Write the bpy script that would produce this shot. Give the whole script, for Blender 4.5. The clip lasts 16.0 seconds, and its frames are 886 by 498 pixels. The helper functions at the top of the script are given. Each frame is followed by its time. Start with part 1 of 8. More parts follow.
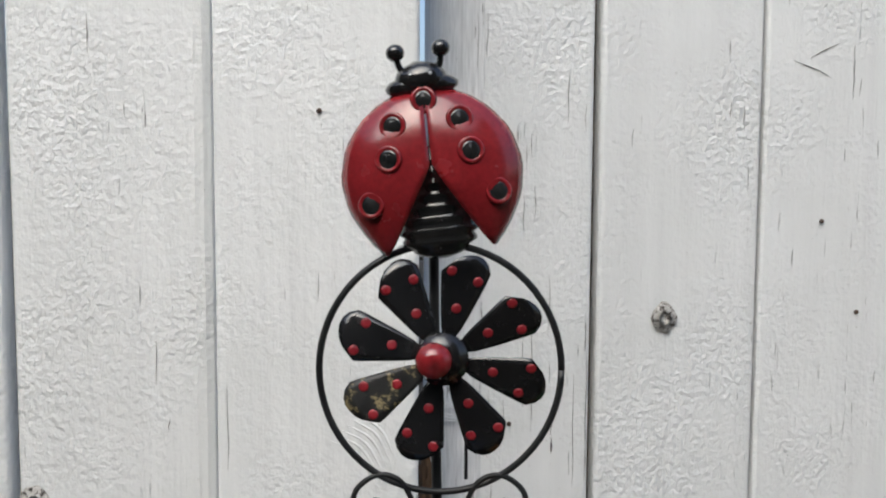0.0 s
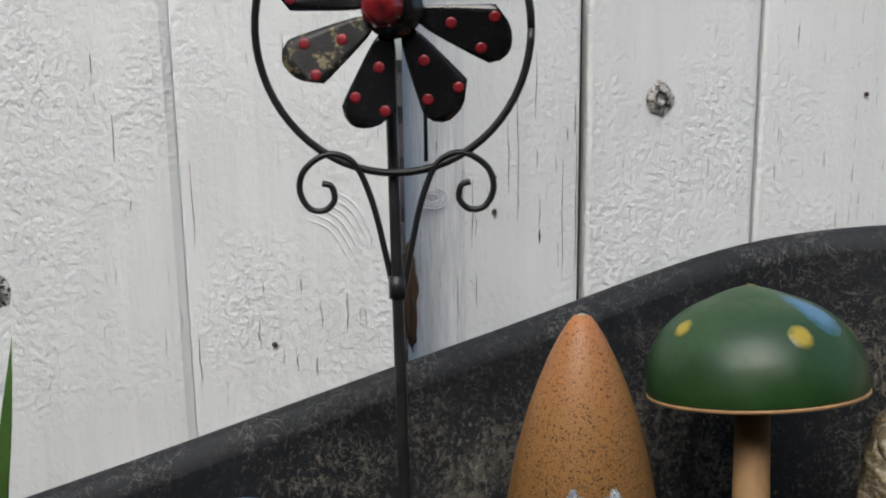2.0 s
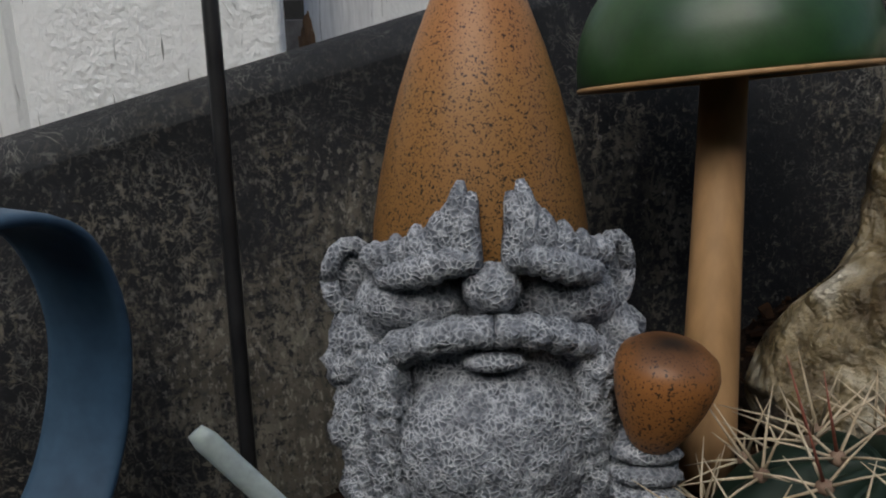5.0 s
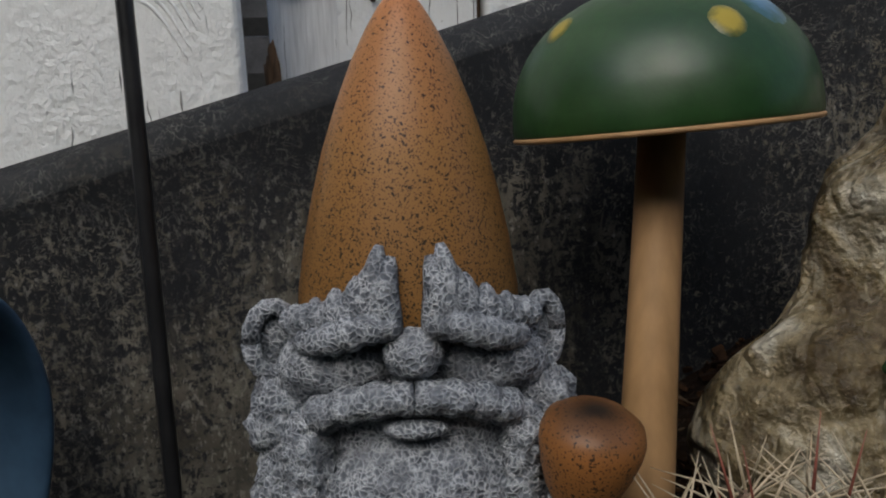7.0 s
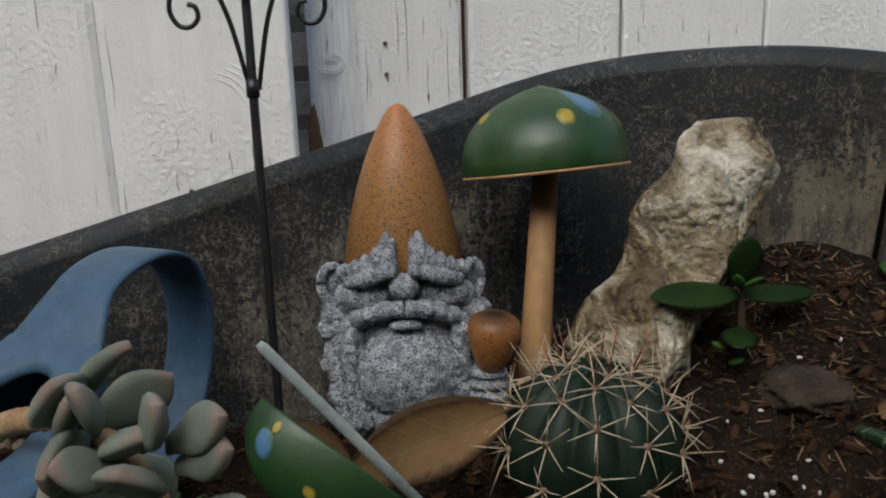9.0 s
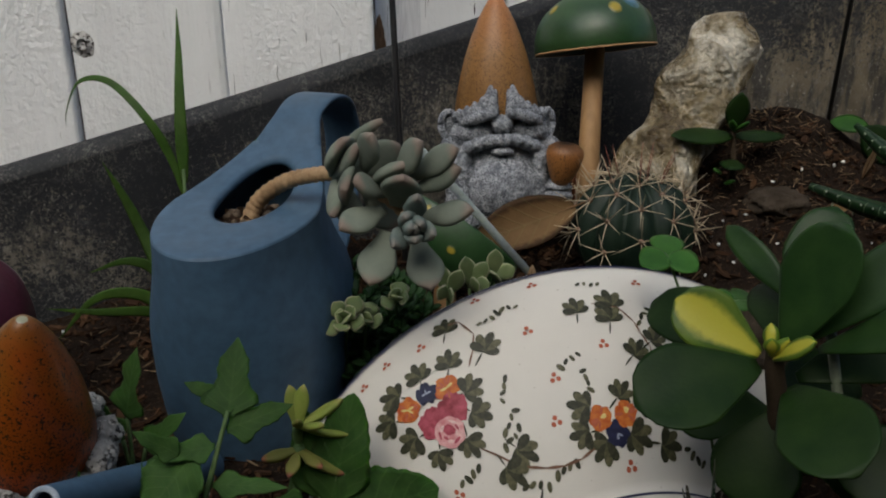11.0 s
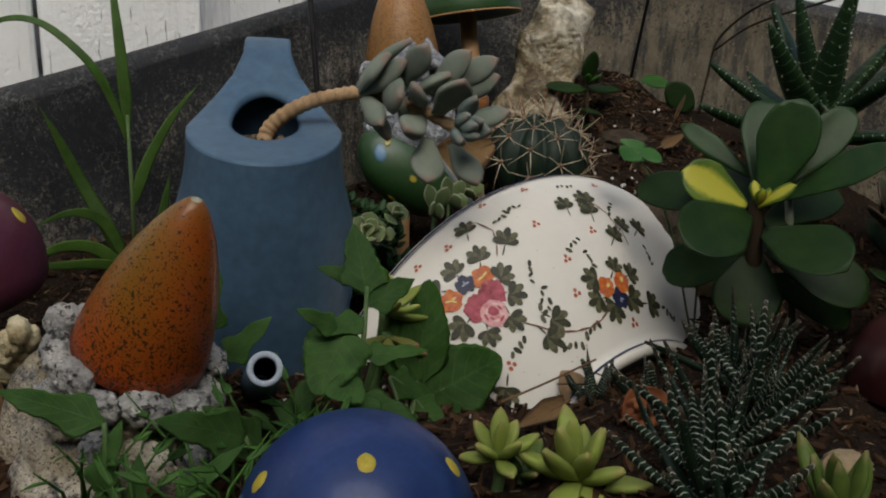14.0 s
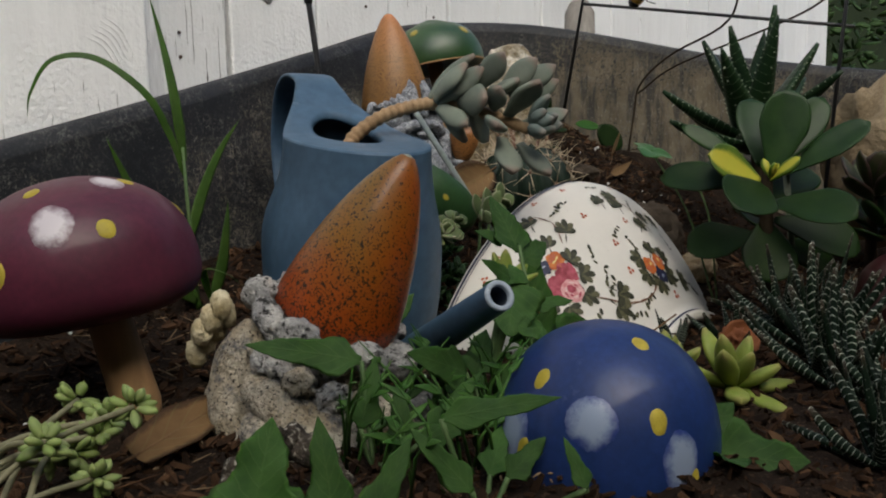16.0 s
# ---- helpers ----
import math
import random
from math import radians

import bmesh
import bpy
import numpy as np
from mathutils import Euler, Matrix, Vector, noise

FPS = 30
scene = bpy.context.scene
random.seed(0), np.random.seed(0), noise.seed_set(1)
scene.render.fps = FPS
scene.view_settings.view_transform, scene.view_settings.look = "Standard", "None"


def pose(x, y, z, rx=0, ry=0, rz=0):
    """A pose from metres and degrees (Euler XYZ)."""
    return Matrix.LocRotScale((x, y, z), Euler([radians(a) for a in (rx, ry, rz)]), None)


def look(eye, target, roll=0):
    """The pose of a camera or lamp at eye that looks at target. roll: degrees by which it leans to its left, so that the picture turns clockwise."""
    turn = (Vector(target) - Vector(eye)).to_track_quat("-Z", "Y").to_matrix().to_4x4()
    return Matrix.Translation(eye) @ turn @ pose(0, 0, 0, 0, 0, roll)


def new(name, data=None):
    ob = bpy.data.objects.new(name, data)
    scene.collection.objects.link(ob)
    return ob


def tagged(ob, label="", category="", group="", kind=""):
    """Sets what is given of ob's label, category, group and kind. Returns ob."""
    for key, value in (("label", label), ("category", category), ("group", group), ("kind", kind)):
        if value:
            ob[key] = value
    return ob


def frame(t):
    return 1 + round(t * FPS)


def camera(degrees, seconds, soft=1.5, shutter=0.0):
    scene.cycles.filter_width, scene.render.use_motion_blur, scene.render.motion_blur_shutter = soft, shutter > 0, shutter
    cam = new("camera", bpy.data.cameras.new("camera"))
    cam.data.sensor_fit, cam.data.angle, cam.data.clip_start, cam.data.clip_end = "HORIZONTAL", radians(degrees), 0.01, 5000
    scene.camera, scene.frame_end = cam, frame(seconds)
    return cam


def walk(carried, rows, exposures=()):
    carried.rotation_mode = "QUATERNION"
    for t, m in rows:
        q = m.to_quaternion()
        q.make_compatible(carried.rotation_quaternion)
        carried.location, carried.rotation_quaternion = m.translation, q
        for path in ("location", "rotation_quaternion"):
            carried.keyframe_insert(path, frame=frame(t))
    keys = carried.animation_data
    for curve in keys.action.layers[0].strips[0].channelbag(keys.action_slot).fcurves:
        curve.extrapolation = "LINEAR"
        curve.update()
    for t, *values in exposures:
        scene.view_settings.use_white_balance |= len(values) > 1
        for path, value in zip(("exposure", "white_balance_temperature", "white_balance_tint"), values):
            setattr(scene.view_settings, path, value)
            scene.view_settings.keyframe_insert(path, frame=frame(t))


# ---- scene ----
cam = camera(53.8, 16.0, soft=2.0)
METRES, EYE, TILT, LEAN, TURN = 1.35, 0.5, 0.0, 0.0, 0.0
ROWS = [
    (0.0, 0.0, 0.0, 0.0, 0.03, -4.5, -0.33),
    (0.5, 0.0023, 0.0007, -0.0073, 0.37, -5.11, -0.25),
    (1.0, 0.0054, 0.0074, -0.0268, 0.52, -6.45, -0.1),
    (1.5, 0.0145, 0.0177, -0.0539, 0.43, -8.53, 0.38),
    (2.0, 0.016, 0.0266, -0.0846, 0.24, -10.72, 0.76),
    (2.5, 0.0212, 0.0337, -0.1061, -0.01, -12.74, 1.04),
    (3.0, 0.0241, 0.0405, -0.1258, -0.37, -14.64, 1.15),
    (3.5, 0.028, 0.0555, -0.1387, -1.09, -16.16, 1.06),
    (4.0, 0.0343, 0.073, -0.1499, -1.71, -17.32, 1.04),
    (6.5, 0.0504, 0.1172, -0.1669, -3.24, -18.39, 0.84),
    (7.0, 0.0573, 0.107, -0.1542, -3.09, -17.55, 1.13),
    (7.5, 0.0681, 0.0774, -0.1384, -2.89, -16.53, 1.54),
    (8.0, 0.0719, 0.0307, -0.1285, -2.58, -15.68, 1.79),
    (8.5, 0.0701, -0.0167, -0.1209, -2.47, -15.21, 1.92),
    (9.0, 0.0659, -0.0622, -0.1204, -2.01, -15.48, 1.86),
    (9.5, 0.0584, -0.1078, -0.1264, -1.97, -16.38, 1.67),
    (10.0, 0.0413, -0.1581, -0.1262, -2.19, -17.42, 1.38),
    (12.5, -0.0664, -0.2453, -0.1409, -11.1, -19.94, 0.25),
    (13.0, -0.0849, -0.249, -0.1345, -15.39, -18.96, -0.04),
    (13.5, -0.1399, -0.2405, -0.1585, -21.5, -17.92, -0.69),
    (14.0, -0.1941, -0.2291, -0.18, -28.35, -16.04, -1.69),
    (14.5, -0.2105, -0.2047, -0.1814, -33.68, -13.46, -1.99),
    (15.0, -0.2791, -0.2041, -0.1889, -38.39, -10.22, -1.27),
    (15.5, -0.2865, -0.2058, -0.2168, -40.94, -8.22, -0.1),
    (16.0, -0.337, -0.1866, -0.2365, -42.59, -7.94, 1.16),
]
EXPOSURES = [(0.0, 0.72, 6330, 10), (2.5, 0.55, 6280, 10), (4.0, 0.28, 6280, 10), (7.0, 0.1, 6300, 10), (9.0, 0.38, 6350, 10), (10.0, 0.34, 6400, 10), (12.5, 0.0, 6550, 10), (13.5, 0.28, 6580, 10), (14.5, 0.38, 6580, 10), (15.5, 0.6, 6580, 10), (16.0, 0.53, 6580, 10)]
walk(cam, [(t, pose(0, 0, EYE, TILT, LEAN, TURN) @ pose(METRES * x, METRES * y, METRES * z, 90 + pitch, roll, yaw)) for t, x, y, z, yaw, pitch, roll in ROWS], EXPOSURES)

# ---- light ----
SUN_ELEVATION, SUN_ROTATION = 50.0, 200.0
world = bpy.data.worlds.new("sky")
scene.world = world
world.use_nodes = True
wn = world.node_tree
sky = wn.nodes.new("ShaderNodeTexSky")
sky.sky_type, sky.sun_disc = "NISHITA", False
sky.sun_elevation, sky.sun_rotation = radians(SUN_ELEVATION), radians(SUN_ROTATION)
sky.air_density, sky.dust_density, sky.ozone_density = 1.0, 4.0, 1.0
wn.links.new(sky.outputs[0], wn.nodes["Background"].inputs[0])
wn.nodes["Background"].inputs[1].default_value = 0.12
sun = new("sun", bpy.data.lights.new("sun", "SUN"))
sun.data.energy, sun.data.angle, sun.data.color = 1.5, radians(60), (0.94, 0.99, 0.93)
az, el = radians(SUN_ROTATION), radians(SUN_ELEVATION)
sun.matrix_world = look((math.sin(az) * math.cos(el) * 5, math.cos(az) * math.cos(el) * 5, math.sin(el) * 5), (0, 0, 0))


# ---- materials ----
def nodes_of(name):
    m = bpy.data.materials.new(name)
    m.use_nodes = True
    nt = m.node_tree
    return m, nt, nt.nodes["Principled BSDF"]


def node(nt, kind, **values):
    n = nt.nodes.new(kind)
    for k, v in values.items():
        n.inputs[k.replace("_", " ")].default_value = v
    return n


def coords(nt, stretch=(1, 1, 1), which="Object"):
    tc = nt.nodes.new("ShaderNodeTexCoord")
    mp = nt.nodes.new("ShaderNodeMapping")
    mp.inputs["Scale"].default_value = stretch
    nt.links.new(tc.outputs[which], mp.inputs["Vector"])
    return mp.outputs[0]


def noise_of(nt, vec, scale, detail=4.0, rough=0.55, distort=0.0):
    n = node(nt, "ShaderNodeTexNoise", Scale=scale, Detail=detail, Roughness=rough, Distortion=distort)
    nt.links.new(vec, n.inputs["Vector"])
    return n.outputs[0]


def ramp(nt, fac, stops):
    r = nt.nodes.new("ShaderNodeValToRGB")
    while len(r.color_ramp.elements) < len(stops):
        r.color_ramp.elements.new(0.5)
    for e, (p, c) in zip(r.color_ramp.elements, stops):
        e.position = p
        e.color = (*c, 1) if isinstance(c, tuple) else (c, c, c, 1)
    nt.links.new(fac, r.inputs[0])
    return r.outputs[0]


def mix(nt, fac, a, b, mode="MIX"):
    m = nt.nodes.new("ShaderNodeMix")
    m.data_type, m.blend_type = "RGBA", mode
    for sock, val in ((m.inputs[0], fac), (m.inputs[6], a), (m.inputs[7], b)):
        if isinstance(val, (int, float)):
            sock.default_value = val
        elif isinstance(val, tuple):
            sock.default_value = (*val, 1)
        else:
            nt.links.new(val, sock)
    return m.outputs[2]


def maths(nt, op, a, b=0.0):
    m = nt.nodes.new("ShaderNodeMath")
    m.operation = op
    for sock, val in zip(m.inputs, (a, b)):
        if isinstance(val, (int, float)):
            sock.default_value = val
        else:
            nt.links.new(val, sock)
    return m.outputs[0]


def attribute(nt, name):
    a = nt.nodes.new("ShaderNodeAttribute")
    a.attribute_name = name
    return a.outputs["Fac"]


def island(nt):
    return nt.nodes.new("ShaderNodeNewGeometry").outputs["Random Per Island"]


def bump(nt, bsdf, height, strength=0.3, distance=0.002):
    b = node(nt, "ShaderNodeBump", Strength=strength, Distance=distance)
    nt.links.new(height, b.inputs["Height"])
    nt.links.new(b.outputs[0], bsdf.inputs["Normal"])


def surface(name, c1, c2, scale=30.0, rough=0.6, bumps=0.3, bscale=150.0, depth=0.001, coat=0.0, metal=0.0,
            stretch=(1, 1, 1), speck=None, sss=0.0, rand=0.0, wear=None, mottle=0.8):
    """A surface that goes from c1 to c2 in patches, with fine grain, specks and relief."""
    m, nt, b = nodes_of(name)
    vec = coords(nt, stretch)
    col = ramp(nt, noise_of(nt, vec, scale), [(0.3, c1), (0.7, c2)])
    fine = ramp(nt, noise_of(nt, vec, scale * 9, 3), [(0.3, 0.78), (0.7, 1.12)])
    col = mix(nt, mottle, col, fine, "MULTIPLY")
    if rand:
        col = mix(nt, rand, col, ramp(nt, island(nt), [(0.0, 0.35), (1.0, 1.7)]), "MULTIPLY")
    if wear:
        wcol, wscale, lo, hi = wear
        col = mix(nt, ramp(nt, noise_of(nt, vec, wscale, 6, 0.7), [(lo, 0.0), (hi, 1.0)]), col, wcol)
    if speck:
        scol, sscale, lo, hi = speck
        col = mix(nt, ramp(nt, noise_of(nt, vec, sscale, 2, 0.5), [(lo, 0.0), (hi, 1.0)]), col, scol)
    nt.links.new(col, b.inputs["Base Color"])
    rr = ramp(nt, noise_of(nt, vec, scale * 2, 3), [(0.3, max(0.02, rough - 0.08)), (0.7, min(1.0, rough + 0.08))])
    nt.links.new(rr, b.inputs["Roughness"])
    b.inputs["Metallic"].default_value = metal
    b.inputs["Specular IOR Level"].default_value = 0.5 if rough < 0.5 else (0.3 if rough < 0.8 else 0.12)
    b.inputs["Coat Weight"].default_value = coat
    b.inputs["Coat Roughness"].default_value = 0.12
    if sss:
        b.inputs["Subsurface Weight"].default_value = sss
        b.inputs["Subsurface Radius"].default_value = (0.004, 0.004, 0.002)
        b.inputs["Subsurface Scale"].default_value = 0.5
    if bumps:
        bump(nt, b, noise_of(nt, vec, bscale, 6, 0.6), bumps, depth)
    return m


def leafy(name, c1, c2, edge=None, tip=None, rough=0.45, veins=0.0, bands=None, scale=60.0, centre=None, bloom=0.0, thin=0.0, edge_at=0.8, joined=False, gloss=0.16):
    """Leaf skin: patches, a coloured edge, tip or middle, veins or pale cross bands along the leaf."""
    m, nt, b = nodes_of(name)
    vec = coords(nt)
    col = ramp(nt, noise_of(nt, vec, scale), [(0.3, c1), (0.7, c2)])
    col = mix(nt, 0.5, col, ramp(nt, island(nt) if joined else nt.nodes.new("ShaderNodeObjectInfo").outputs["Random"], [(0.0, 0.6), (1.0, 1.35)]), "MULTIPLY")
    al, ac = attribute(nt, "along"), maths(nt, "ABSOLUTE", attribute(nt, "across"))
    wob = maths(nt, "MULTIPLY", noise_of(nt, vec, 220, 3), 0.3)
    if centre:
        col = mix(nt, ramp(nt, maths(nt, "ADD", ac, wob), [(0.55, 1.0), (0.85, 0.0)]), col, centre)
    if edge:
        col = mix(nt, ramp(nt, maths(nt, "ADD", ac, wob), [(edge_at, 0.0), (min(1.0, edge_at + 0.2), 1.0)]), col, edge)
    if tip:
        col = mix(nt, ramp(nt, maths(nt, "ADD", al, maths(nt, "MULTIPLY", wob, 0.3)), [(0.86, 0.0), (1.0, 1.0)]), col, tip)
    height = noise_of(nt, vec, 400, 4)
    if veins:
        side = maths(nt, "SINE", maths(nt, "ADD", maths(nt, "MULTIPLY", al, 42.0), maths(nt, "MULTIPLY", ac, -11.0)))
        mid = ramp(nt, ac, [(0.0, 1.0), (0.08, 0.0)])
        line = mix(nt, 1.0, ramp(nt, side, [(0.86, 0.0), (0.98, 1.0)]), mid, "ADD")
        col = mix(nt, maths(nt, "MULTIPLY", line, veins), col, (0.22, 0.32, 0.12))
        height = maths(nt, "ADD", height, maths(nt, "MULTIPLY", line, -1.2))
    if bands:
        bcol, count, lo = bands
        bow = maths(nt, "MULTIPLY", maths(nt, "MULTIPLY", ac, ac), -2.6)
        w = maths(nt, "SINE", maths(nt, "ADD", maths(nt, "ADD", maths(nt, "MULTIPLY", al, count), bow), maths(nt, "MULTIPLY", noise_of(nt, vec, 170, 2), 3.2)))
        f = ramp(nt, w, [(lo, 0.0), (min(1.0, lo + 0.14), 1.0)])
        worn = maths(nt, "ADD", noise_of(nt, vec, 330, 3, 0.7), maths(nt, "MULTIPLY", nt.nodes.new("ShaderNodeObjectInfo").outputs["Random"], 0.22))
        f = maths(nt, "MULTIPLY", f, ramp(nt, worn, [(0.53, 0.0), (0.62, 1.0)]))
        col = mix(nt, f, col, bcol)
        height = maths(nt, "ADD", height, maths(nt, "MULTIPLY", f, 2.0))
    if bloom:
        col = mix(nt, maths(nt, "MULTIPLY", noise_of(nt, vec, 35, 4), bloom), col, (0.5, 0.56, 0.5))
    nt.links.new(col, b.inputs["Base Color"])
    b.inputs["Roughness"].default_value = rough
    b.inputs["Specular IOR Level"].default_value = gloss
    if thin:
        b.inputs["Transmission Weight"].default_value = 0.0
        b.inputs["Subsurface Weight"].default_value = thin
        b.inputs["Subsurface Radius"].default_value = (0.002, 0.004, 0.001)
        b.inputs["Subsurface Scale"].default_value = 0.6
    bump(nt, b, height, 0.25, 0.0006)
    return m


def fuzzy(name, inner, outer):
    """A blotch that fades from inner into the glaze round it."""
    m, nt, b = nodes_of(name)
    vec = coords(nt)
    f = ramp(nt, maths(nt, "ADD", attribute(nt, "along"), maths(nt, "MULTIPLY", maths(nt, "SUBTRACT", noise_of(nt, vec, 170, 4, 0.7), 0.5), 0.9)), [(0.45, 0.0), (0.95, 1.0)])
    col = mix(nt, f, inner, outer)
    nt.links.new(col, b.inputs["Base Color"])
    b.inputs["Roughness"].default_value = 0.4
    bump(nt, b, noise_of(nt, vec, 300, 3), 0.15, 0.0005)
    return m


def painted_wood():
    m, nt, b = nodes_of("white painted wood")
    vec = coords(nt)
    long_vec = coords(nt, (1, 1, 0.055))
    obj = nt.nodes.new("ShaderNodeObjectInfo").outputs["Random"]
    shift = nt.nodes.new("ShaderNodeVectorMath")
    nt.links.new(long_vec, shift.inputs[0])
    nt.links.new(maths(nt, "MULTIPLY", obj, 7.0), shift.inputs[1])
    lv = shift.outputs[0]
    col = ramp(nt, noise_of(nt, vec, 6, 5), [(0.3, (0.79, 0.80, 0.795)), (0.7, (0.86, 0.87, 0.87))])
    col = mix(nt, 0.6, col, ramp(nt, noise_of(nt, lv, 55, 4), [(0.3, 0.92), (0.7, 1.03)]), "MULTIPLY")
    col = mix(nt, 1.0, col, ramp(nt, obj, [(0.0, 0.94), (1.0, 1.02)]), "MULTIPLY")
    crack = ramp(nt, noise_of(nt, lv, 300, 3, 0.6), [(0.27, 1.0), (0.33, 0.0)])
    where = ramp(nt, noise_of(nt, lv, 16, 2), [(0.46, 0.0), (0.56, 1.0)])
    crack = maths(nt, "MULTIPLY", crack, where)
    col = mix(nt, maths(nt, "MULTIPLY", crack, 0.85), col, (0.1, 0.09, 0.08))
    grime = ramp(nt, noise_of(nt, vec, 300, 2), [(0.71, 0.0), (0.76, 1.0)])
    col = mix(nt, maths(nt, "MULTIPLY", grime, 0.45), col, (0.3, 0.28, 0.25))
    nt.links.new(col, b.inputs["Base Color"])
    b.inputs["Roughness"].default_value = 0.62
    ridges = maths(nt, "MULTIPLY", noise_of(nt, lv, 120, 4), 0.7)
    lumps = maths(nt, "MULTIPLY", ramp(nt, noise_of(nt, coords(nt, (1, 1, 0.9)), 190, 3, 0.5), [(0.27, 0.0), (0.73, 0.8)]), ramp(nt, noise_of(nt, vec, 9, 3), [(0.36, 0.25), (0.66, 1.0)]))
    h = maths(nt, "ADD", maths(nt, "ADD", ridges, lumps), maths(nt, "MULTIPLY", crack, -1.5))
    bump(nt, b, h, 0.7, 0.0024)
    return m


def tub_plastic():
    m, nt, b = nodes_of("weathered black tub")
    vec = coords(nt)
    geo = nt.nodes.new("ShaderNodeSeparateXYZ")
    nt.links.new(vec, geo.inputs[0])
    below = attribute(nt, "along")
    base = ramp(nt, noise_of(nt, vec, 14, 5), [(0.3, (0.005, 0.006, 0.0075)), (0.7, (0.018, 0.019, 0.022))])
    scr = maths(nt, "MAXIMUM", noise_of(nt, coords(nt, (1, 1, 0.55)), 330, 7, 0.75, 0.6), noise_of(nt, coords(nt, (0.6, 1, 1.1)), 300, 7, 0.75, 0.5))
    patch = noise_of(nt, vec, 9, 4, 0.6)
    right = ramp(nt, maths(nt, "ADD", geo.outputs[0], 0.0), [(0.45, 0.0), (0.60, 0.12)])
    middle = ramp(nt, maths(nt, "ADD", geo.outputs[0], 0.0), [(0.08, 0.0), (0.17, 0.07), (0.27, 0.07), (0.34, 0.0)])
    down = ramp(nt, below, [(0.05, 0.0), (0.22, 0.06)])
    level = maths(nt, "ADD", maths(nt, "ADD", maths(nt, "MULTIPLY", maths(nt, "SUBTRACT", patch, 0.5), 0.55), scr), maths(nt, "ADD", maths(nt, "ADD", right, middle), down))
    dirt = ramp(nt, level, [(0.610, 0.0), (0.665, 1.0)])
    inside = ramp(nt, below, [(0.0, 0.05), (0.10, 1.0)])
    drip = ramp(nt, noise_of(nt, coords(nt, (1, 1, 0.14)), 75, 5, 0.65), [(0.40, 0.25), (0.52, 1.0)])
    dirt = maths(nt, "MULTIPLY", maths(nt, "MULTIPLY", dirt, drip), inside)
    line = maths(nt, "ABSOLUTE", maths(nt, "SUBTRACT", noise_of(nt, coords(nt, (1, 1, 0.7)), 75, 3, 0.6, 1.6), 0.5))
    line2 = maths(nt, "ABSOLUTE", maths(nt, "SUBTRACT", noise_of(nt, coords(nt, (0.7, 1, 1)), 48, 3, 0.6, 2.2), 0.47))
    scratch = maths(nt, "MAXIMUM", ramp(nt, line, [(0.004, 1.0), (0.014, 0.0)]), ramp(nt, line2, [(0.003, 1.0), (0.010, 0.0)]))
    scratch = maths(nt, "MULTIPLY", scratch, ramp(nt, noise_of(nt, vec, 26, 5, 0.7), [(0.45, 0.0), (0.6, 0.75)]))
    dcol = ramp(nt, noise_of(nt, vec, 40, 4), [(0.3, (0.075, 0.066, 0.050)), (0.7, (0.21, 0.19, 0.15))])
    dcol = mix(nt, maths(nt, "MULTIPLY", right, 7.0), dcol, ramp(nt, noise_of(nt, vec, 30, 5, 0.65), [(0.3, (0.10, 0.080, 0.048)), (0.7, (0.25, 0.205, 0.135))]))
    col = mix(nt, maths(nt, "MULTIPLY", dirt, 0.8), base, dcol)
    fine = ramp(nt, maths(nt, "ADD", noise_of(nt, coords(nt, (1, 1, 0.6)), 460, 5, 0.7), maths(nt, "MULTIPLY", middle, 0.7)), [(0.6, 0.0), (0.66, 1.0)])
    fine = maths(nt, "MULTIPLY", maths(nt, "MULTIPLY", fine, inside), ramp(nt, patch, [(0.4, 0.15), (0.6, 1.0)]))
    col = mix(nt, maths(nt, "MULTIPLY", fine, 0.8), col, (0.30, 0.28, 0.24))
    col = mix(nt, scratch, col, (0.15, 0.145, 0.13))
    col = mix(nt, ramp(nt, noise_of(nt, vec, 120, 6, 0.75), [(0.56, 0.0), (0.72, 0.6)]), col, (0.045, 0.048, 0.053))
    nt.links.new(col, b.inputs["Base Color"])
    b.inputs["Specular IOR Level"].default_value = 0.3
    nt.links.new(ramp(nt, dirt, [(0.0, 0.55), (1.0, 0.95)]), b.inputs["Roughness"])
    bump(nt, b, maths(nt, "ADD", scr, maths(nt, "MULTIPLY", dirt, 0.4)), 0.35, 0.0015)
    return m


WHITE_WOOD = painted_wood()
# white paint of the post, its shade greyed into the colour
SHADED_PAINT = surface("thin cracked white paint greyed for shade", (0.66, 0.67, 0.68), (0.80, 0.81, 0.82), 60, 0.7, 0.7, 140, 0.002, stretch=(1, 1, 0.06), wear=((0.09, 0.085, 0.08), 190, 0.64, 0.68))
RAW_WOOD = surface("bare brown wood", (0.09, 0.055, 0.035), (0.16, 0.1, 0.06), 20, 0.85, 0.5, 120, 0.002, stretch=(1, 1, 0.1))
KNOT_WOOD = surface("cracked knot under paint", (0.42, 0.40, 0.37), (0.7, 0.69, 0.67), 160, 0.8, 0.9, 320, 0.003, wear=((0.06, 0.05, 0.045), 260, 0.5, 0.56))
NAIL = surface("rusty nail head", (0.05, 0.035, 0.03), (0.12, 0.08, 0.06), 300, 0.7, 0.3, 500, 0.0005)
GREY_WOOD = surface("weathered grey wood", (0.2, 0.18, 0.16), (0.32, 0.3, 0.27), 25, 0.85, 0.5, 150, 0.002, stretch=(1, 1, 0.15))
TUB = tub_plastic()
SOIL = surface("dark potting soil", (0.008, 0.0048, 0.0032), (0.024, 0.0144, 0.0088), 35, 0.95, 1.0, 260, 0.004, speck=((0.056, 0.036, 0.0224), 420, 0.6, 0.68))
MULCH = surface("bark mulch", (0.014, 0.007, 0.004), (0.065, 0.034, 0.017), 60, 0.95, 0.6, 300, 0.001, rand=0.9)
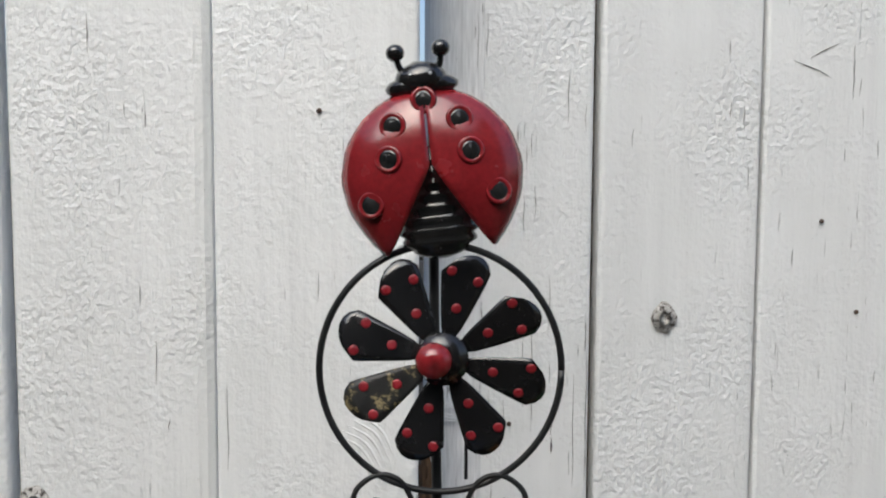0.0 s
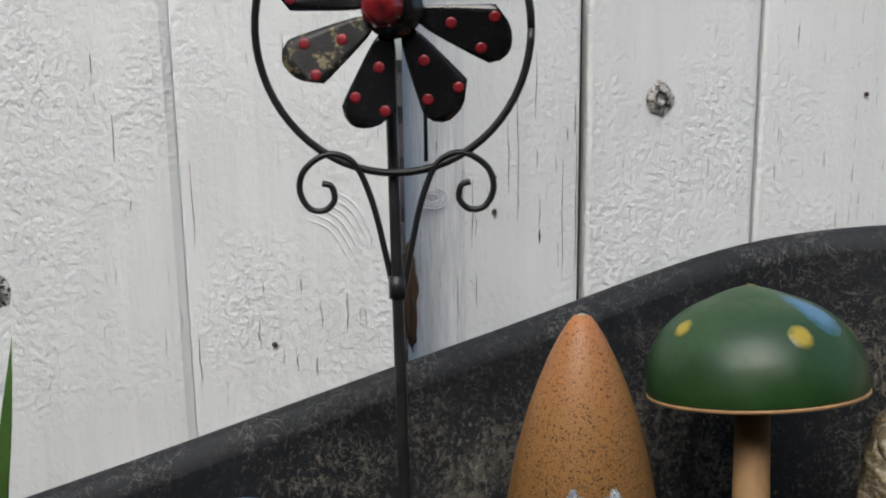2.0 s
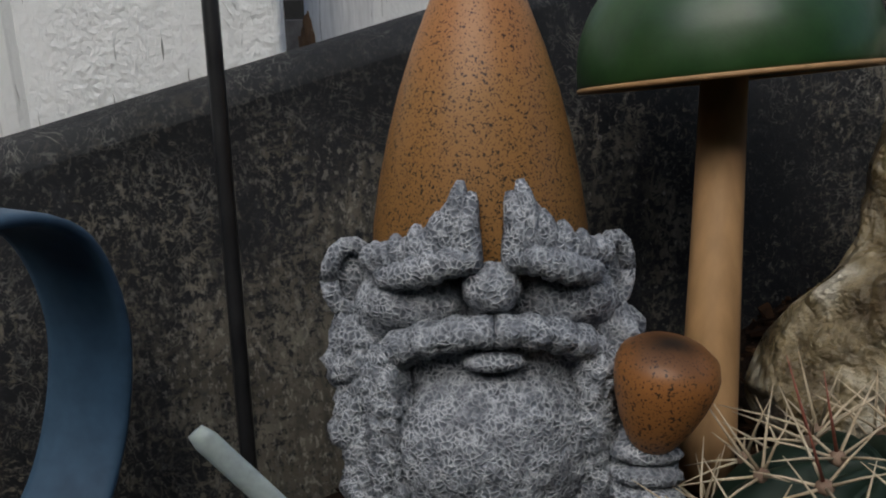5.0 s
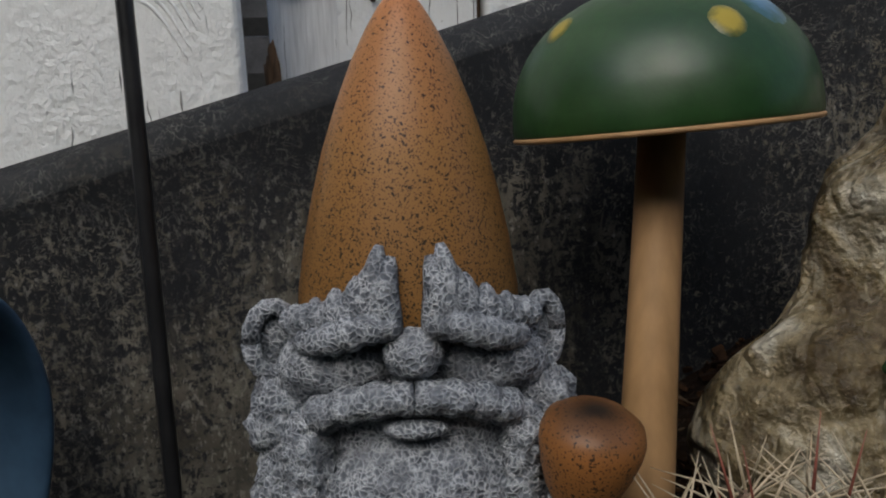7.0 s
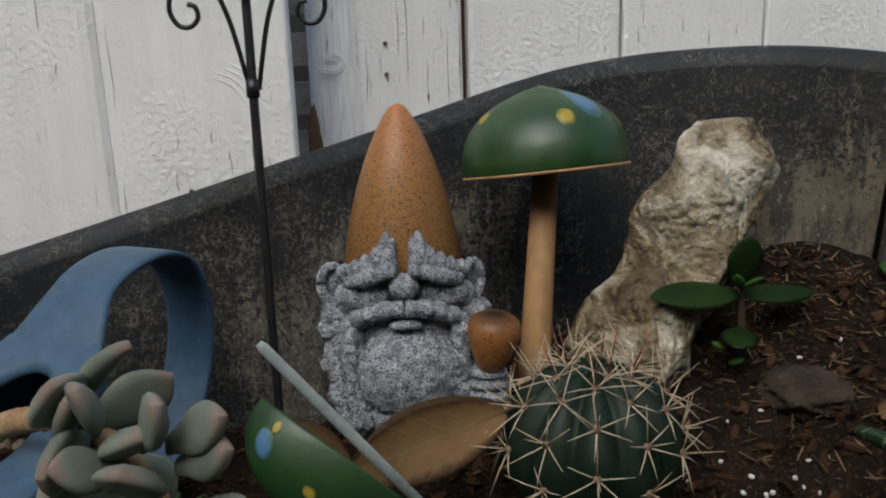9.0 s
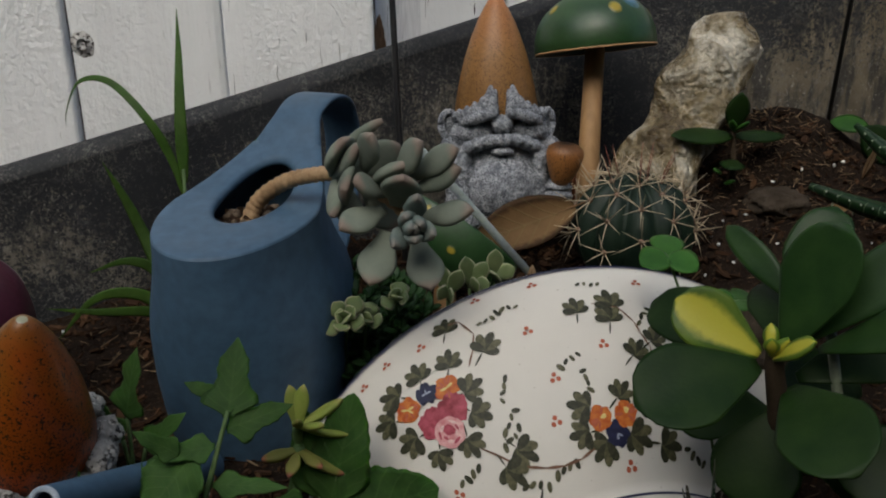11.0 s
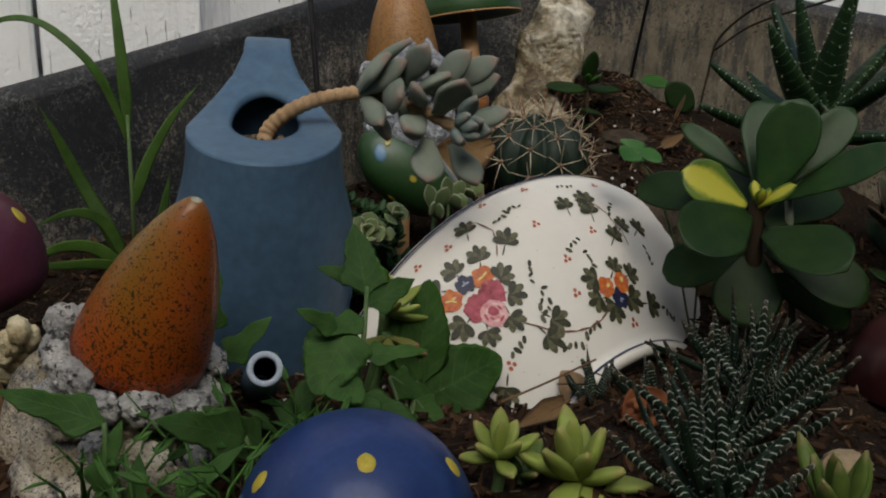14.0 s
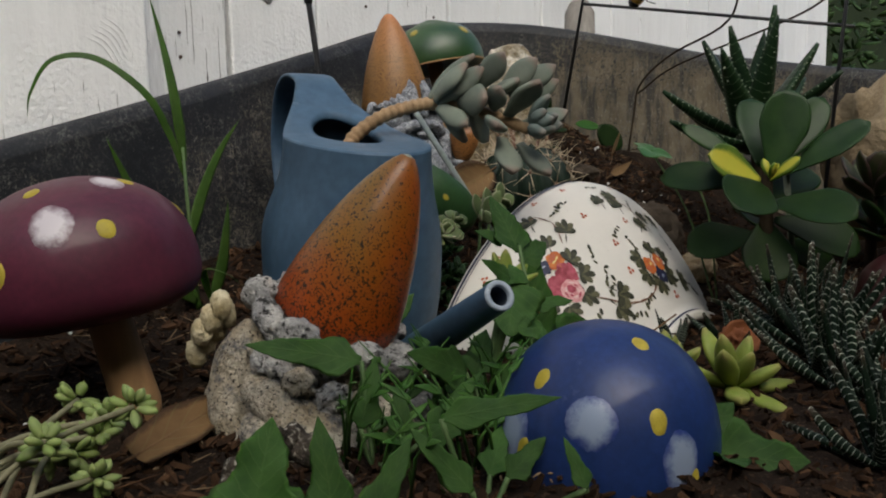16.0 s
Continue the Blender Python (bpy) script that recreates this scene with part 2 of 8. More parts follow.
PERLITE = surface("white perlite", (0.55, 0.54, 0.5), (0.75, 0.74, 0.7), 200, 0.9, 0.6, 500, 0.001)
BLACK_METAL = surface("black painted iron", (0.010, 0.010, 0.011), (0.02, 0.02, 0.021), 60, 0.38, 0.25, 500, 0.0003, wear=((0.07, 0.05, 0.035), 160, 0.68, 0.74))
BLACK_BLADE = surface("black lacquered sheet", (0.008, 0.008, 0.009), (0.014, 0.014, 0.015), 60, 0.22, 0.15, 200, 0.0004, coat=0.5)
RED_LACQUER = surface("red glossy enamel", (0.19, 0.012, 0.016), (0.28, 0.02, 0.025), 40, 0.22, 0.12, 90, 0.0008, coat=0.5)
RED_DOT = surface("red painted dot", (0.20, 0.010, 0.018), (0.30, 0.022, 0.03), 200, 0.35, 0.2, 400, 0.0003)
BLACK_GLOSS = surface("black glossy enamel", (0.008, 0.008, 0.009), (0.02, 0.02, 0.02), 80, 0.2, 0.3, 220, 0.0006, coat=0.6)


# ---- mesh tools ----
class Mesh:
    """Gathers points and faces of one part, in world metres."""

    def __init__(self):
        self.v, self.f, self.m, self.al, self.ac, self.s = [], [], [], [], [], []

    def add(self, vs, fs, m=0, al=None, ac=None, smooth=True):
        k = len(self.v)
        self.v += [tuple(v) for v in vs]
        self.f += [tuple(i + k for i in f) for f in fs]
        self.m += [m] * len(fs)
        self.s += [smooth] * len(fs)
        self.al += al or [0.0] * len(vs)
        self.ac += ac or [0.0] * len(vs)
        return self


def link(name, mesh, mats, parent=None, base=(0, 0, 0), label="", angle=None):
    origin = Vector(base) if parent is None else parent.matrix_world.translation
    me = bpy.data.meshes.new(name)
    me.from_pydata([(x - origin.x, y - origin.y, z - origin.z) for x, y, z in mesh.v], [], mesh.f)
    for mt in (mats if isinstance(mats, (list, tuple)) else [mats]):
        me.materials.append(mt)
    me.polygons.foreach_set("material_index", mesh.m)
    me.polygons.foreach_set("use_smooth", mesh.s)
    for key, vals in (("along", mesh.al), ("across", mesh.ac)):
        me.attributes.new(key, "FLOAT", "POINT").data.foreach_set("value", vals)
    me.update()
    ob = new(name, me)
    if parent is None:
        ob.location = origin
        ob.matrix_world = Matrix.Translation(origin)
    else:
        ob.parent = parent
        ob.matrix_world = Matrix.Translation(origin)
        ob.matrix_parent_inverse = Matrix.Identity(4)
        ob.matrix_basis = Matrix.Identity(4)
    if label:
        ob["label"] = label
    return ob


def part(name, mesh, mats, parent, label=""):
    return link(name, mesh, mats, parent, label=label)


def thing(name, base, label, category, group="", kind=""):
    ob = new(name)
    ob.empty_display_size = 0.02
    ob.location = base
    ob.matrix_world = Matrix.Translation(base)
    return tagged(ob, label, category, group, kind)


def solo(name, mesh, mats, base, label, category, group="", kind=""):
    return tagged(link(name, mesh, mats, None, base), label, category, group, kind)


def basis(d, n=(0, 0, 1)):
    d = Vector(d).normalized()
    n = Vector(n)
    n = n - d * n.dot(d)
    if n.length < 1e-4:
        n = Vector((1, 0, 0)) - d * d.x
        if n.length < 1e-3:
            n = Vector((0, 1, 0)) - d * d.y
    n.normalize()
    return d, n, d.cross(n)


def frame_at(p, axis, n=(0, 1, 0)):
    """A pose whose z runs along axis."""
    d, n, r = basis(axis, n)
    return Matrix(((n.x, -r.x, d.x, p[0]), (n.y, -r.y, d.y, p[1]), (n.z, -r.z, d.z, p[2]), (0, 0, 0, 1)))


def lathe(M, prof, pose4, seg=28, m=0, wob=0.0, smooth=True, squash=1.0):
    vs, al = [], []
    for i, (r, z) in enumerate(prof):
        for k in range(seg):
            a = 2 * math.pi * k / seg
            q = r
            if wob:
                q *= 1 + wob * noise.noise(Vector((math.cos(a) * 2, math.sin(a) * 2, z * 40)))
            vs.append(pose4 @ Vector((q * math.cos(a), q * math.sin(a) * squash, z)))
            al.append(i / (len(prof) - 1))
    fs = [(i * seg + k, i * seg + (k + 1) % seg, (i + 1) * seg + (k + 1) % seg, (i + 1) * seg + k)
          for i in range(len(prof) - 1) for k in range(seg)]
    fs.append(tuple(reversed(range(seg))))
    fs.append(tuple(range((len(prof) - 1) * seg, len(prof) * seg)))
    return M.add(vs, fs, m, al, None, smooth)


def catmull(pts, n=8):
    pts = [Vector(p) for p in pts]
    q = [2 * pts[0] - pts[1], *pts, 2 * pts[-1] - pts[-2]]
    out = []
    for i in range(1, len(q) - 2):
        a, b, c, d = q[i - 1:i + 3]
        for k in range(n):
            u = k / n
            out.append(0.5 * (2 * b + (c - a) * u + (2 * a - 5 * b + 4 * c - d) * u * u + (3 * b - a - 3 * c + d) * u ** 3))
    out.append(pts[-1])
    return out


def tube(M, pts, r, seg=8, m=0, flat=1.0, up=(0, 0, 1)):
    """A round or flattened bar along pts; r is one radius or one for each point."""
    pts = [Vector(p) for p in pts]
    rs = r if isinstance(r, (list, tuple)) else [r] * len(pts)
    vs, al, n = [], [], Vector(up)
    for i, p in enumerate(pts):
        d = pts[min(i + 1, len(pts) - 1)] - pts[max(i - 1, 0)]
        d, n, s = basis(d, n)
        for k in range(seg):
            a = 2 * math.pi * k / seg
            vs.append(p + n * math.cos(a) * rs[i] * flat + s * math.sin(a) * rs[i])
            al.append(i / (len(pts) - 1))
    fs = [(i * seg + k, i * seg + (k + 1) % seg, (i + 1) * seg + (k + 1) % seg, (i + 1) * seg + k)
          for i in range(len(pts) - 1) for k in range(seg)]
    fs.append(tuple(reversed(range(seg))))
    fs.append(tuple(range((len(pts) - 1) * seg, len(pts) * seg)))
    return M.add(vs, fs, m, al)


ICO = {}


def ico(sub):
    if sub not in ICO:
        bm = bmesh.new()
        bmesh.ops.create_icosphere(bm, subdivisions=sub, radius=1.0)
        bm.verts.index_update()
        ICO[sub] = ([v.co.copy() for v in bm.verts], [tuple(v.index for v in f.verts) for f in bm.faces])
        bm.free()
    return ICO[sub]


def blob(M, c, radii, turn=None, amp=0.1, freq=2.0, sub=3, m=0, seed=0.0, ridged=False, smooth=True):
    """A lump: a ball stretched to radii, turned, its skin pushed in and out."""
    vs, fs = ico(sub)
    turn = turn or Matrix.Identity(3)
    out = []
    for v in vs:
        k = noise.fractal(v * freq + Vector((seed, seed * 1.7, seed * 0.3)), 0.9, 2.1, 4)
        if ridged:
            k = 0.5 - abs(k) * 1.6
        out.append(Vector(c) + turn @ Vector((v.x * radii[0], v.y * radii[1], v.z * radii[2])) * (1 + amp * k))
    return M.add(out, fs, m, None, None, smooth)


SHAPES = {
    "obovate": lambda s: max(0.05, math.sin(math.pi * min(1, 0.04 + 0.96 * s ** 1.55)) ** 0.75),
    "oval": lambda s: max(0.05, math.sin(math.pi * (0.03 + 0.96 * s)) ** 0.65),
    "lance": lambda s: max(0.02, (0.55 + 0.9 * s if s < 0.35 else 0.865 * ((1 - s) / 0.65) ** 0.85 * 1.0)),
    "spike": lambda s: max(0.02, (1 - s) ** 0.75),
    "blade": lambda s: max(0.02, min(1, 0.5 + 2.5 * s) * (1 - s ** 2.2)),
    "spoon": lambda s: max(0.10, (0.16 + 0.84 * min(1.0, s / 0.55) ** 0.9) * max(0.0, 1 - max(0.0, (s - 0.55) / 0.45) ** 2.6) ** 0.5),
    "plump": lambda s: max(0.03, (0.55 + 0.9 * s if s < 0.5 else 1.0 * (1 - ((s - 0.5) / 0.5) ** 2.0) ** 0.75)),
    "spatula": lambda s: max(0.02, (0.42 + 0.58 * smoothstep(0.0, 0.6, s)) * max(0.0, 1 - max(0.0, (s - 0.58) / 0.42) ** 2.1) ** 0.8),
    "finger": lambda s: max(0.05, (0.6 + 0.4 * math.sin(math.pi * min(1, s * 1.1))) * (1 - s ** 6) ** 0.5),
    "lobed": lambda s: max(0.012, min(1.0, max(0.03, s - 0.04) * 6) ** 0.8 * (1 - s) ** 0.62 * (0.87 + 0.13 * math.cos(2 * math.pi * (2.6 * s - 0.5)) + 0.035 * math.cos(2 * math.pi * 9 * s))),
    "hastate": lambda s: max(0.012, min(1.0, max(0.04, s + 0.01) * 5.0) * (1 - s) ** 0.72 * (0.90 + 0.12 * math.cos(2 * math.pi * (1.9 * s - 0.36))) * (1.0 + 0.05 * math.cos(2 * math.pi * 7 * s))),
    "broad": lambda s: max(0.012, min(1.0, 0.25 + 4.0 * s) * (1 - s ** 1.9) ** 0.62 * (1.0 + 0.035 * math.cos(2 * math.pi * 8 * s))),
    "dagger": lambda s: max(0.015, min(1.0, 0.8 + 1.2 * s) * (1 - s) ** 1.3),
    "tooth": lambda s: max(0.02, (1 - s ** 1.6) ** 0.8 * (0.9 + 0.1 * ((s * 14) % 1))),
}


def leaf(M, p, d, n, L, W, T, curve=0.0, shape="obovate", rings=9, seg=8, m=0, cup=0.0, twist=0.0, wave=0.0):
    """A leaf from p along d, its upper face towards n; curve bends it towards n, cup lifts its edges."""
    d, n, r = basis(d, n)
    p, vs, al, ac = Vector(p), [], [], []
    f = SHAPES[shape]
    for i in range(rings):
        s = i / (rings - 1)
        c = p + d * (L * (s - 0.25 * abs(curve) * s * s)) + n * (curve * L * s * s)
        nn = (n - d * (2 * curve * s)).normalized()
        rr = r
        if twist:
            q = twist * s
            nn, rr = nn * math.cos(q) + r * math.sin(q), r * math.cos(q) - nn * math.sin(q)
        w, t = W / 2 * f(s), T / 2 * max(0.12, math.sin(math.pi * (0.08 + 0.86 * s)) ** 0.6)
        for k in range(seg):
            a = 2 * math.pi * k / seg
            x = math.cos(a)
            ripple = wave * w * x * x * math.sin(11.0 * s + (2.4 if x > 0 else 0.0)) if wave else 0.0
            vs.append(c + rr * (w * x) + nn * (t * math.sin(a) + cup * w * x * x + ripple))
            al.append(s)
            ac.append(x)
    fs = [(i * seg + k, i * seg + (k + 1) % seg, (i + 1) * seg + (k + 1) % seg, (i + 1) * seg + k)
          for i in range(rings - 1) for k in range(seg)]
    fs.append(tuple(reversed(range(seg))))
    fs.append(tuple(range((rings - 1) * seg, rings * seg)))
    return M.add(vs, fs, m, al, ac)


def slab(M, section, low, high, to3, m=0):
    """A prism: a closed outline in plan, from low to high, placed by to3(x, y, z)."""
    n = len(section)
    vs = [to3(x, y, z) for z in (low, high) for x, y in section]
    fs = [(k, (k + 1) % n, n + (k + 1) % n, n + k) for k in range(n)]
    M.add(vs, fs, m, None, None, False)
    M.add(vs, [tuple(reversed(range(n))), tuple(range(n, 2 * n))], m, None, None, False)
    return M


def smoothstep(a, b, x):
    u = min(1, max(0, (x - a) / (b - a)))
    return u * u * (3 - 2 * u)


# ---- ground, fence and what lies beyond it ----
GROUND = -0.42
M = Mesh()
N = 40
for gy in range(N + 1):
    for gx in range(N + 1):
        u, v = gx / N * 2 - 1, gy / N * 2 - 1
        x, y = 60 * u ** 3 + 0.2 * u, 60 * v ** 3 + 0.2 * v
        M.v.append((x, y, GROUND + 0.015 * noise.noise(Vector((x * 3, y * 3, 0)))))
M.f = [(a, a + 1, a + N + 2, a + N + 1) for a in (gy * (N + 1) + gx for gy in range(N) for gx in range(N))]
M.m, M.s, M.al, M.ac = [0] * len(M.f), [True] * len(M.f), [0.0] * len(M.v), [0.0] * len(M.v)
DRY_EARTH = surface("dry trodden earth", (0.06, 0.045, 0.03), (0.12, 0.095, 0.065), 8, 0.95, 0.7, 60, 0.006)
solo("ground", M, DRY_EARTH, (0, 0, GROUND), "bare brown earth with short dry litter", "ground", kind="structure")

FENCE_TOP = 1.32


def board_section(w, t, rl=0.004, rr=0.004):
    """Plan outline of a board, front at y 0, its edges rounded by rl and rr."""
    pts = []
    for cx, r, a0 in ((rl, rl, 180), (w - rr, rr, 270)):
        for k in range(4):
            a = radians(a0 + 30 * k)
            pts.append((cx + r * math.cos(a), r + r * math.sin(a)))
    return pts + [(w, t), (0, t)]


def fence_board(parent, origin, way, width, rl=0.004, rr=0.004, thick=0.018, lean=0.0):
    d = Vector((way[0], way[1], 0)).normalized()
    back = Vector((-d.y, d.x, 0))
    M = Mesh()
    slab(M, board_section(width, thick, rl, rr), GROUND + 0.03, FENCE_TOP + random.uniform(-0.01, 0.01),
         lambda x, y, z: Vector(origin) + d * (x + lean * (z - 0.4)) + back * y + Vector((0, 0, z)))
    return part("board", M, WHITE_WOOD, parent)


def rail(parent, a, b, z):
    M = Mesh()
    d = (Vector(b) - Vector(a)).normalized()
    back = Vector((-d.y, d.x, 0))
    slab(M, [(0, 0), ((Vector(b) - Vector(a)).length, 0), ((Vector(b) - Vector(a)).length, 0.035), (0, 0.035)], z, z + 0.085,
         lambda x, y, zz: Vector((a[0], a[1], 0)) + d * x + back * y + Vector((0, 0, zz)))
    return part("rail", M, WHITE_WOOD, parent)


gate = thing("wooden_gate", (-0.6, 0.73, GROUND), "white painted wooden gate of upright boards", "gate", kind="structure")
edges = [-0.019 - 0.1695 * k for k in range(0, 13)]
for k, right in enumerate(edges[:-1]):
    left = edges[k + 1]
    fence_board(gate, (left + 0.003, 0.7065 + (0.009 if k % 2 else 0.0) + 0.0005 * k, 0), (1, 0), right - left - 0.004, rl=0.003, rr=0.014 if k == 1 else 0.004)
for z in (-0.2, 1.05):
    rail(gate, (edges[-1], 0.745, 0), (-0.06, 0.745, 0), z)

fence = thing("wooden_fence", (1.6, 1.12, GROUND), "white painted wooden fence of upright boards with cracked paint", "fence", kind="structure")
FENCE_A, FENCE_WAY = Vector((-0.018, 0.781, 0)), Vector((0.980, 0.199, 0)).normalized()
FENCE_STEP, COUNT = 0.1672, 21
for k in range(COUNT):
    p = FENCE_A + FENCE_WAY * (FENCE_STEP * k) + Vector((0, random.uniform(-0.002, 0.002) if k > 2 else 0, 0))
    gap = 0.007 if k == 0 else random.uniform(0.0025, 0.0045)
    if k == 0:
        p, gap = p + FENCE_WAY * 0.0525, gap + 0.0525
    fence_board(fence, p, FENCE_WAY, FENCE_STEP - gap, rl=0.002 if k == 0 else 0.004)
for z in (-0.2, 1.05):
    a, b = FENCE_A + FENCE_WAY * 0.15 + Vector((-0.02, 0.037, 0)), FENCE_A + FENCE_WAY * (FENCE_STEP * COUNT - 0.02) + Vector((-0.02, 0.037, 0))
    rail(fence, a, b, z)


# turned post beside the first board; thin cracked paint, greyed for its shaded side
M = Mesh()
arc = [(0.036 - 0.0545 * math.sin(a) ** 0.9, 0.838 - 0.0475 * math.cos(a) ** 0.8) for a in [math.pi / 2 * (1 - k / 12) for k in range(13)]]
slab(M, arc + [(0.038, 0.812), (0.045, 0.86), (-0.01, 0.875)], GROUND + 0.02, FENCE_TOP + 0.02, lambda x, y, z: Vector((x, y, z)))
part("post", M, SHADED_PAINT, fence, "turned post with thin cracked white paint, greyed for its shaded side")
# unseen dark strips added behind the joints so that the gaps read dark
for k in range(1, COUNT):
    M = Mesh()
    p = FENCE_A + FENCE_WAY * (FENCE_STEP * k - 0.03)
    slab(M, [(0, 0.021), (0.055, 0.021), (0.055, 0.033), (0, 0.033)], GROUND + 0.03, FENCE_TOP - 0.02, lambda x, y, z: p + FENCE_WAY * x + Vector((-FENCE_WAY.y, FENCE_WAY.x, 0)) * y + Vector((0, 0, z)))
    part("batten", M, RAW_WOOD, fence)


def knot(parent, at, size):
    M = Mesh()
    seg = 14
    vs = [Vector(at) + Vector((0, -0.0012, 0))]
    for ring, (k, dy) in enumerate(((0.45, -0.0028), (0.8, -0.0008), (1.05, 0.001))):
        for i in range(seg):
            a = 2 * math.pi * i / seg
            r = size * k * (1 + 0.28 * noise.noise(Vector((math.cos(a) * 2 + at[0] * 9, math.sin(a) * 2, ring))))
            vs.append(Vector(at) + Vector((r * math.cos(a), dy + r * math.cos(a) * (0.203 if parent is fence else 0), r * math.sin(a) * 1.15)))
    fs = [(0, 1 + i, 1 + (i + 1) % seg) for i in range(seg)]
    fs += [(1 + q * seg + i, 1 + q * seg + (i + 1) % seg, 1 + (q + 1) * seg + (i + 1) % seg, 1 + (q + 1) * seg + i) for q in range(2) for i in range(seg)]
    M.add(vs, [tuple(reversed(f)) for f in fs])
    part("knot", M, KNOT_WOOD, parent, "dark rough knot showing through the paint")


knot(fence, (0.2115, 0.8250, 0.371), 0.0125)
knot(gate, (-0.342, 0.7155, 0.228), 0.013)
for host, spots in ((fence, ((0.372, 0.8585, 0.462), (0.414, 0.867, 0.371), (0.062, 0.7955, 0.275), (0.062, 0.7955, 0.305), (0.59, 0.9035, 0.37))),
                    (gate, ((-0.118, 0.706, 0.183), (-0.176, 0.706, 0.66), (-0.10, 0.706, 0.555)))):
    for s in spots:
        M = Mesh()
        lathe(M, [(0.0024, 0), (0.0022, 0.0012), (0.0008, 0.0016)], frame_at(s, (0, -1, 0)), 8)
        part("nail_head", M, NAIL, host)

CRACK = surface("dark open crack", (0.045, 0.04, 0.035), (0.12, 0.11, 0.10), 200, 0.9, 0.3)
rnd = random.Random(17)


def on_fence(along, z, out=0.0):
    p = FENCE_A + FENCE_WAY * along + Vector((FENCE_WAY.y, -FENCE_WAY.x, 0)) * out
    if along < 0.054:
        p.y += 0.0475 * (1 - math.cos(math.asin(min(1.0, (0.054 - along) / 0.0545))) ** 0.8) if along > 0 else 0.047
    return Vector((p.x, p.y, z))


def crack(parent, place, run, wide=0.0005):
    """A thin open split in the paint, run through (along, z) points."""
    path = catmull([place(a, z, 0.0002) for a, z in run], 4)
    M = Mesh()
    tube(M, path, [wide * max(0.25, math.sin(math.pi * (0.06 + 0.88 * i / (len(path) - 1)))) * rnd.uniform(0.7, 1.2) for i in range(len(path))], 5, flat=0.6)
    part("crack", M, CRACK, parent, "dark split in the paint")


def split(parent, place, a, z0, z1, wide=0.0005):
    crack(parent, place, [(a + rnd.uniform(-0.0008, 0.0008), z0 + (z1 - z0) * k / 4) for k in range(5)], wide)


for a, z0, z1 in ((0.1028, 0.266, 0.389), (0.0944, 0.290, 0.357), (0.0519, 0.258, 0.348), (0.0482, 0.174, 0.219), (0.0619, 0.243, 0.306), (0.0652, 0.188, 0.218), (0.1228, 0.257, 0.289),
                  (0.1446, 0.208, 0.318), (0.157, 0.213, 0.341), (0.1603, 0.341, 0.393), (0.0487, 0.597, 0.651), (0.0936, 0.45, 0.486), (0.1042, 0.465, 0.496), (0.1191, 0.355, 0.413), (0.0575, 0.607, 0.651)):
    split(fence, on_fence, a, z0, z1, 0.00045)
split(fence, on_fence, 0.1235, 0.244, 0.258, 0.0013)
for k in range(26):
    b = rnd.choice((0, 0, 0, 1, 2, 3, 4, 5, 6, 7, 8))
    a, z0 = FENCE_STEP * b + rnd.uniform(0.03 if b else 0.06, 0.155), rnd.uniform(0.16, 0.62)
    split(fence, on_fence, a, z0, z0 + rnd.uniform(0.012, 0.06), 0.0004)
crack(fence, on_fence, [(0.3624, 0.6167), (0.3777, 0.6119), (0.39, 0.608), (0.4025, 0.6018)], 0.0008)
crack(fence, on_fence, [(0.3803, 0.620), (0.395, 0.628), (0.4102, 0.6344)], 0.0007)


def on_gate(along, z, out=0.0):
    return Vector((along, 0.7065 - out, z))


for a, z0, z1 in ((-0.059, 0.191, 0.225), (-0.13, 0.179, 0.204), (-0.08, 0.196, 0.219), (-0.1765, 0.26, 0.332), (-0.1785, 0.147, 0.193), (-0.10, 0.16, 0.175), (-0.045, 0.20, 0.212)):
    split(gate, on_gate, a, z0, z1)
for a, z0, z1 in ((-0.238, 0.329, 0.366), (-0.228, 0.29, 0.30), (-0.288, 0.60, 0.633)):
    split(gate, lambda u, z, out=0.0: Vector((u, 0.7160 - out, z)), a, z0, z1)
for k in range(6):                                          # raised grain in arcs
    f = k / 5
    M = Mesh()
    path = catmull([on_gate(-0.092 + 0.024 * f, 0.285 + 0.022 * f, 0.0001), on_gate(-0.070 + 0.020 * f, 0.274 + 0.020 * f, 0.0001), on_gate(-0.052 + 0.012 * f, 0.243 + 0.03 * f, 0.0001)], 6)
    tube(M, path, [0.0012 * math.sin(math.pi * (0.05 + 0.9 * i / (len(path) - 1))) for i in range(len(path))], 7, flat=0.5, up=(0, 1, 0))
    part("grain_ridge", M, WHITE_WOOD, gate)
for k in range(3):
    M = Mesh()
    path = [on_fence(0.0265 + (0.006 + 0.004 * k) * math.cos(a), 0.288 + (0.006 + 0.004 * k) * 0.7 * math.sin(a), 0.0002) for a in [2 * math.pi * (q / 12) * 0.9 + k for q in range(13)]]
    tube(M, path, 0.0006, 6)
    part("grain_ridge", M, SHADED_PAINT, fence)

# bare, flaking foot of the post edge
M = Mesh()
blob(M, (-0.0115, 0.8165, 0.195), (0.010, 0.013, 0.050), None, 0.35, 3, 4, seed=2.0)
part("bare_patch", M, RAW_WOOD, fence, "bare brown wood where the paint has flaked off")

# grey weathered stake leaning behind the tub
M = Mesh()
tube(M, [(0.66, 0.62, GROUND), (0.70, 0.67, 0.30), (0.712, 0.68, 0.36), (0.716, 0.684, 0.378), (0.718, 0.686, 0.384)], [0.026, 0.026, 0.025, 0.016, 0.004], 12)
solo("wooden_stake", M, GREY_WOOD, (0.66, 0.62, GROUND), "weathered grey wooden stake with a rounded end", "stake")

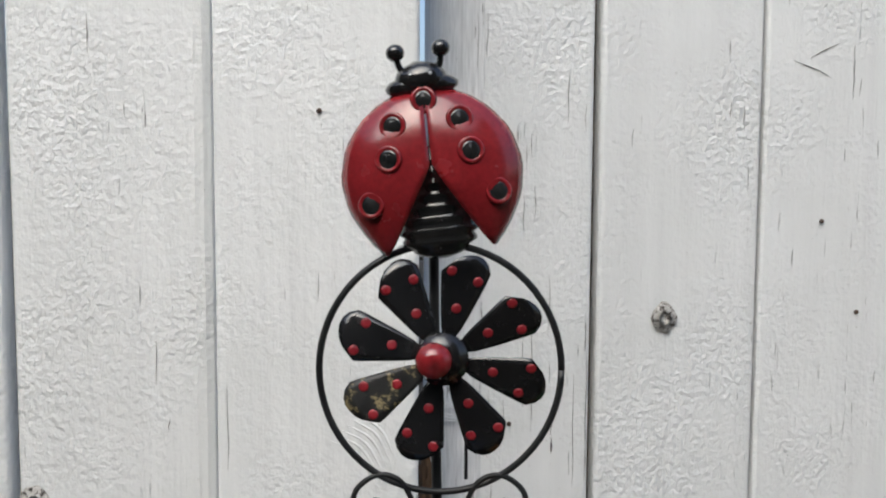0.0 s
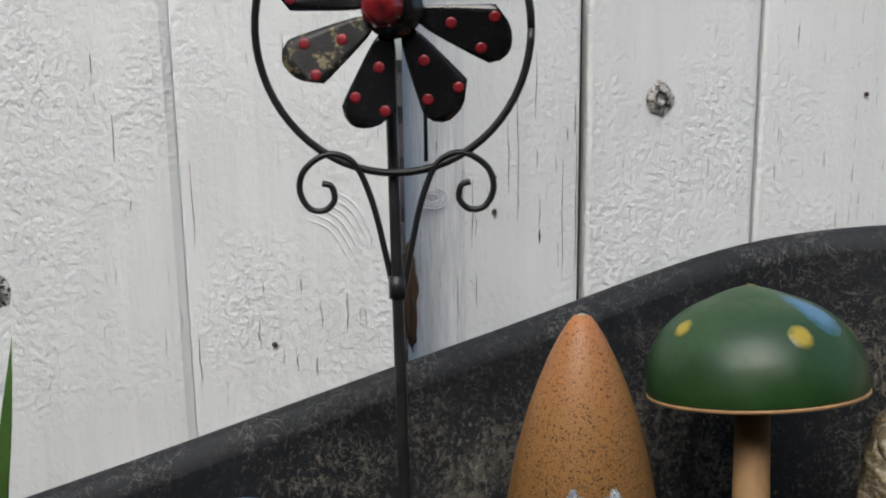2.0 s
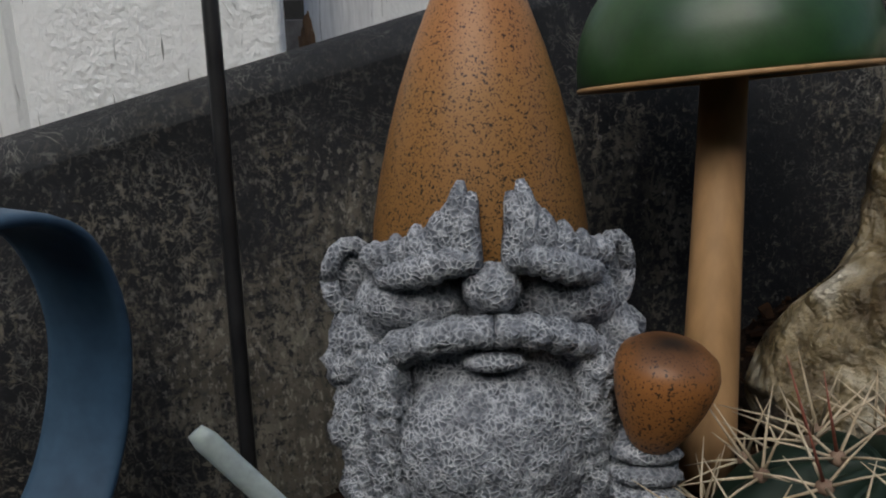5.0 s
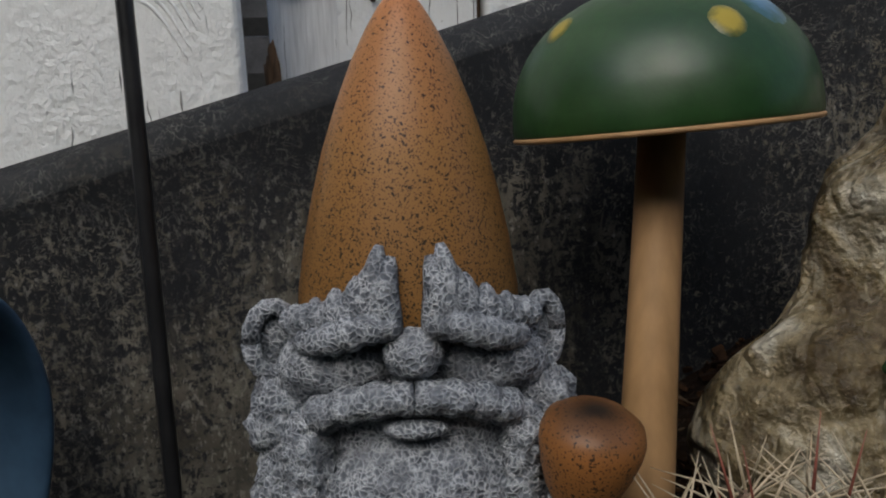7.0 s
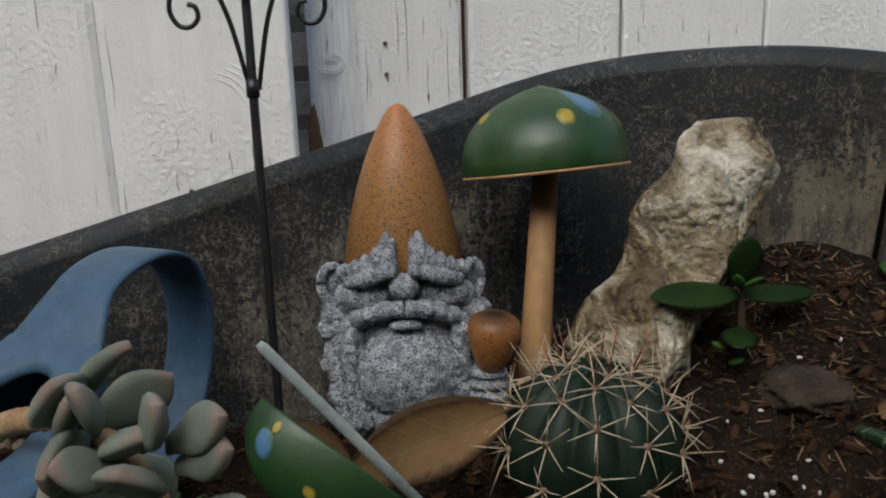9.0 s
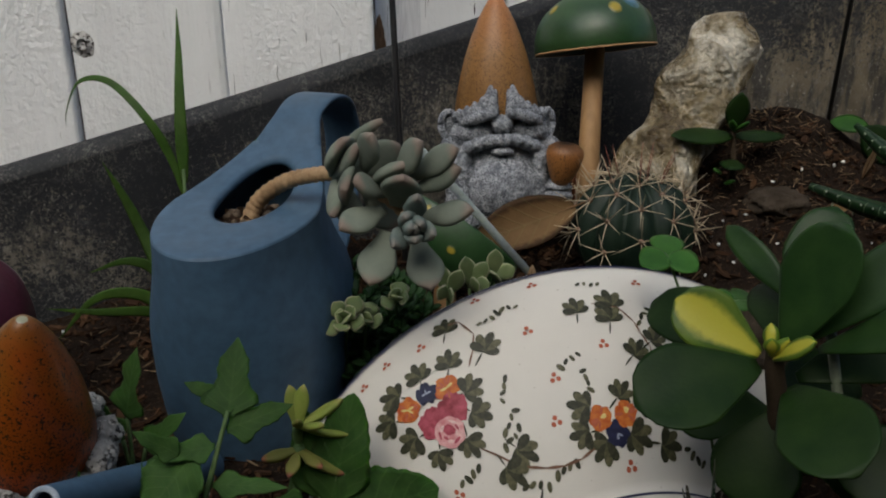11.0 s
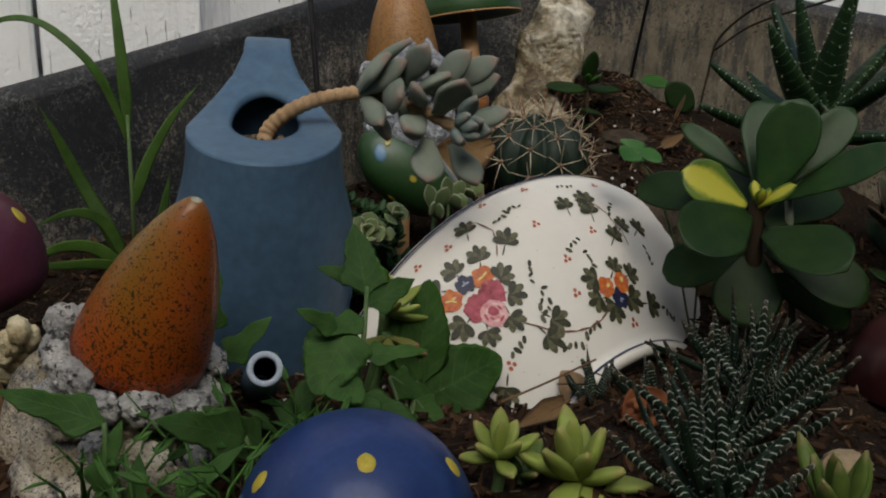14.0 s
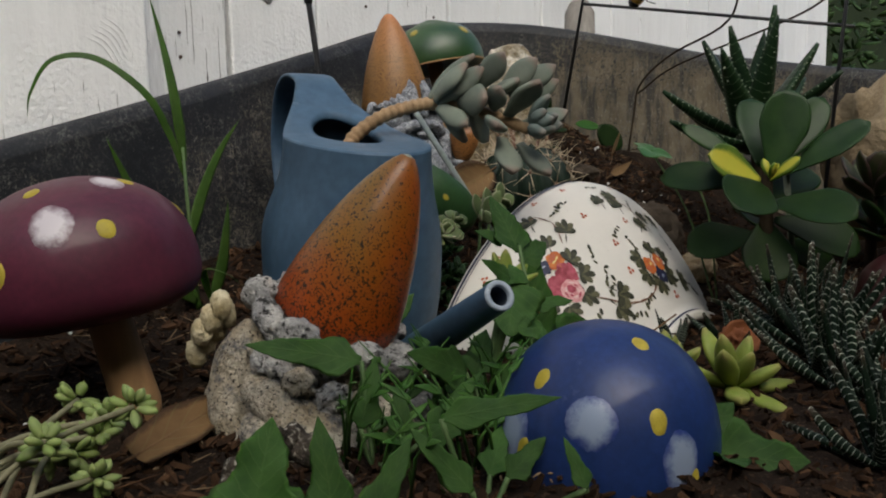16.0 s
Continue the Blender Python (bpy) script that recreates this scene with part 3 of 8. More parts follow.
# dim slatted bench behind the gap of the fence
DARK_SLAT = surface("dark grey plank", (0.03, 0.03, 0.033), (0.09, 0.09, 0.095), 15, 0.7, 0.3, 90, 0.002)
bench = thing("slatted_bench", (-0.5, 2.3, GROUND), "dark grey slatted bench standing beyond the fence", "bench")
for k in range(6):
    M = Mesh()
    z = GROUND + 0.1 + 0.13 * k
    slab(M, [(-1.2, 2.3), (0.3, 2.3), (0.3, 2.33), (-1.2, 2.33)], z, z + 0.085, lambda x, y, zz: Vector((x, y, zz)))
    part("slat", M, DARK_SLAT, bench)
for x in (-1.1, 0.2):
    M = Mesh()
    slab(M, [(x, 2.332), (x + 0.06, 2.332), (x + 0.06, 2.39), (x, 2.39)], GROUND, GROUND + 0.86, lambda a, y, zz: Vector((a, y, zz)))
    part("leg", M, DARK_SLAT, bench)

# low dark slab added far behind the gap to keep it dark
M = Mesh()
slab(M, [(-3.0, 3.2), (1.5, 3.2), (1.5, 3.35), (-3.0, 3.35)], GROUND, 0.47, lambda x, y, z: Vector((x, y, z)))
solo("garden_wall", M, surface("dark gap filler", (0.012, 0.012, 0.012), (0.03, 0.03, 0.03), 6, 0.9, 0.4, 60, 0.003), (-0.7, 3.27, GROUND), "low dark slab added beyond the fence to darken its gap", "wall", kind="structure")

# plain unseen walls behind the camera, added to keep low sky light out
LIGHT_BLOCK = surface("plain light blocking wall", (0.05, 0.052, 0.04), (0.10, 0.10, 0.08), 2.5, 0.95, 0.5, 14, 0.02)
for name, pts in (("wall_south", [(-4.2, -2.7), (5.0, -2.7), (5.0, -2.9), (-4.2, -2.9)]), ("wall_west", [(-4.0, -2.68), (-3.8, -2.68), (-3.8, 3.1), (-4.0, 3.1)]), ("wall_east", [(1.7, -2.68), (1.9, -2.68), (1.9, -0.6), (1.7, -0.6)])):
    M = Mesh()
    slab(M, pts, GROUND, 2.9, lambda x, y, z: Vector((x, y, z)))
    solo(name, M, LIGHT_BLOCK, (pts[0][0], pts[0][1], GROUND), "plain dull green brown wall added to block low sky light", "wall", kind="structure")

# ---- the tub ----
RIM = catmull([(-0.889, 0.186, 0.055), (-0.501, 0.299, 0.128), (-0.19, 0.393, 0.199), (0.045, 0.476, 0.257), (0.191, 0.522, 0.294), (0.299, 0.517, 0.305),
               (0.38, 0.474, 0.302), (0.446, 0.405, 0.285), (0.514, 0.323, 0.263), (0.573, 0.229, 0.246), (0.60, 0.12, 0.23),
               (0.61, -0.05, 0.20), (0.59, -0.3, 0.16), (0.52, -0.5, 0.13), (0.36, -0.6, 0.11), (0.1, -0.64, 0.09), (-0.4, -0.66, 0.06),
               (-0.85, -0.62, 0.035), (-1.0, -0.5, 0.03), (-1.06, -0.2, 0.03), (-1.02, 0.08, 0.04), (-0.96, 0.15, 0.048), (-0.889, 0.186, 0.055)], 8)[:-1]
CENTRE = Vector((-0.2, -0.07, 0))


def soil_height(x, y):
    back = smoothstep(0.16, 0.42, y + 0.18 * x)
    return 0.030 + 0.052 * back + 0.075 * smoothstep(0.04, 0.36, x) * smoothstep(0.2, 0.44, y) - 0.03 * smoothstep(-0.3, -0.8, x) - 0.014 * math.exp(-((x - 0.015) / 0.06) ** 2 - ((y - 0.105) / 0.04) ** 2) - 0.018 * math.exp(-((x - 0.085) / 0.06) ** 2 - ((y - 0.105) / 0.04) ** 2) + 0.036 * math.exp(-((x - 0.325) / 0.055) ** 2 - ((y - 0.425) / 0.05) ** 2)


TUB_LEVELS = [(-0.016, -0.03), (-0.017, -0.012), (-0.012, -0.003), (-0.004, 0.0), (0.003, -0.003), (0.006, -0.012), (0.010, -0.04), (0.016, -0.08), (0.024, -0.14), (0.035, -0.20), (0.05, -0.28), (0.075, -0.33), (0.25, -0.345)]
TUB_BACK = [(-0.016, -0.03), (0.0, -0.12), (0.03, -0.25), (0.06, None)]
n = len(RIM)


def tub_ring(M, inn, dz, dirt):
    for i in range(n):
        p = RIM[i]
        d, up, _ = basis(RIM[(i + 1) % n] - RIM[i - 1], (0, 0, 1))
        q = p + Vector((d.y, -d.x, 0)).normalized() * inn
        M.v.append((q.x, q.y, GROUND + 0.002 if dz is None else max(p.z + dz, -0.34)))
        M.al.append(dirt)
        M.ac.append(0.0)


def tub_part(name, levels, close, label=""):
    M = Mesh()
    for inn, dz, dirt in levels:
        tub_ring(M, inn, dz, dirt)
    for j in range(len(levels) - 1):
        M.f += [(j * n + i, j * n + (i + 1) % n, (j + 1) * n + (i + 1) % n, (j + 1) * n + i) for i in range(n)]
    if close:
        M.f.append(tuple(range((len(levels) - 1) * n, len(levels) * n)))
    M.m, M.s = [0] * len(M.f), [True] * len(M.f)
    return part(name, M, TUB, tub, label)


tub = thing("planter_tub", (-0.2, -0.05, GROUND), "large weathered black tub with pale scratched lime stains", "planter")
tub_part("rim", [(a, b, 0.0 if k < 4 else -b / 0.34) for k, (a, b) in enumerate(TUB_LEVELS[:6])], False, "rolled black rim")
tub_part("inner_wall", [(a, b, -b / 0.34) for a, b in TUB_LEVELS[5:]], True, "scratched and lime stained inner wall")
tub_part("outer_wall", [(a, b, 0.0) for a, b in TUB_BACK[::-1]], False)

# soil inside the tub
M = Mesh()
poly = []
for i in range(n):
    d, up, _ = basis(RIM[(i + 1) % n] - RIM[i - 1], (0, 0, 1))
    poly.append(RIM[i] + Vector((d.y, -d.x, 0)).normalized() * 0.012)


def soil_z(x, y):
    h = soil_height(x, y)
    h += 0.007 * noise.noise(Vector((x * 22, y * 22, 1.3))) + 0.003 * noise.noise(Vector((x * 75, y * 75, 4.1)))
    return h


RINGS = 110
for j in range(RINGS + 1):
    u = 1 - (1 - j / RINGS) ** 1.0
    for i in range(n):
        q = CENTRE + (poly[i] - CENTRE) * u
        x, y = q.x, q.y
        z = min(soil_z(x, y), poly[i].z - 0.02) if u > 0.9 else soil_z(x, y)
        M.v.append((x, y, z + 0.0022 * noise.noise(Vector((x * 260, y * 260, 0)))))
for j in range(RINGS):
    M.f += [(j * n + i, j * n + (i + 1) % n, (j + 1) * n + (i + 1) % n, (j + 1) * n + i) for i in range(n)]
M.f = [tuple(reversed(f)) for f in M.f]
M.m, M.s, M.al, M.ac = [0] * len(M.f), [True] * len(M.f), [0.0] * len(M.v), [0.0] * len(M.v)
solo("soil", M, SOIL, (0, 0, 0), "dark crumbly potting soil heaped towards the back of the tub", "soil", kind="stuff")

# ---- ladybug pinwheel stake ----
stake = thing("pinwheel_stake", (0.002, 0.385, soil_height(0.0, 0.385)), "black iron garden stake with a red ladybug and a dotted pinwheel", "garden stake")
HUB = Vector((-0.003, 0.412, 0.4165))
M = Mesh()
ROD = [(-0.006, 0.440, 0.558), (-0.0045, 0.434, 0.46), (-0.0037, 0.4325, 0.41), (-0.0015, 0.4155, 0.30), (0.0005, 0.400, 0.2), (0.003, 0.380, 0.06)]
tube(M, catmull(ROD, 4), 0.0026, 8)
part("rod", M, BLACK_METAL, stake)
M = Mesh()
RC, RR = Vector((-0.001, 0.418, 0.4085)), 0.0588
ring = [RC + Vector((RR * math.cos(a), 0, RR * 1.035 * math.sin(a))) for a in [2 * math.pi * k / 64 for k in range(65)]]
tube(M, ring, 0.0017, 8, up=(0, 1, 0))
part("ring", M, BLACK_METAL, stake)


def scroll(side):
    pts = []
    for k in range(26):
        a = radians(-62 + 400 * k / 25)
        r = 0.0105 * (1 - 0.052 * max(0, k - 8)) if k > 8 else 0.0105
        pts.append((r * math.cos(a), r * math.sin(a)))
    return pts


for side in (-1, 1):
    M = Mesh()
    pts = [(0.0025, -0.058), (0.006, -0.04), (0.0105, -0.02), (0.0165, -0.0045), (0.0235, 0.0015), (0.032, 0.0015), (0.0405, -0.005), (0.0425, -0.014),
           (0.0385, -0.0215), (0.032, -0.0225), (0.0275, -0.018), (0.0285, -0.012), (0.0325, -0.0105)]
    tube(M, [Vector((-0.001 + side * x, 0.4175, 0.354 + z)) for x, z in [(v.x, v.y) for v in catmull([(a, b, 0) for a, b in pts], 6)]], 0.0014, 8, up=(0, 1, 0))
    part("scroll", M, BLACK_METAL, stake)
M = Mesh()
tube(M, [(-0.0015, 0.4155, 0.302), (-0.0015, 0.4145, 0.292)], [0.0038, 0.0038], 8)
part("collar", M, BLACK_METAL, stake)
# thin second wire beside the rod
M = Mesh()
tube(M, [(0.012, 0.424, 0.40), (0.012, 0.424, 0.352)], 0.0009, 6)
part("wire", M, BLACK_METAL, stake)

pinwheel = part("pinwheel", lathe(Mesh(), [(0.004, 0.012), (0.0125, 0.010), (0.0125, 0.006), (0.004, 0.004)], frame_at(HUB + Vector((0.003, 0, 0)), (0, -1, 0)), 20), BLACK_BLADE, stake)
M = Mesh()
lathe(M, [(0.0, 0.021), (0.004, 0.0205), (0.007, 0.0185), (0.0086, 0.0155), (0.0088, 0.0125), (0.007, 0.0115)][::-1], frame_at(HUB + Vector((-0.001, 0, 0)), (0, -1, 0)), 22)
part("hub_button", M, RED_LACQUER, pinwheel, "red domed button")
BLADE_WORN = surface("black enamel worn to gold", (0.012, 0.012, 0.012), (0.02, 0.02, 0.02), 60, 0.4, 0.3, 300, 0.001, wear=((0.26, 0.21, 0.11), 140, 0.56, 0.62))
for k in range(8):
    a = radians(75 - 45 * k)
    M = Mesh()
    rad, side = Vector((math.cos(a), 0, math.sin(a))), Vector((math.sin(a), 0, -math.cos(a)))
    rows, cols, vs, fs = 9, 7, [], []
    face = {}
    for sgn in (0, 1):
        for i in range(rows):
            s = i / (rows - 1)
            r = 0.010 + 0.0405 * s
            w = 0.0050 + 0.0205 * s ** 0.72
            for j in range(cols):
                u = j / (cols - 1) * 2 - 1
                ww = w * 0.5
                if s > 0.8:
                    ww *= math.sqrt(max(0.0, 1 - ((s - 0.8) / 0.2) ** 2.2 * 0.45))
                rr = r - (0.005 * abs(u) ** 2.5 * s ** 3) + 0.0025 * u * s * s
                tilt = 0.0026 * u * (0.3 + s) * 0.8
                vs.append(HUB + Vector((0.003, -0.0075, 0)) + rad * rr + side * (ww * u) + Vector((0, tilt + (0.0007 if sgn else 0), 0)))
    def idx(sgn, i, j): return sgn * rows * cols + i * cols + j
    for i in range(rows - 1):
        for j in range(cols - 1):
            fs.append((idx(0, i, j), idx(0, i + 1, j), idx(0, i + 1, j + 1), idx(0, i, j + 1)))
            fs.append((idx(1, i, j + 1), idx(1, i + 1, j + 1), idx(1, i + 1, j), idx(1, i, j)))
    rim = [(0, j) for j in range(cols)] + [(i, cols - 1) for i in range(1, rows)] + [(rows - 1, j) for j in range(cols - 2, -1, -1)] + [(i, 0) for i in range(rows - 2, 0, -1)]
    for q in range(len(rim)):
        a1, b1 = rim[q], rim[(q + 1) % len(rim)]
        fs.append((idx(0, *a1), idx(0, *b1), idx(1, *b1), idx(1, *a1)))
    M.add(vs, fs)
    blade = part("blade", M, BLADE_WORN if k == 5 else BLACK_BLADE, pinwheel)
    for s, u in ((0.80, -0.6), (0.74, 0.62), (0.36, 0.0)):
        r, w = 0.010 + 0.0405 * s, (0.0050 + 0.0205 * s ** 0.72) * 0.5
        p = HUB + Vector((0.003, -0.0076 + 0.0026 * u * (0.3 + s) * 0.8, 0)) + rad * (r - 0.006 * u * u * s ** 3) + side * (w * u)
        D = Mesh()
        lathe(D, [(0.0025, -0.0003), (0.0024, 0.0001), (0.0015, 0.0003), (0.0004, 0.0003)], frame_at(p, Vector((0, -1, 0)) + side * 0.18), 12)
        part("dot", D, RED_DOT, blade)

# the ladybug: body, two wing cases and their spots
LB = Vector((-0.0055, 0.418, 0.5045))
TURN_LB = Matrix.Translation(LB) @ Matrix.Rotation(radians(-7.0), 4, "Y") @ Matrix.Translation(-LB)


def bug_part(name, M, mt, parent, label=""):
    M.v = [tuple(TURN_LB @ Vector(v)) for v in M.v]
    return part(name, M, mt, parent, label)


def shell(side):
    """One domed wing case, hinged at the neck and swung out."""
    rows, cols = 16, 12
    vs, fs = [], []
    for sgn in (0, 1):
        for i in range(rows):
            s = i / (rows - 1)
            for j in range(cols):
                u = j / (cols - 1)
                outer = float(np.interp(s, [0, 0.06, 0.15, 0.3, 0.5, 0.7, 0.85, 0.95, 1], [0.013, 0.022, 0.031, 0.0395, 0.0435, 0.0415, 0.036, 0.031, 0.0275]))
                inner = float(np.interp(s, [0, 0.48, 0.75, 0.95, 1], [0.0004, 0.0006, 0.0125, 0.0215, 0.0245]))
                x = inner + (outer - inner) * u
                z = 0.038 - 0.0755 * s - 0.002 * u * (1 - u)
                dome = 0.017 * math.sin(math.pi * (0.08 + 0.84 * s)) ** 0.7 * (1 - (u * 0.97) ** 2.2) ** 0.6
                y = -dome + (0.0016 if sgn else 0)
                vs.append(LB + Vector((side * x, y, z)))
    def idx(sgn, i, j): return sgn * rows * cols + i * cols + j
    for i in range(rows - 1):
        for j in range(cols - 1):
            fs.append((idx(0, i, j), idx(0, i + 1, j), idx(0, i + 1, j + 1), idx(0, i, j + 1)))
            fs.append((idx(1, i, j + 1), idx(1, i + 1, j + 1), idx(1, i + 1, j), idx(1, i, j)))
    rim = [(0, j) for j in range(cols)] + [(i, cols - 1) for i in range(1, rows)] + [(rows - 1, j) for j in range(cols - 2, -1, -1)] + [(i, 0) for i in range(rows - 2, 0, -1)]
    for q in range(len(rim)):
        a1, b1 = rim[q], rim[(q + 1) % len(rim)]
        fs.append((idx(0, *a1), idx(0, *b1), idx(1, *b1), idx(1, *a1)))
    bug_part("wing_case", Mesh().add(vs, fs, 0), RED_LACQUER, bug, "red enamelled wing case")
    return [vs[i * cols + j] for i, j in ((1, 0), (3, 5), (6, 5), (10, 7))]


M = Mesh()
# abdomen with ridges
prof = []
for k in range(30):
    s = k / 29
    prof.append((max(0.0006, 0.0185 * math.sin(math.pi * (0.02 + 0.66 * s)) * (1 + 0.085 * math.sin(k * 2.1))), 0.008 - 0.054 * s))
prof = [(r * (1 if i < 24 else math.sqrt(max(0.02, 1 - ((i - 23) / 6.2) ** 2))), z) for i, (r, z) in enumerate(prof)]
lathe(M, prof[::-1], Matrix.Translation(LB + Vector((0, 0.000, 0.004))), 22, 1, squash=0.5)
blob(M, LB + Vector((0, -0.001, 0.0432)), (0.0125, 0.010, 0.0085), None, 0.06, 2, 3, 1)
blob(M, LB + Vector((0, 0.0, 0.040)), (0.0175, 0.009, 0.006), None, 0.06, 2, 3, 1)
for side in (-1, 1):
    tube(M, catmull([LB + Vector((side * 0.006, -0.002, 0.043)), LB + Vector((side * 0.0095, -0.003, 0.0495)), LB + Vector((side * 0.0105, -0.004, 0.0545))], 4), 0.0016, 8, 1)
    blob(M, LB + Vector((side * 0.0107, -0.0045, 0.0562)), (0.0046, 0.0046, 0.0042), None, 0.0, 1, 2, 1)
    blob(M, LB + Vector((side * 0.0045, -0.0098, 0.0447)), (0.0011, 0.0006, 0.0011), None, 0.0, 1, 1, 2)
WHITE_DOT = surface("white paint dot", (0.6, 0.6, 0.6), (0.75, 0.75, 0.75), 300, 0.4, 0.1)
bug = bug_part("ladybug", M, [RED_LACQUER, BLACK_GLOSS, WHITE_DOT], stake, "black glossy ladybug body with ball tipped feelers")
for side in (-1, 1):
    for q in shell(side):
        c = q + Vector((0, -0.0002, 0))
        D = Mesh()
        lathe(D, [(0.0066, -0.0015), (0.0064, 0.0003), (0.0055, 0.0009), (0.0046, 0.0002)], frame_at(c, (side * 0.25, -1, 0.1)), 16, 0)
        lathe(D, [(0.0047, -0.0012), (0.0044, 0.0003), (0.0034, 0.0003), (0.0020, 0.0007), (0.0004, 0.0009)], frame_at(c, (side * 0.25, -1, 0.1)), 14, 1)
        bug_part("spot", D, [RED_LACQUER, BLACK_GLOSS], bug, "black ringed spot")

# ---- gnome with the orange hat ----
def carved_fur():
    m, nt, b = nodes_of("grey stone carved like fur")
    vec = coords(nt)
    warp = nt.nodes.new("ShaderNodeVectorMath")
    wn_ = node(nt, "ShaderNodeTexNoise", Scale=300.0, Detail=2.0)
    nt.links.new(vec, wn_.inputs["Vector"])
    sc = nt.nodes.new("ShaderNodeVectorMath")
    sc.operation = "SCALE"
    nt.links.new(wn_.outputs["Color"], sc.inputs[0])
    sc.inputs["Scale"].default_value = 0.004
    nt.links.new(vec, warp.inputs[0])
    nt.links.new(sc.outputs[0], warp.inputs[1])
    vo = nt.nodes.new("ShaderNodeTexVoronoi")
    vo.feature = "DISTANCE_TO_EDGE"
    vo.inputs["Scale"].default_value = 540.0
    nt.links.new(warp.outputs[0], vo.inputs["Vector"])
    ridge = ramp(nt, vo.outputs["Distance"], [(0.0, 1.0), (0.10, 0.45), (0.30, 0.0)])
    patch = noise_of(nt, vec, 150, 6, 0.65)
    col = ramp(nt, patch, [(0.3, (0.048, 0.053, 0.064)), (0.7, (0.195, 0.208, 0.235))])
    worn = maths(nt, "MULTIPLY", ridge, ramp(nt, noise_of(nt, vec, 190, 3), [(0.32, 0.15), (0.58, 1.0)]))
    col = mix(nt, maths(nt, "MULTIPLY", worn, 0.85), col, (0.66, 0.68, 0.72))
    nt.links.new(col, b.inputs["Base Color"])
    b.inputs["Roughness"].default_value = 0.9
    b.inputs["Specular IOR Level"].default_value = 0.15
    bump(nt, b, maths(nt, "ADD", ridge, maths(nt, "MULTIPLY", patch, 1.6)), 0.6, 0.0012)
    return m


STONE_FUR = carved_fur()


def hat_glaze(name, a, b, c, speck, stops=(0.05, 0.45, 0.85), tip=0.8, grain=1.0, dense=0.06, flush=None, coat=0.12):
    m, nt, bs = nodes_of(name)
    vec = coords(nt)
    al = attribute(nt, "along")
    col = ramp(nt, maths(nt, "ADD", al, maths(nt, "MULTIPLY", maths(nt, "SUBTRACT", noise_of(nt, vec, 28, 3), 0.5), 0.35)), [(stops[0], a), (stops[1], b), (stops[2], c)])
    thick = maths(nt, "MULTIPLY", maths(nt, "SUBTRACT", 0.55, al), dense)
    sp = ramp(nt, maths(nt, "ADD", noise_of(nt, vec, 820 * grain, 2, 0.5), thick), [(0.605, 0.0), (0.635, 1.0)])
    sp2 = ramp(nt, maths(nt, "ADD", noise_of(nt, vec, 420 * grain, 2, 0.5), thick), [(0.625, 0.0), (0.65, 1.0)])
    if flush:
        fcol, way = flush
        across = nt.nodes.new("ShaderNodeVectorMath")
        across.operation = "DOT_PRODUCT"
        nt.links.new(coords(nt), across.inputs[0])
        across.inputs[1].default_value = way
        col = mix(nt, ramp(nt, maths(nt, "ADD", across.outputs["Value"], maths(nt, "MULTIPLY", noise_of(nt, vec, 30, 3), 0.5)), [(0.3, 0.0), (0.8, 1.0)]), col, fcol)
    col = mix(nt, maths(nt, "MULTIPLY", maths(nt, "MAXIMUM", sp, sp2), 0.92), col, speck)
    col = mix(nt, ramp(nt, maths(nt, "ADD", al, maths(nt, "MULTIPLY", noise_of(nt, vec, 160, 3), 0.08)), [(0.985, 0.0), (1.03, tip)]), col, (0.3, 0.33, 0.24))
    nt.links.new(col, bs.inputs["Base Color"])
    bs.inputs["Roughness"].default_value = 0.5
    bs.inputs["Specular IOR Level"].default_value = 0.3
    bs.inputs["Coat Weight"].default_value = coat
    bs.inputs["Coat Roughness"].default_value = 0.15
    bump(nt, bs, noise_of(nt, vec, 240, 3), 0.12, 0.0005)
    return m


HAT_ORANGE = hat_glaze("orange speckled glaze", (0.17, 0.085, 0.022), (0.30, 0.145, 0.045), (0.44, 0.175, 0.065), (0.014, 0.009, 0.006), grain=2.1)
BROWN_GLAZE = hat_glaze("brown speckled glaze", (0.42, 0.185, 0.055), (0.31, 0.125, 0.036), (0.018, 0.013, 0.01), (0.02, 0.012, 0.008), (0.1, 0.6, 0.93), 0.0, 1.7)
G = Matrix.Translation((0.079, 0.361, 0.1945)) @ pose(0, 0, 0, -9, 0, 0)


def g(x, y, z):
    return G @ Vector((x, y, z))


M = Mesh()
HATP = [(0.0300, 0.0045), (0.0312, 0.006), (0.0308, 0.014), (0.0288, 0.028), (0.0262, 0.041), (0.0230, 0.054), (0.0188, 0.067), (0.0142, 0.079), (0.0098, 0.088), (0.0062, 0.0940), (0.0036, 0.0972), (0.0008, 0.0983)]
lathe(M, [(r * (1.07 - 0.5 * max(0, z)), z) for r, z in HATP], G @ pose(-0.0005, 0.031, 0.0, 3, 0.2, 0), 40, 1)
GT = G.to_3x3()


def lump(x, y, z, rx, ry, rz, amp=0.16, freq=5.0, turn=0.0, sub=3, m=0):
    blob(M, g(x, y, z), (rx, ry, rz), GT @ Matrix.Rotation(radians(turn), 3, "Y"), amp, freq, sub, m, seed=x * 90 + z * 40)


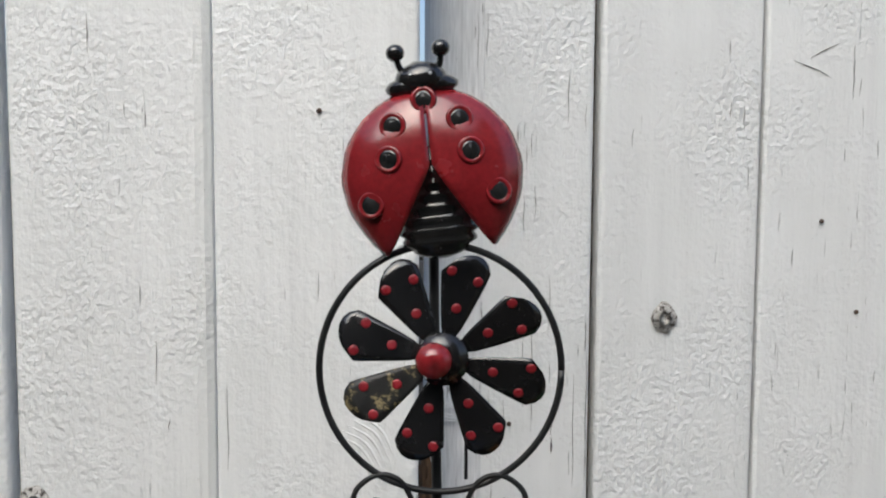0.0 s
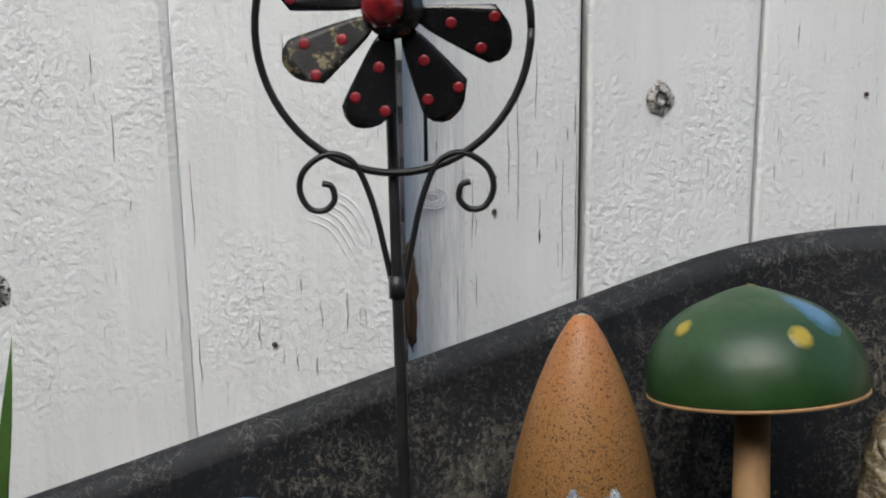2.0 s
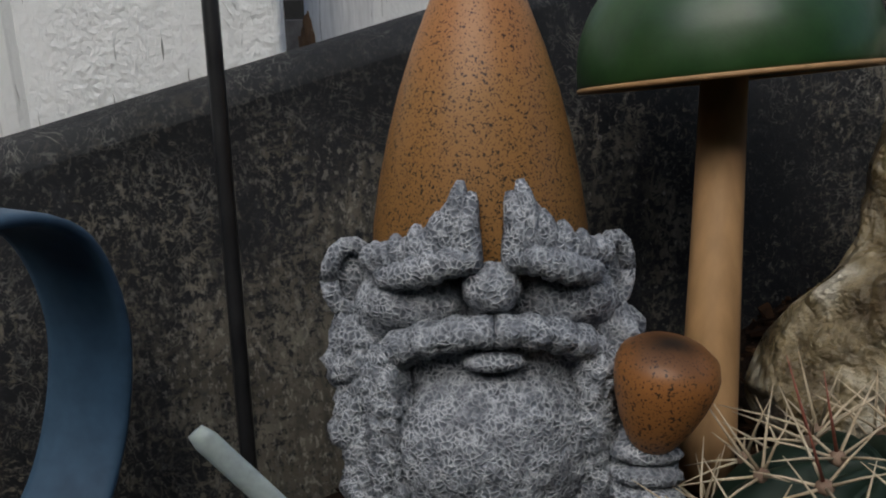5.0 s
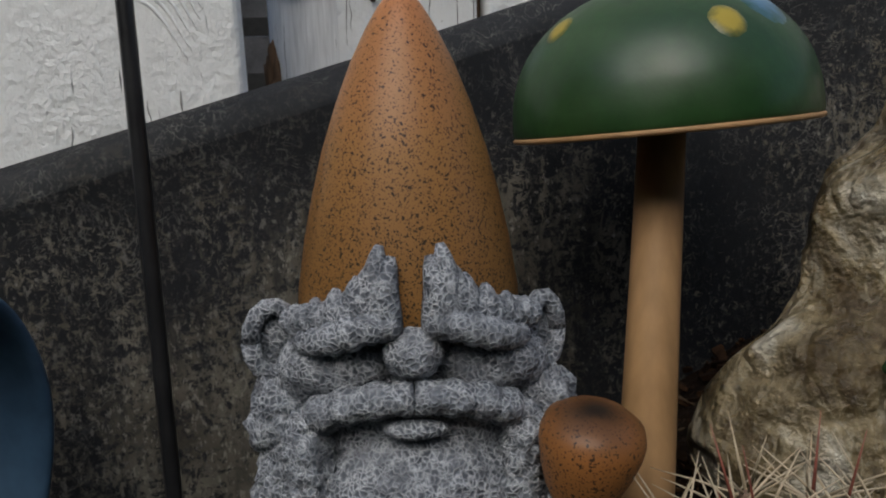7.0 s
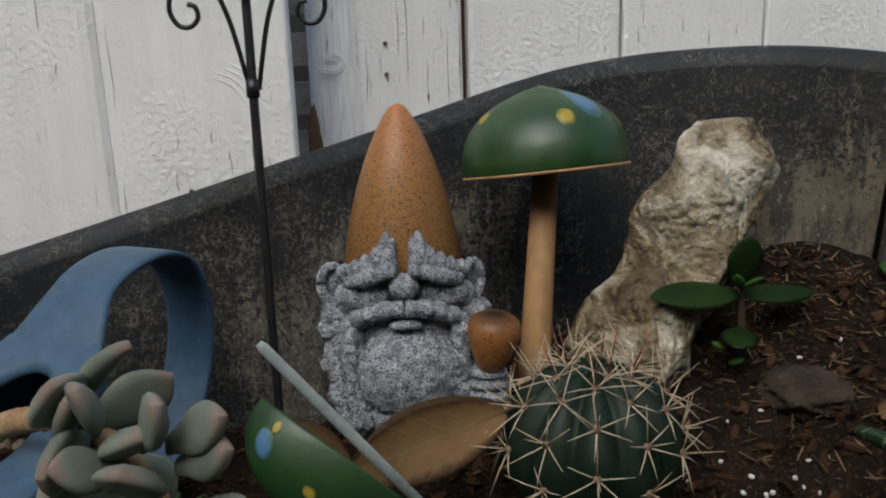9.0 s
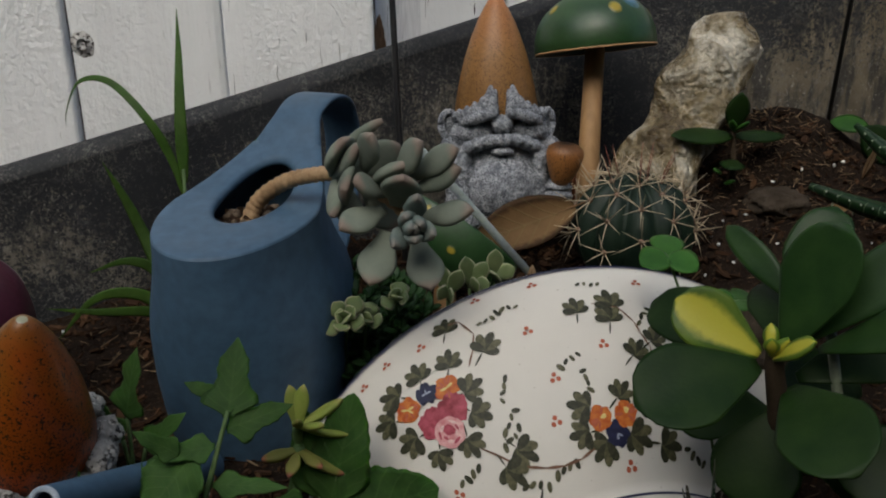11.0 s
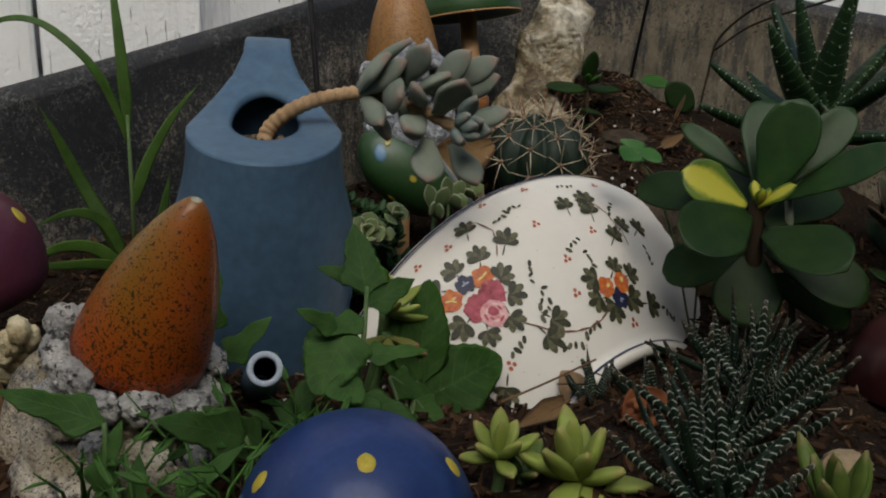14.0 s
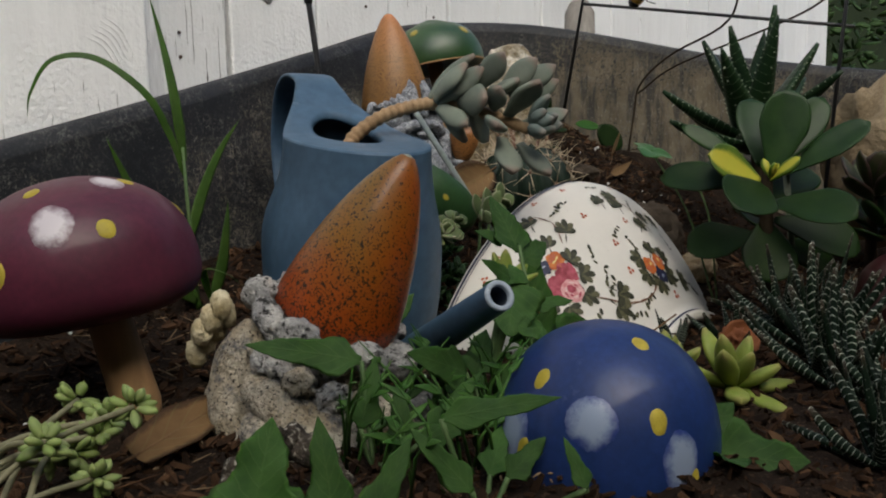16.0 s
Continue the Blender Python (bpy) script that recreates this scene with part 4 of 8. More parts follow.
lump(0, 0.030, -0.030, 0.037, 0.030, 0.038, 0.06, 4, 0, 4)      # head behind
lump(0, -0.0005, 0.0, 0.0082, 0.0080, 0.0078, 0.07, 4, 0, 4)      # nose
lump(0, 0.010, 0.002, 0.008, 0.008, 0.010, 0.06, 4, 0, 3)         # bridge of the nose
for sd in (-1, 1):
    lump(sd * 0.0200, 0.0105, -0.0050, 0.0165, 0.0100, 0.0098, 0.07, 4, sd * 4, 4)   # cheek
    lump(sd * 0.0300, 0.0150, -0.0075, 0.0090, 0.0090, 0.0095, 0.10, 5, 0, 3)
    lump(sd * 0.0185, 0.0140, 0.0075, 0.0185, 0.0100, 0.0050, 0.08, 5, 0, 3)         # forehead behind the brow
    bar = catmull([g(sd * 0.0045, -0.0035, 0.0088), g(sd * 0.0125, -0.0045, 0.0078), g(sd * 0.0200, -0.0025, 0.0052), g(sd * 0.0270, 0.0020, 0.0030), g(sd * 0.0315, 0.0085, 0.0022)], 5)
    tube(M, bar, [0.0046 * (0.72 + 0.28 * math.sin(math.pi * min(1, 0.12 + i / 20))) * (1 + 0.12 * math.sin(i * 1.9)) * (0.55 if i > 18 else 1) for i in range(len(bar))], 12, 0)
    for k in range(11):                                                      # brow, a wing of pointed locks
        u = k / 10
        x0 = 0.0305 - 0.0240 * u
        rise = (0.0045, 0.0062, 0.0052, 0.0078, 0.0066, 0.0100, 0.0088, 0.0128, 0.0150, 0.0205, 0.0170)[k]
        a0 = g(sd * x0, -0.003 + 0.012 * (1 - u) ** 1.5, 0.0050 + 0.0035 * u)
        b0 = g(sd * (x0 + 0.0045 - 0.006 * u), -0.0015 + 0.013 * (1 - u) ** 1.5, 0.0055 + 0.004 * u + rise)
        mid = a0.lerp(b0, 0.5) + GT @ Vector((sd * 0.0012, -0.0012, 0))
        r = 0.0031 + 0.0011 * u
        tube(M, catmull([a0 - (b0 - a0) * 0.2, a0, mid, b0], 4), [r * f for f in (0.6, 0.8, 0.95, 1.0, 1.0, 1.0, 1.0, 0.97, 0.92, 0.84, 0.72, 0.56, 0.28)], 9, 0)
    # ear: outer rim and lobe
    ew = 0.0062 if sd < 0 else 0.0044
    ring = [g(sd * (0.0336 + ew + ew * math.cos(a)), 0.017 + 0.002 * math.cos(a) * sd, 0.0005 + 0.0098 * math.sin(a)) for a in [2 * math.pi * k / 14 for k in range(15)]]
    tube(M, ring, 0.0028, 10, 0)
    lump(sd * (0.0336 + ew), 0.0205, 0.0, ew * 0.95, 0.0035, 0.0090, 0.12, 5)
    lump(sd * 0.0355, 0.022, -0.0135, 0.0065, 0.007, 0.006, 0.3, 6)
    lip = catmull([g(0, -0.0040, -0.0115), g(sd * 0.010, -0.0035, -0.0122), g(sd * 0.020, 0.0005, -0.0150), g(sd * 0.028, 0.0065, -0.0200), g(sd * 0.0335, 0.0120, -0.0275)], 6)
    tube(M, lip, [0.0052 * (0.9 + 0.1 * math.sin(i * 1.3)) * (1.0 + 0.25 * i / 24) for i in range(len(lip))], 12, 0)      # moustache
    for k in range(5):
        u = k / 4
        lump(sd * (0.006 + 0.024 * u), -0.0045 + 0.010 * u * u, -0.0118 - 0.0085 * u ** 1.8, 0.0058, 0.0050, 0.0042, 0.22, 5, sd * 28 * u)
    for k in range(10):                                                      # side locks of the beard
        u = k / 9
        lump(sd * (0.0385 - 0.006 * u * u + 0.002 * math.sin(k * 2.0)), 0.016 - 0.006 * u, -0.018 - 0.055 * u, 0.0082, 0.0085, 0.0085, 0.38, 5, sd * 15)
        lump(sd * (0.030 - 0.004 * u * u), 0.006, -0.027 - 0.046 * u, 0.0068, 0.0075, 0.0095, 0.4, 6, sd * 15)
lump(0.0, -0.0035, -0.0205, 0.0088, 0.0036, 0.0030, 0.06, 5)               # lip
lump(0.0, 0.0095, -0.0485, 0.0300, 0.0205, 0.0275, 0.06, 9, 0, 5)              # beard ball
lump(0.0, 0.024, -0.072, 0.036, 0.026, 0.022, 0.1, 6, 0, 4)
for k in range(4):                                                           # fist
    lump(0.0435, -0.001 - 0.001 * k, -0.049 - 0.0062 * k, 0.0105, 0.0075, 0.004, 0.15, 5, 5)
lump(0.042, 0.01, -0.058, 0.013, 0.014, 0.018, 0.2, 5)
lathe(M, [(0.0005, -0.0215), (0.0040, -0.0205), (0.0075, -0.0160), (0.0105, -0.0100), (0.0128, -0.0035), (0.0142, 0.0025), (0.0144, 0.0060), (0.0134, 0.0095), (0.0100, 0.0122), (0.005, 0.0135), (0.0005, 0.0139)],
      frame_at(g(0.0465, -0.0065, -0.0285), (0.12, -0.06, 0.98)), 28, 2)
solo("garden_gnome", M, [STONE_FUR, HAT_ORANGE, BROWN_GLAZE], (0.079, 0.39, 0.09), "grey stone garden gnome with a speckled orange glazed hat", "garden gnome")

# ---- mushrooms ----
def glaze(name, c1, c2, **k):
    return surface(name, c1, c2, k.pop("scale", 30), k.pop("rough", 0.4), k.pop("bumps", 0.12), 60, 0.001, coat=k.pop("coat", 0.25), **k)


GREEN_GLAZE = glaze("green glaze", (0.010, 0.040, 0.009), (0.022, 0.066, 0.015), rough=0.45, coat=0.14, bumps=0.3, wear=((0.072, 0.04, 0.016), 40, 0.72, 0.8))
PURPLE_GLAZE = glaze("dark purple glaze", (0.055, 0.008, 0.02), (0.085, 0.013, 0.03), rough=0.58, coat=0.2, bumps=0.3)
BLUE_GLAZE = glaze("cobalt blue glaze", (0.006, 0.021, 0.088), (0.010, 0.031, 0.13), rough=0.55, wear=((0.11, 0.13, 0.26), 26, 0.62, 0.85))
RED_GLAZE = glaze("dark red glaze", (0.026, 0.004, 0.005), (0.042, 0.006, 0.007))
YELLOW_SPOT = surface("yellow glazed spot", (0.32, 0.25, 0.025), (0.44, 0.35, 0.04), 160, 0.55, 0.2, 300, 0.0004)
STEM_WOOD = surface("pale turned wood", (0.33, 0.19, 0.085), (0.42, 0.25, 0.12), 18, 0.5, 0.25, 260, 0.0005, stretch=(1, 1, 0.2))


def dome_point(R, H, th, f, power):
    r = R * math.sin(f * math.pi / 2) ** 1.0
    z = H * math.cos(f * math.pi / 2) ** power
    return Vector((r * math.cos(th), r * math.sin(th), z))


def mushroom(name, cap_pose, R, H, cap_mat, stem_top, stem_foot, stem_r, spots, label, power=0.85, lip=None, peak=0.0, tuck=0.0):
    """A ceramic mushroom: domed cap with its underside, stem and painted spots lying on the dome."""
    base = Vector((stem_foot[0], stem_foot[1], stem_foot[2]))
    root = thing(name, base, label, "mushroom ornament", "ceramic mushrooms")
    prof = [(R * 0.2, H * 0.10), (R * 0.55, H * 0.03), (R * 0.88, -H * 0.03), (R * 0.965, -H * 0.05), (R * 0.99, -H * 0.035), (R * 1.0, 0.0)]
    if tuck:
        prof = [(R * 0.2, -H * tuck * 0.6), (R * 0.55, -H * tuck * 0.95), (R * 0.78, -H * tuck), (R * 0.90, -H * tuck * 0.8), (R * 0.965, -H * tuck * 0.5), (R * 0.992, -H * tuck * 0.22), (R * 1.0, 0.0)]
    for k in range(1, 19):
        f = 1 - k / 18
        q = dome_point(R, H, 0, f, power)
        prof.append((max(q.x, 0.0004), q.z + peak * max(0, 1 - f * 4)))
    M = Mesh()
    lathe(M, prof, cap_pose, 48)
    cap = part("cap", M, cap_mat, root)
    if lip:
        M = Mesh()
        tube(M, [cap_pose @ Vector((R * 0.99 * math.cos(a), R * 0.99 * math.sin(a), -H * 0.045)) for a in [2 * math.pi * k / 48 for k in range(49)]], 0.0009, 6)
        part("rim_line", M, lip, cap, "tan unglazed rim")
    M = Mesh()
    tube(M, [Vector(stem_foot) - Vector((0, 0, 0.02)), Vector(stem_foot), Vector(stem_foot).lerp(Vector(stem_top), 0.5), Vector(stem_top)], [stem_r * 1.12, stem_r * 1.12, stem_r * 1.02, stem_r * 0.95], 20)
    part("stem", M, STEM_WOOD, root, "pale tan stem")
    for th, f, size, mt, stretch in spots:
        M = Mesh()
        seg, rings = 18, 4
        th = radians(th)
        vs = []
        for q in range(rings + 1):
            for k in range(seg):
                a = 2 * math.pi * k / seg
                wob = 1 + 0.12 * noise.noise(Vector((math.cos(a) * 1.5, math.sin(a) * 1.5, th * 3)))
                rr = size * q / rings * wob
                ff = min(0.999, max(0.001, f + rr * math.cos(a) * stretch / (R * 1.25)))
                tt = th + rr * math.sin(a) / (R * max(0.12, math.sin(f * math.pi / 2)))
                p = dome_point(R, H, tt, ff, power)
                p.z += peak * max(0, 1 - ff * 4)
                nrm = Vector((p.x / R / R, p.y / R / R, p.z / H / H)).normalized()
                vs.append(cap_pose @ (p + nrm * (0.00035 * (1 - (q / rings) ** 2) + (0.00025 if q < rings else -0.0004))))
        fs = [(q * seg + k, q * seg + (k + 1) % seg, (q + 1) * seg + (k + 1) % seg, (q + 1) * seg + k) for q in range(rings) for k in range(seg)]
        part("spot", M.add(vs, [tuple(reversed(f)) for f in fs], 0, [q / rings for q in range(rings + 1) for _ in range(seg)]), mt, cap)
    return root


YELLOW_ON_GREEN = fuzzy("yellow glaze bleeding into green", (0.36, 0.27, 0.03), (0.02, 0.05, 0.012))
BLUE_ON_GREEN = fuzzy("pale blue glaze bleeding into green", (0.07, 0.17, 0.29), (0.02, 0.07, 0.05))
CAPG = Matrix.Translation((0.1655, 0.431, 0.243)) @ pose(0, 0, 0, -10, -4, 0)
mushroom("green_mushroom", CAPG, 0.0500, 0.0452, GREEN_GLAZE, (0.167, 0.437, 0.250), (0.152, 0.384, 0.135), 0.0082,
         [(-158, 0.54, 0.0056, YELLOW_ON_GREEN, 1), (-78, 0.62, 0.0064, YELLOW_ON_GREEN, 1), (-10, 0.7, 0.006, YELLOW_ON_GREEN, 1), (120, 0.65, 0.006, YELLOW_ON_GREEN, 1), (0, 0.02, 0.0043, YELLOW_ON_GREEN, 1), (-50, 0.43, 0.009, BLUE_ON_GREEN, 1.9)],
         "green glazed ceramic mushroom with yellow spots on a wooden stem", lip=STEM_WOOD, peak=0.003)
WHITE_ON_PURPLE = fuzzy("soft white blotch on purple", (0.5, 0.46, 0.48), (0.07, 0.011, 0.026))
WHITE_ON_BLUE = fuzzy("soft white blotch on blue", (0.21, 0.26, 0.35), (0.010, 0.026, 0.14))
mushroom("purple_mushroom", Matrix.Translation((-0.2895, 0.206, 0.104)) @ Matrix.Rotation(radians(-8), 4, Vector((0.67, 0.74, 0))), 0.0595, 0.0555, PURPLE_GLAZE, (-0.286, 0.204, 0.11), (-0.272, 0.193, 0.038), 0.0112,
         [(-94, 0.71, 0.0051, YELLOW_SPOT, 1), (-142, 0.31, 0.0043, YELLOW_SPOT, 1), (-45, 0.36, 0.0043, YELLOW_SPOT, 1), (-148, 0.86, 0.0055, YELLOW_SPOT, 1), (-20, 0.7, 0.0051, YELLOW_SPOT, 1), (60, 0.6, 0.0051, YELLOW_SPOT, 1), (140, 0.6, 0.0051, YELLOW_SPOT, 1),
          (-120, 0.62, 0.0115, WHITE_ON_PURPLE, 1.1), (-165, 0.62, 0.010, WHITE_ON_PURPLE, 1.1), (-66, 0.32, 0.009, WHITE_ON_PURPLE, 1), (40, 0.75, 0.012, WHITE_ON_PURPLE, 1)],
         "dark purple glazed mushroom with yellow and white spots in mulch", power=0.8, tuck=0.3)
mushroom("blue_mushroom", Matrix.Translation((-0.137, -0.012, 0.022)) @ pose(0, 0, 0, 3, 3, 0), 0.0525, 0.069, BLUE_GLAZE, (-0.137, -0.012, 0.04), (-0.137, -0.012, 0.015), 0.014,
         [(-112, 0.27, 0.0041, YELLOW_SPOT, 1), (172, 0.59, 0.0041, YELLOW_SPOT, 1), (-118, 0.71, 0.0043, YELLOW_SPOT, 1), (174, 0.91, 0.0041, YELLOW_SPOT, 1), (-98, 0.95, 0.0038, YELLOW_SPOT, 1), (30, 0.6, 0.0043, YELLOW_SPOT, 1), (110, 0.6, 0.0043, YELLOW_SPOT, 1), (-30, 0.5, 0.0043, YELLOW_SPOT, 1),
          (-152, 0.73, 0.0120, WHITE_ON_BLUE, 0.7), (-106, 0.87, 0.0105, WHITE_ON_BLUE, 0.85), (164, 0.88, 0.011, WHITE_ON_BLUE, 1.1), (70, 0.8, 0.013, WHITE_ON_BLUE, 1.0)],
         "cobalt blue glazed mushroom with yellow dots and soft white blotches", power=0.72)
mushroom("red_mushroom", Matrix.Translation((0.243, -0.022, 0.035)) @ pose(0, 0, 0, 0, 0, 0), 0.05, 0.05, RED_GLAZE, (0.243, -0.022, 0.04), (0.243, -0.022, 0.005), 0.012,
         [], "dark red glazed mushroom among the succulents", power=0.72)
FALLEN = Matrix(((0.7917, 0.0555, -0.6008, 0.0440), (-0.1983, -0.4418, -0.4244, 0.303), (-0.5778, 0.2276, -0.6774, 0.1276), (0, 0, 0, 1)))
mushroom("fallen_mushroom", FALLEN, 0.047, 0.036, GREEN_GLAZE, (0.030, 0.292, 0.112), (0.028, 0.292, 0.060), 0.008,
         [(132, 0.93, 0.0034, YELLOW_ON_GREEN, 1), (92, 0.65, 0.0042, YELLOW_ON_GREEN, 1), (128, 0.10, 0.0040, YELLOW_ON_GREEN, 1), (138, 0.76, 0.0085, BLUE_ON_GREEN, 1)],
         "green glazed mushroom tipped over in front of the gnome")

# ---- gnome with the amber hat, lying back ----
PITTED = surface("pitted cream stone", (0.25, 0.18, 0.09), (0.66, 0.61, 0.51), 34, 0.88, 1.0, 300, 0.006, wear=((0.12, 0.12, 0.125), 55, 0.50, 0.60), speck=((0.05, 0.045, 0.04), 800, 0.60, 0.65))
PIT_GREY = surface("grey white stone with dark pits", (0.26, 0.255, 0.25), (0.66, 0.64, 0.60), 60, 0.8, 1.0, 260, 0.008, wear=((0.05, 0.047, 0.045), 210, 0.53, 0.60), speck=((0.62, 0.60, 0.55), 300, 0.62, 0.68))
HAND_CREAM = surface("cream stone", (0.38, 0.30, 0.15), (0.62, 0.55, 0.38), 90, 0.7, 0.8, 260, 0.003)
HAT_AMBER = hat_glaze("amber speckled glaze", (0.30, 0.034, 0.002), (0.19, 0.078, 0.005), (0.12, 0.078, 0.010), (0.010, 0.006, 0.003), grain=1.15, dense=0.10, flush=((0.32, 0.043, 0.002), (9.0, -7.0, -1.5)), coat=0.3)
M = Mesh()
TIP, BASE = Vector((-0.1755, 0.077, 0.1675)), Vector((-0.2005, 0.114, 0.080))
HF = frame_at(BASE, TIP - BASE, (0, 1, 0))
HL = (TIP - BASE).length
lathe(M, [(r * 1.06, z / 0.0983 * HL) for r, z in HATP], HF, 40, 1)
rnd = random.Random(5)
for k in range(12):                                         # rolled brim of short thick locks
    a = 2 * math.pi * k / 12
    rr = 0.0375 + rnd.uniform(-0.002, 0.003)
    p = HF @ Vector((rr * math.cos(a), rr * math.sin(a), rnd.uniform(-0.004, 0.004)))
    turn = HF.to_3x3() @ Matrix.Rotation(a, 3, "Z") @ Matrix.Rotation(rnd.uniform(-0.6, 0.6), 3, "X")
    blob(M, p, (rnd.uniform(0.0075, 0.0100), rnd.uniform(0.0095, 0.0130), rnd.uniform(0.0070, 0.0100)), turn, 0.20, 2.2, 4, 2, seed=k * 1.7)
blob(M, BASE + Vector((-0.012, 0.014, -0.036)), (0.046, 0.044, 0.040), None, 0.10, 2.6, 5, 0, seed=9)
VR, VC = Vector((0.75, -0.66, 0)), Vector((-0.66, -0.75, 0))
BODY = BASE + Vector((-0.006, -0.002, -0.040))


def bodyp(x, toward, z):
    return BODY + VR * (x * (0.70 if x < 0 else 1.0)) + VC * toward + Vector((0, 0, z))


blob(M, bodyp(-0.012, 0.022, -0.014), (0.038, 0.036, 0.032), None, 0.10, 2.2, 5, 0, seed=4)          # belly
blob(M, bodyp(0.030, 0.018, -0.026), (0.026, 0.024, 0.024), None, 0.20, 2.6, 4, 0, seed=14)
for pts, R0, R1 in (([(-0.050, 0.018, 0.018), (-0.030, 0.036, 0.014), (-0.004, 0.046, -0.002), (0.018, 0.042, -0.014), (0.030, 0.032, -0.026)], 0.0095, 0.0110),
                    ([(-0.030, 0.010, 0.036), (-0.052, 0.012, 0.036), (-0.064, 0.020, 0.014), (-0.058, 0.032, -0.010)], 0.0120, 0.0100),
                    ([(0.016, 0.030, 0.012), (0.034, 0.028, 0.002), (0.044, 0.022, -0.014)], 0.0090, 0.0110)):
    path = catmull([bodyp(*q) for q in pts], 5)             # sleeves
    tube(M, path, [(R0 + (R1 - R0) * i / (len(path) - 1)) * (1 + 0.16 * noise.noise(Vector((i * 0.5, R0 * 900, 0)))) * min(1.0, 0.5 + i * 0.25, 0.5 + (len(path) - 1 - i) * 0.25) for i in range(len(path))], 14, 0)
for x, f, z, R0 in ((-0.030, 0.026, 0.030, 0.0120), (-0.012, 0.036, 0.022, 0.0085), (0.008, 0.036, 0.014, 0.0095), (0.040, 0.030, -0.026, 0.0125), (0.032, 0.036, -0.036, 0.0120), (0.020, 0.040, -0.032, 0.0100), (0.048, 0.016, 0.004, 0.0090), (-0.040, 0.020, 0.034, 0.0085)):
    blob(M, bodyp(x, f, z), (R0, R0 * 0.9, R0 * 0.85), Matrix.Rotation(x * 40, 3, "Z"), 0.24, 2.4, 4, 2 if R0 > 0.0088 else 0, seed=x * 300 + 50)   # curls of beard and cuffs
for k in range(7):                                          # outstretched hand
    o = VR * (-0.048 - 0.005 * (k // 2)) + VC * (0.006 + 0.007 * (k % 2)) + Vector((0, 0, 0.050 - 0.0065 * (k // 2) + 0.006 * (k % 2)))
    blob(M, BODY + o, (0.0055, 0.0050, 0.0075), None, 0.25, 2.4, 3, 3, seed=k + 90)
solo("reclining_gnome", M, [PITTED, HAT_AMBER, PIT_GREY, HAND_CREAM], (-0.205, 0.11, 0.01), "cream stone gnome with curly beard and amber glazed hat", "garden gnome")

# ---- watering can ----
CAN = surface("dusty blue plastic", (0.04576, 0.0924, 0.1496), (0.05984, 0.1126, 0.1742), 14, 0.5, 0.12, 500, 0.0003, wear=((0.176, 0.22, 0.2552), 45, 0.7, 0.85))
# darker copy of the can's blue; holds the shade inside the spout
BORE_SHADE = surface("blue plastic darkened for shade in the spout", (0.02, 0.03, 0.05), (0.03, 0.04, 0.06), 20, 0.6, 0.1)
CC = Vector((-0.098, 0.2256, 0.0))
BACK = Vector((0.3107, 0.9505, 0)).normalized()
SIDE = Vector((BACK.y, -BACK.x, 0))
TIP_OVER = -0.0354
can = thing("watering_can", (CC.x, CC.y, 0.02), "dusty blue plastic watering can planted with a succulent", "watering can")


def can_top(b):
    """Height of the dished, slanting top at b metres behind the middle."""
    return 0.175 + 0.1314 * b + (3.72 * b * b if b > 0 else 0.0)


DECK_B, DECK_S, DECK_END = 0.0715, 0.0480, 0.070


def deck_half(b):
    """Half width of the pear-shaped top at b metres behind the middle."""
    if b < 0:
        return DECK_S * math.sqrt(max(0.0, 1 - (b / DECK_B) ** 2))
    return max(0.0165, 0.0071 + (DECK_S - 0.0071) * (1 - smoothstep(-0.012, 0.1303, b)) / (1 - smoothstep(-0.012, 0.1303, 0.0)))


def deck_edge(a):
    c, s = math.cos(a), math.sin(a)
    if c <= 0:
        return DECK_B * c, DECK_S * s
    b = DECK_END * c ** 0.9
    return b, math.copysign(deck_half(b) * min(1.0, abs(s) * 3.0) ** 0.6, s)


def can_place(b, s_, z):
    """A point of the can, which leans a little to one side."""
    return CC + BACK * b + SIDE * (s_ + TIP_OVER * (0.17 - z)) + Vector((0, 0, z + TIP_OVER * s_))


def can_section(a, z):
    c, s_ = math.cos(a), math.sin(a)
    lv = [0.0, 0.03, 0.07, 0.10, 0.125, 0.15, 0.19]
    front = float(np.interp(z, lv, [0.050, 0.057, 0.0635, 0.067, 0.069, 0.0705, 0.0715]))
    rear = float(np.interp(z, lv, [0.058, 0.074, 0.096, 0.108, 0.106, 0.090, 0.070]))
    half = float(np.interp(z, lv, [0.045, 0.053, 0.0585, 0.0590, 0.0580, 0.0540, 0.0480]))
    return (rear if c > 0 else front) * c, half * s_


seg = 72
M = Mesh()
rows = 20
for j in range(rows + 1):
    f = j / rows
    for k in range(seg):
        a = 2 * math.pi * k / seg
        eb, es = deck_edge(a)
        z = 0.012 + (can_top(eb) - 0.0015 - 0.012) * f
        sb, ss = can_section(a, min(z, 0.19))
        w = smoothstep(0.55, 1.0, f)
        M.v.append(tuple(can_place(sb * (1 - w) + eb * w, ss * (1 - w) + es * w, z)))
M.f = [(j * seg + k, j * seg + (k + 1) % seg, (j + 1) * seg + (k + 1) % seg, (j + 1) * seg + k) for j in range(rows) for k in range(seg)]
M.f = [tuple(reversed(f)) for f in M.f]
M.f.append(tuple(range(seg)))
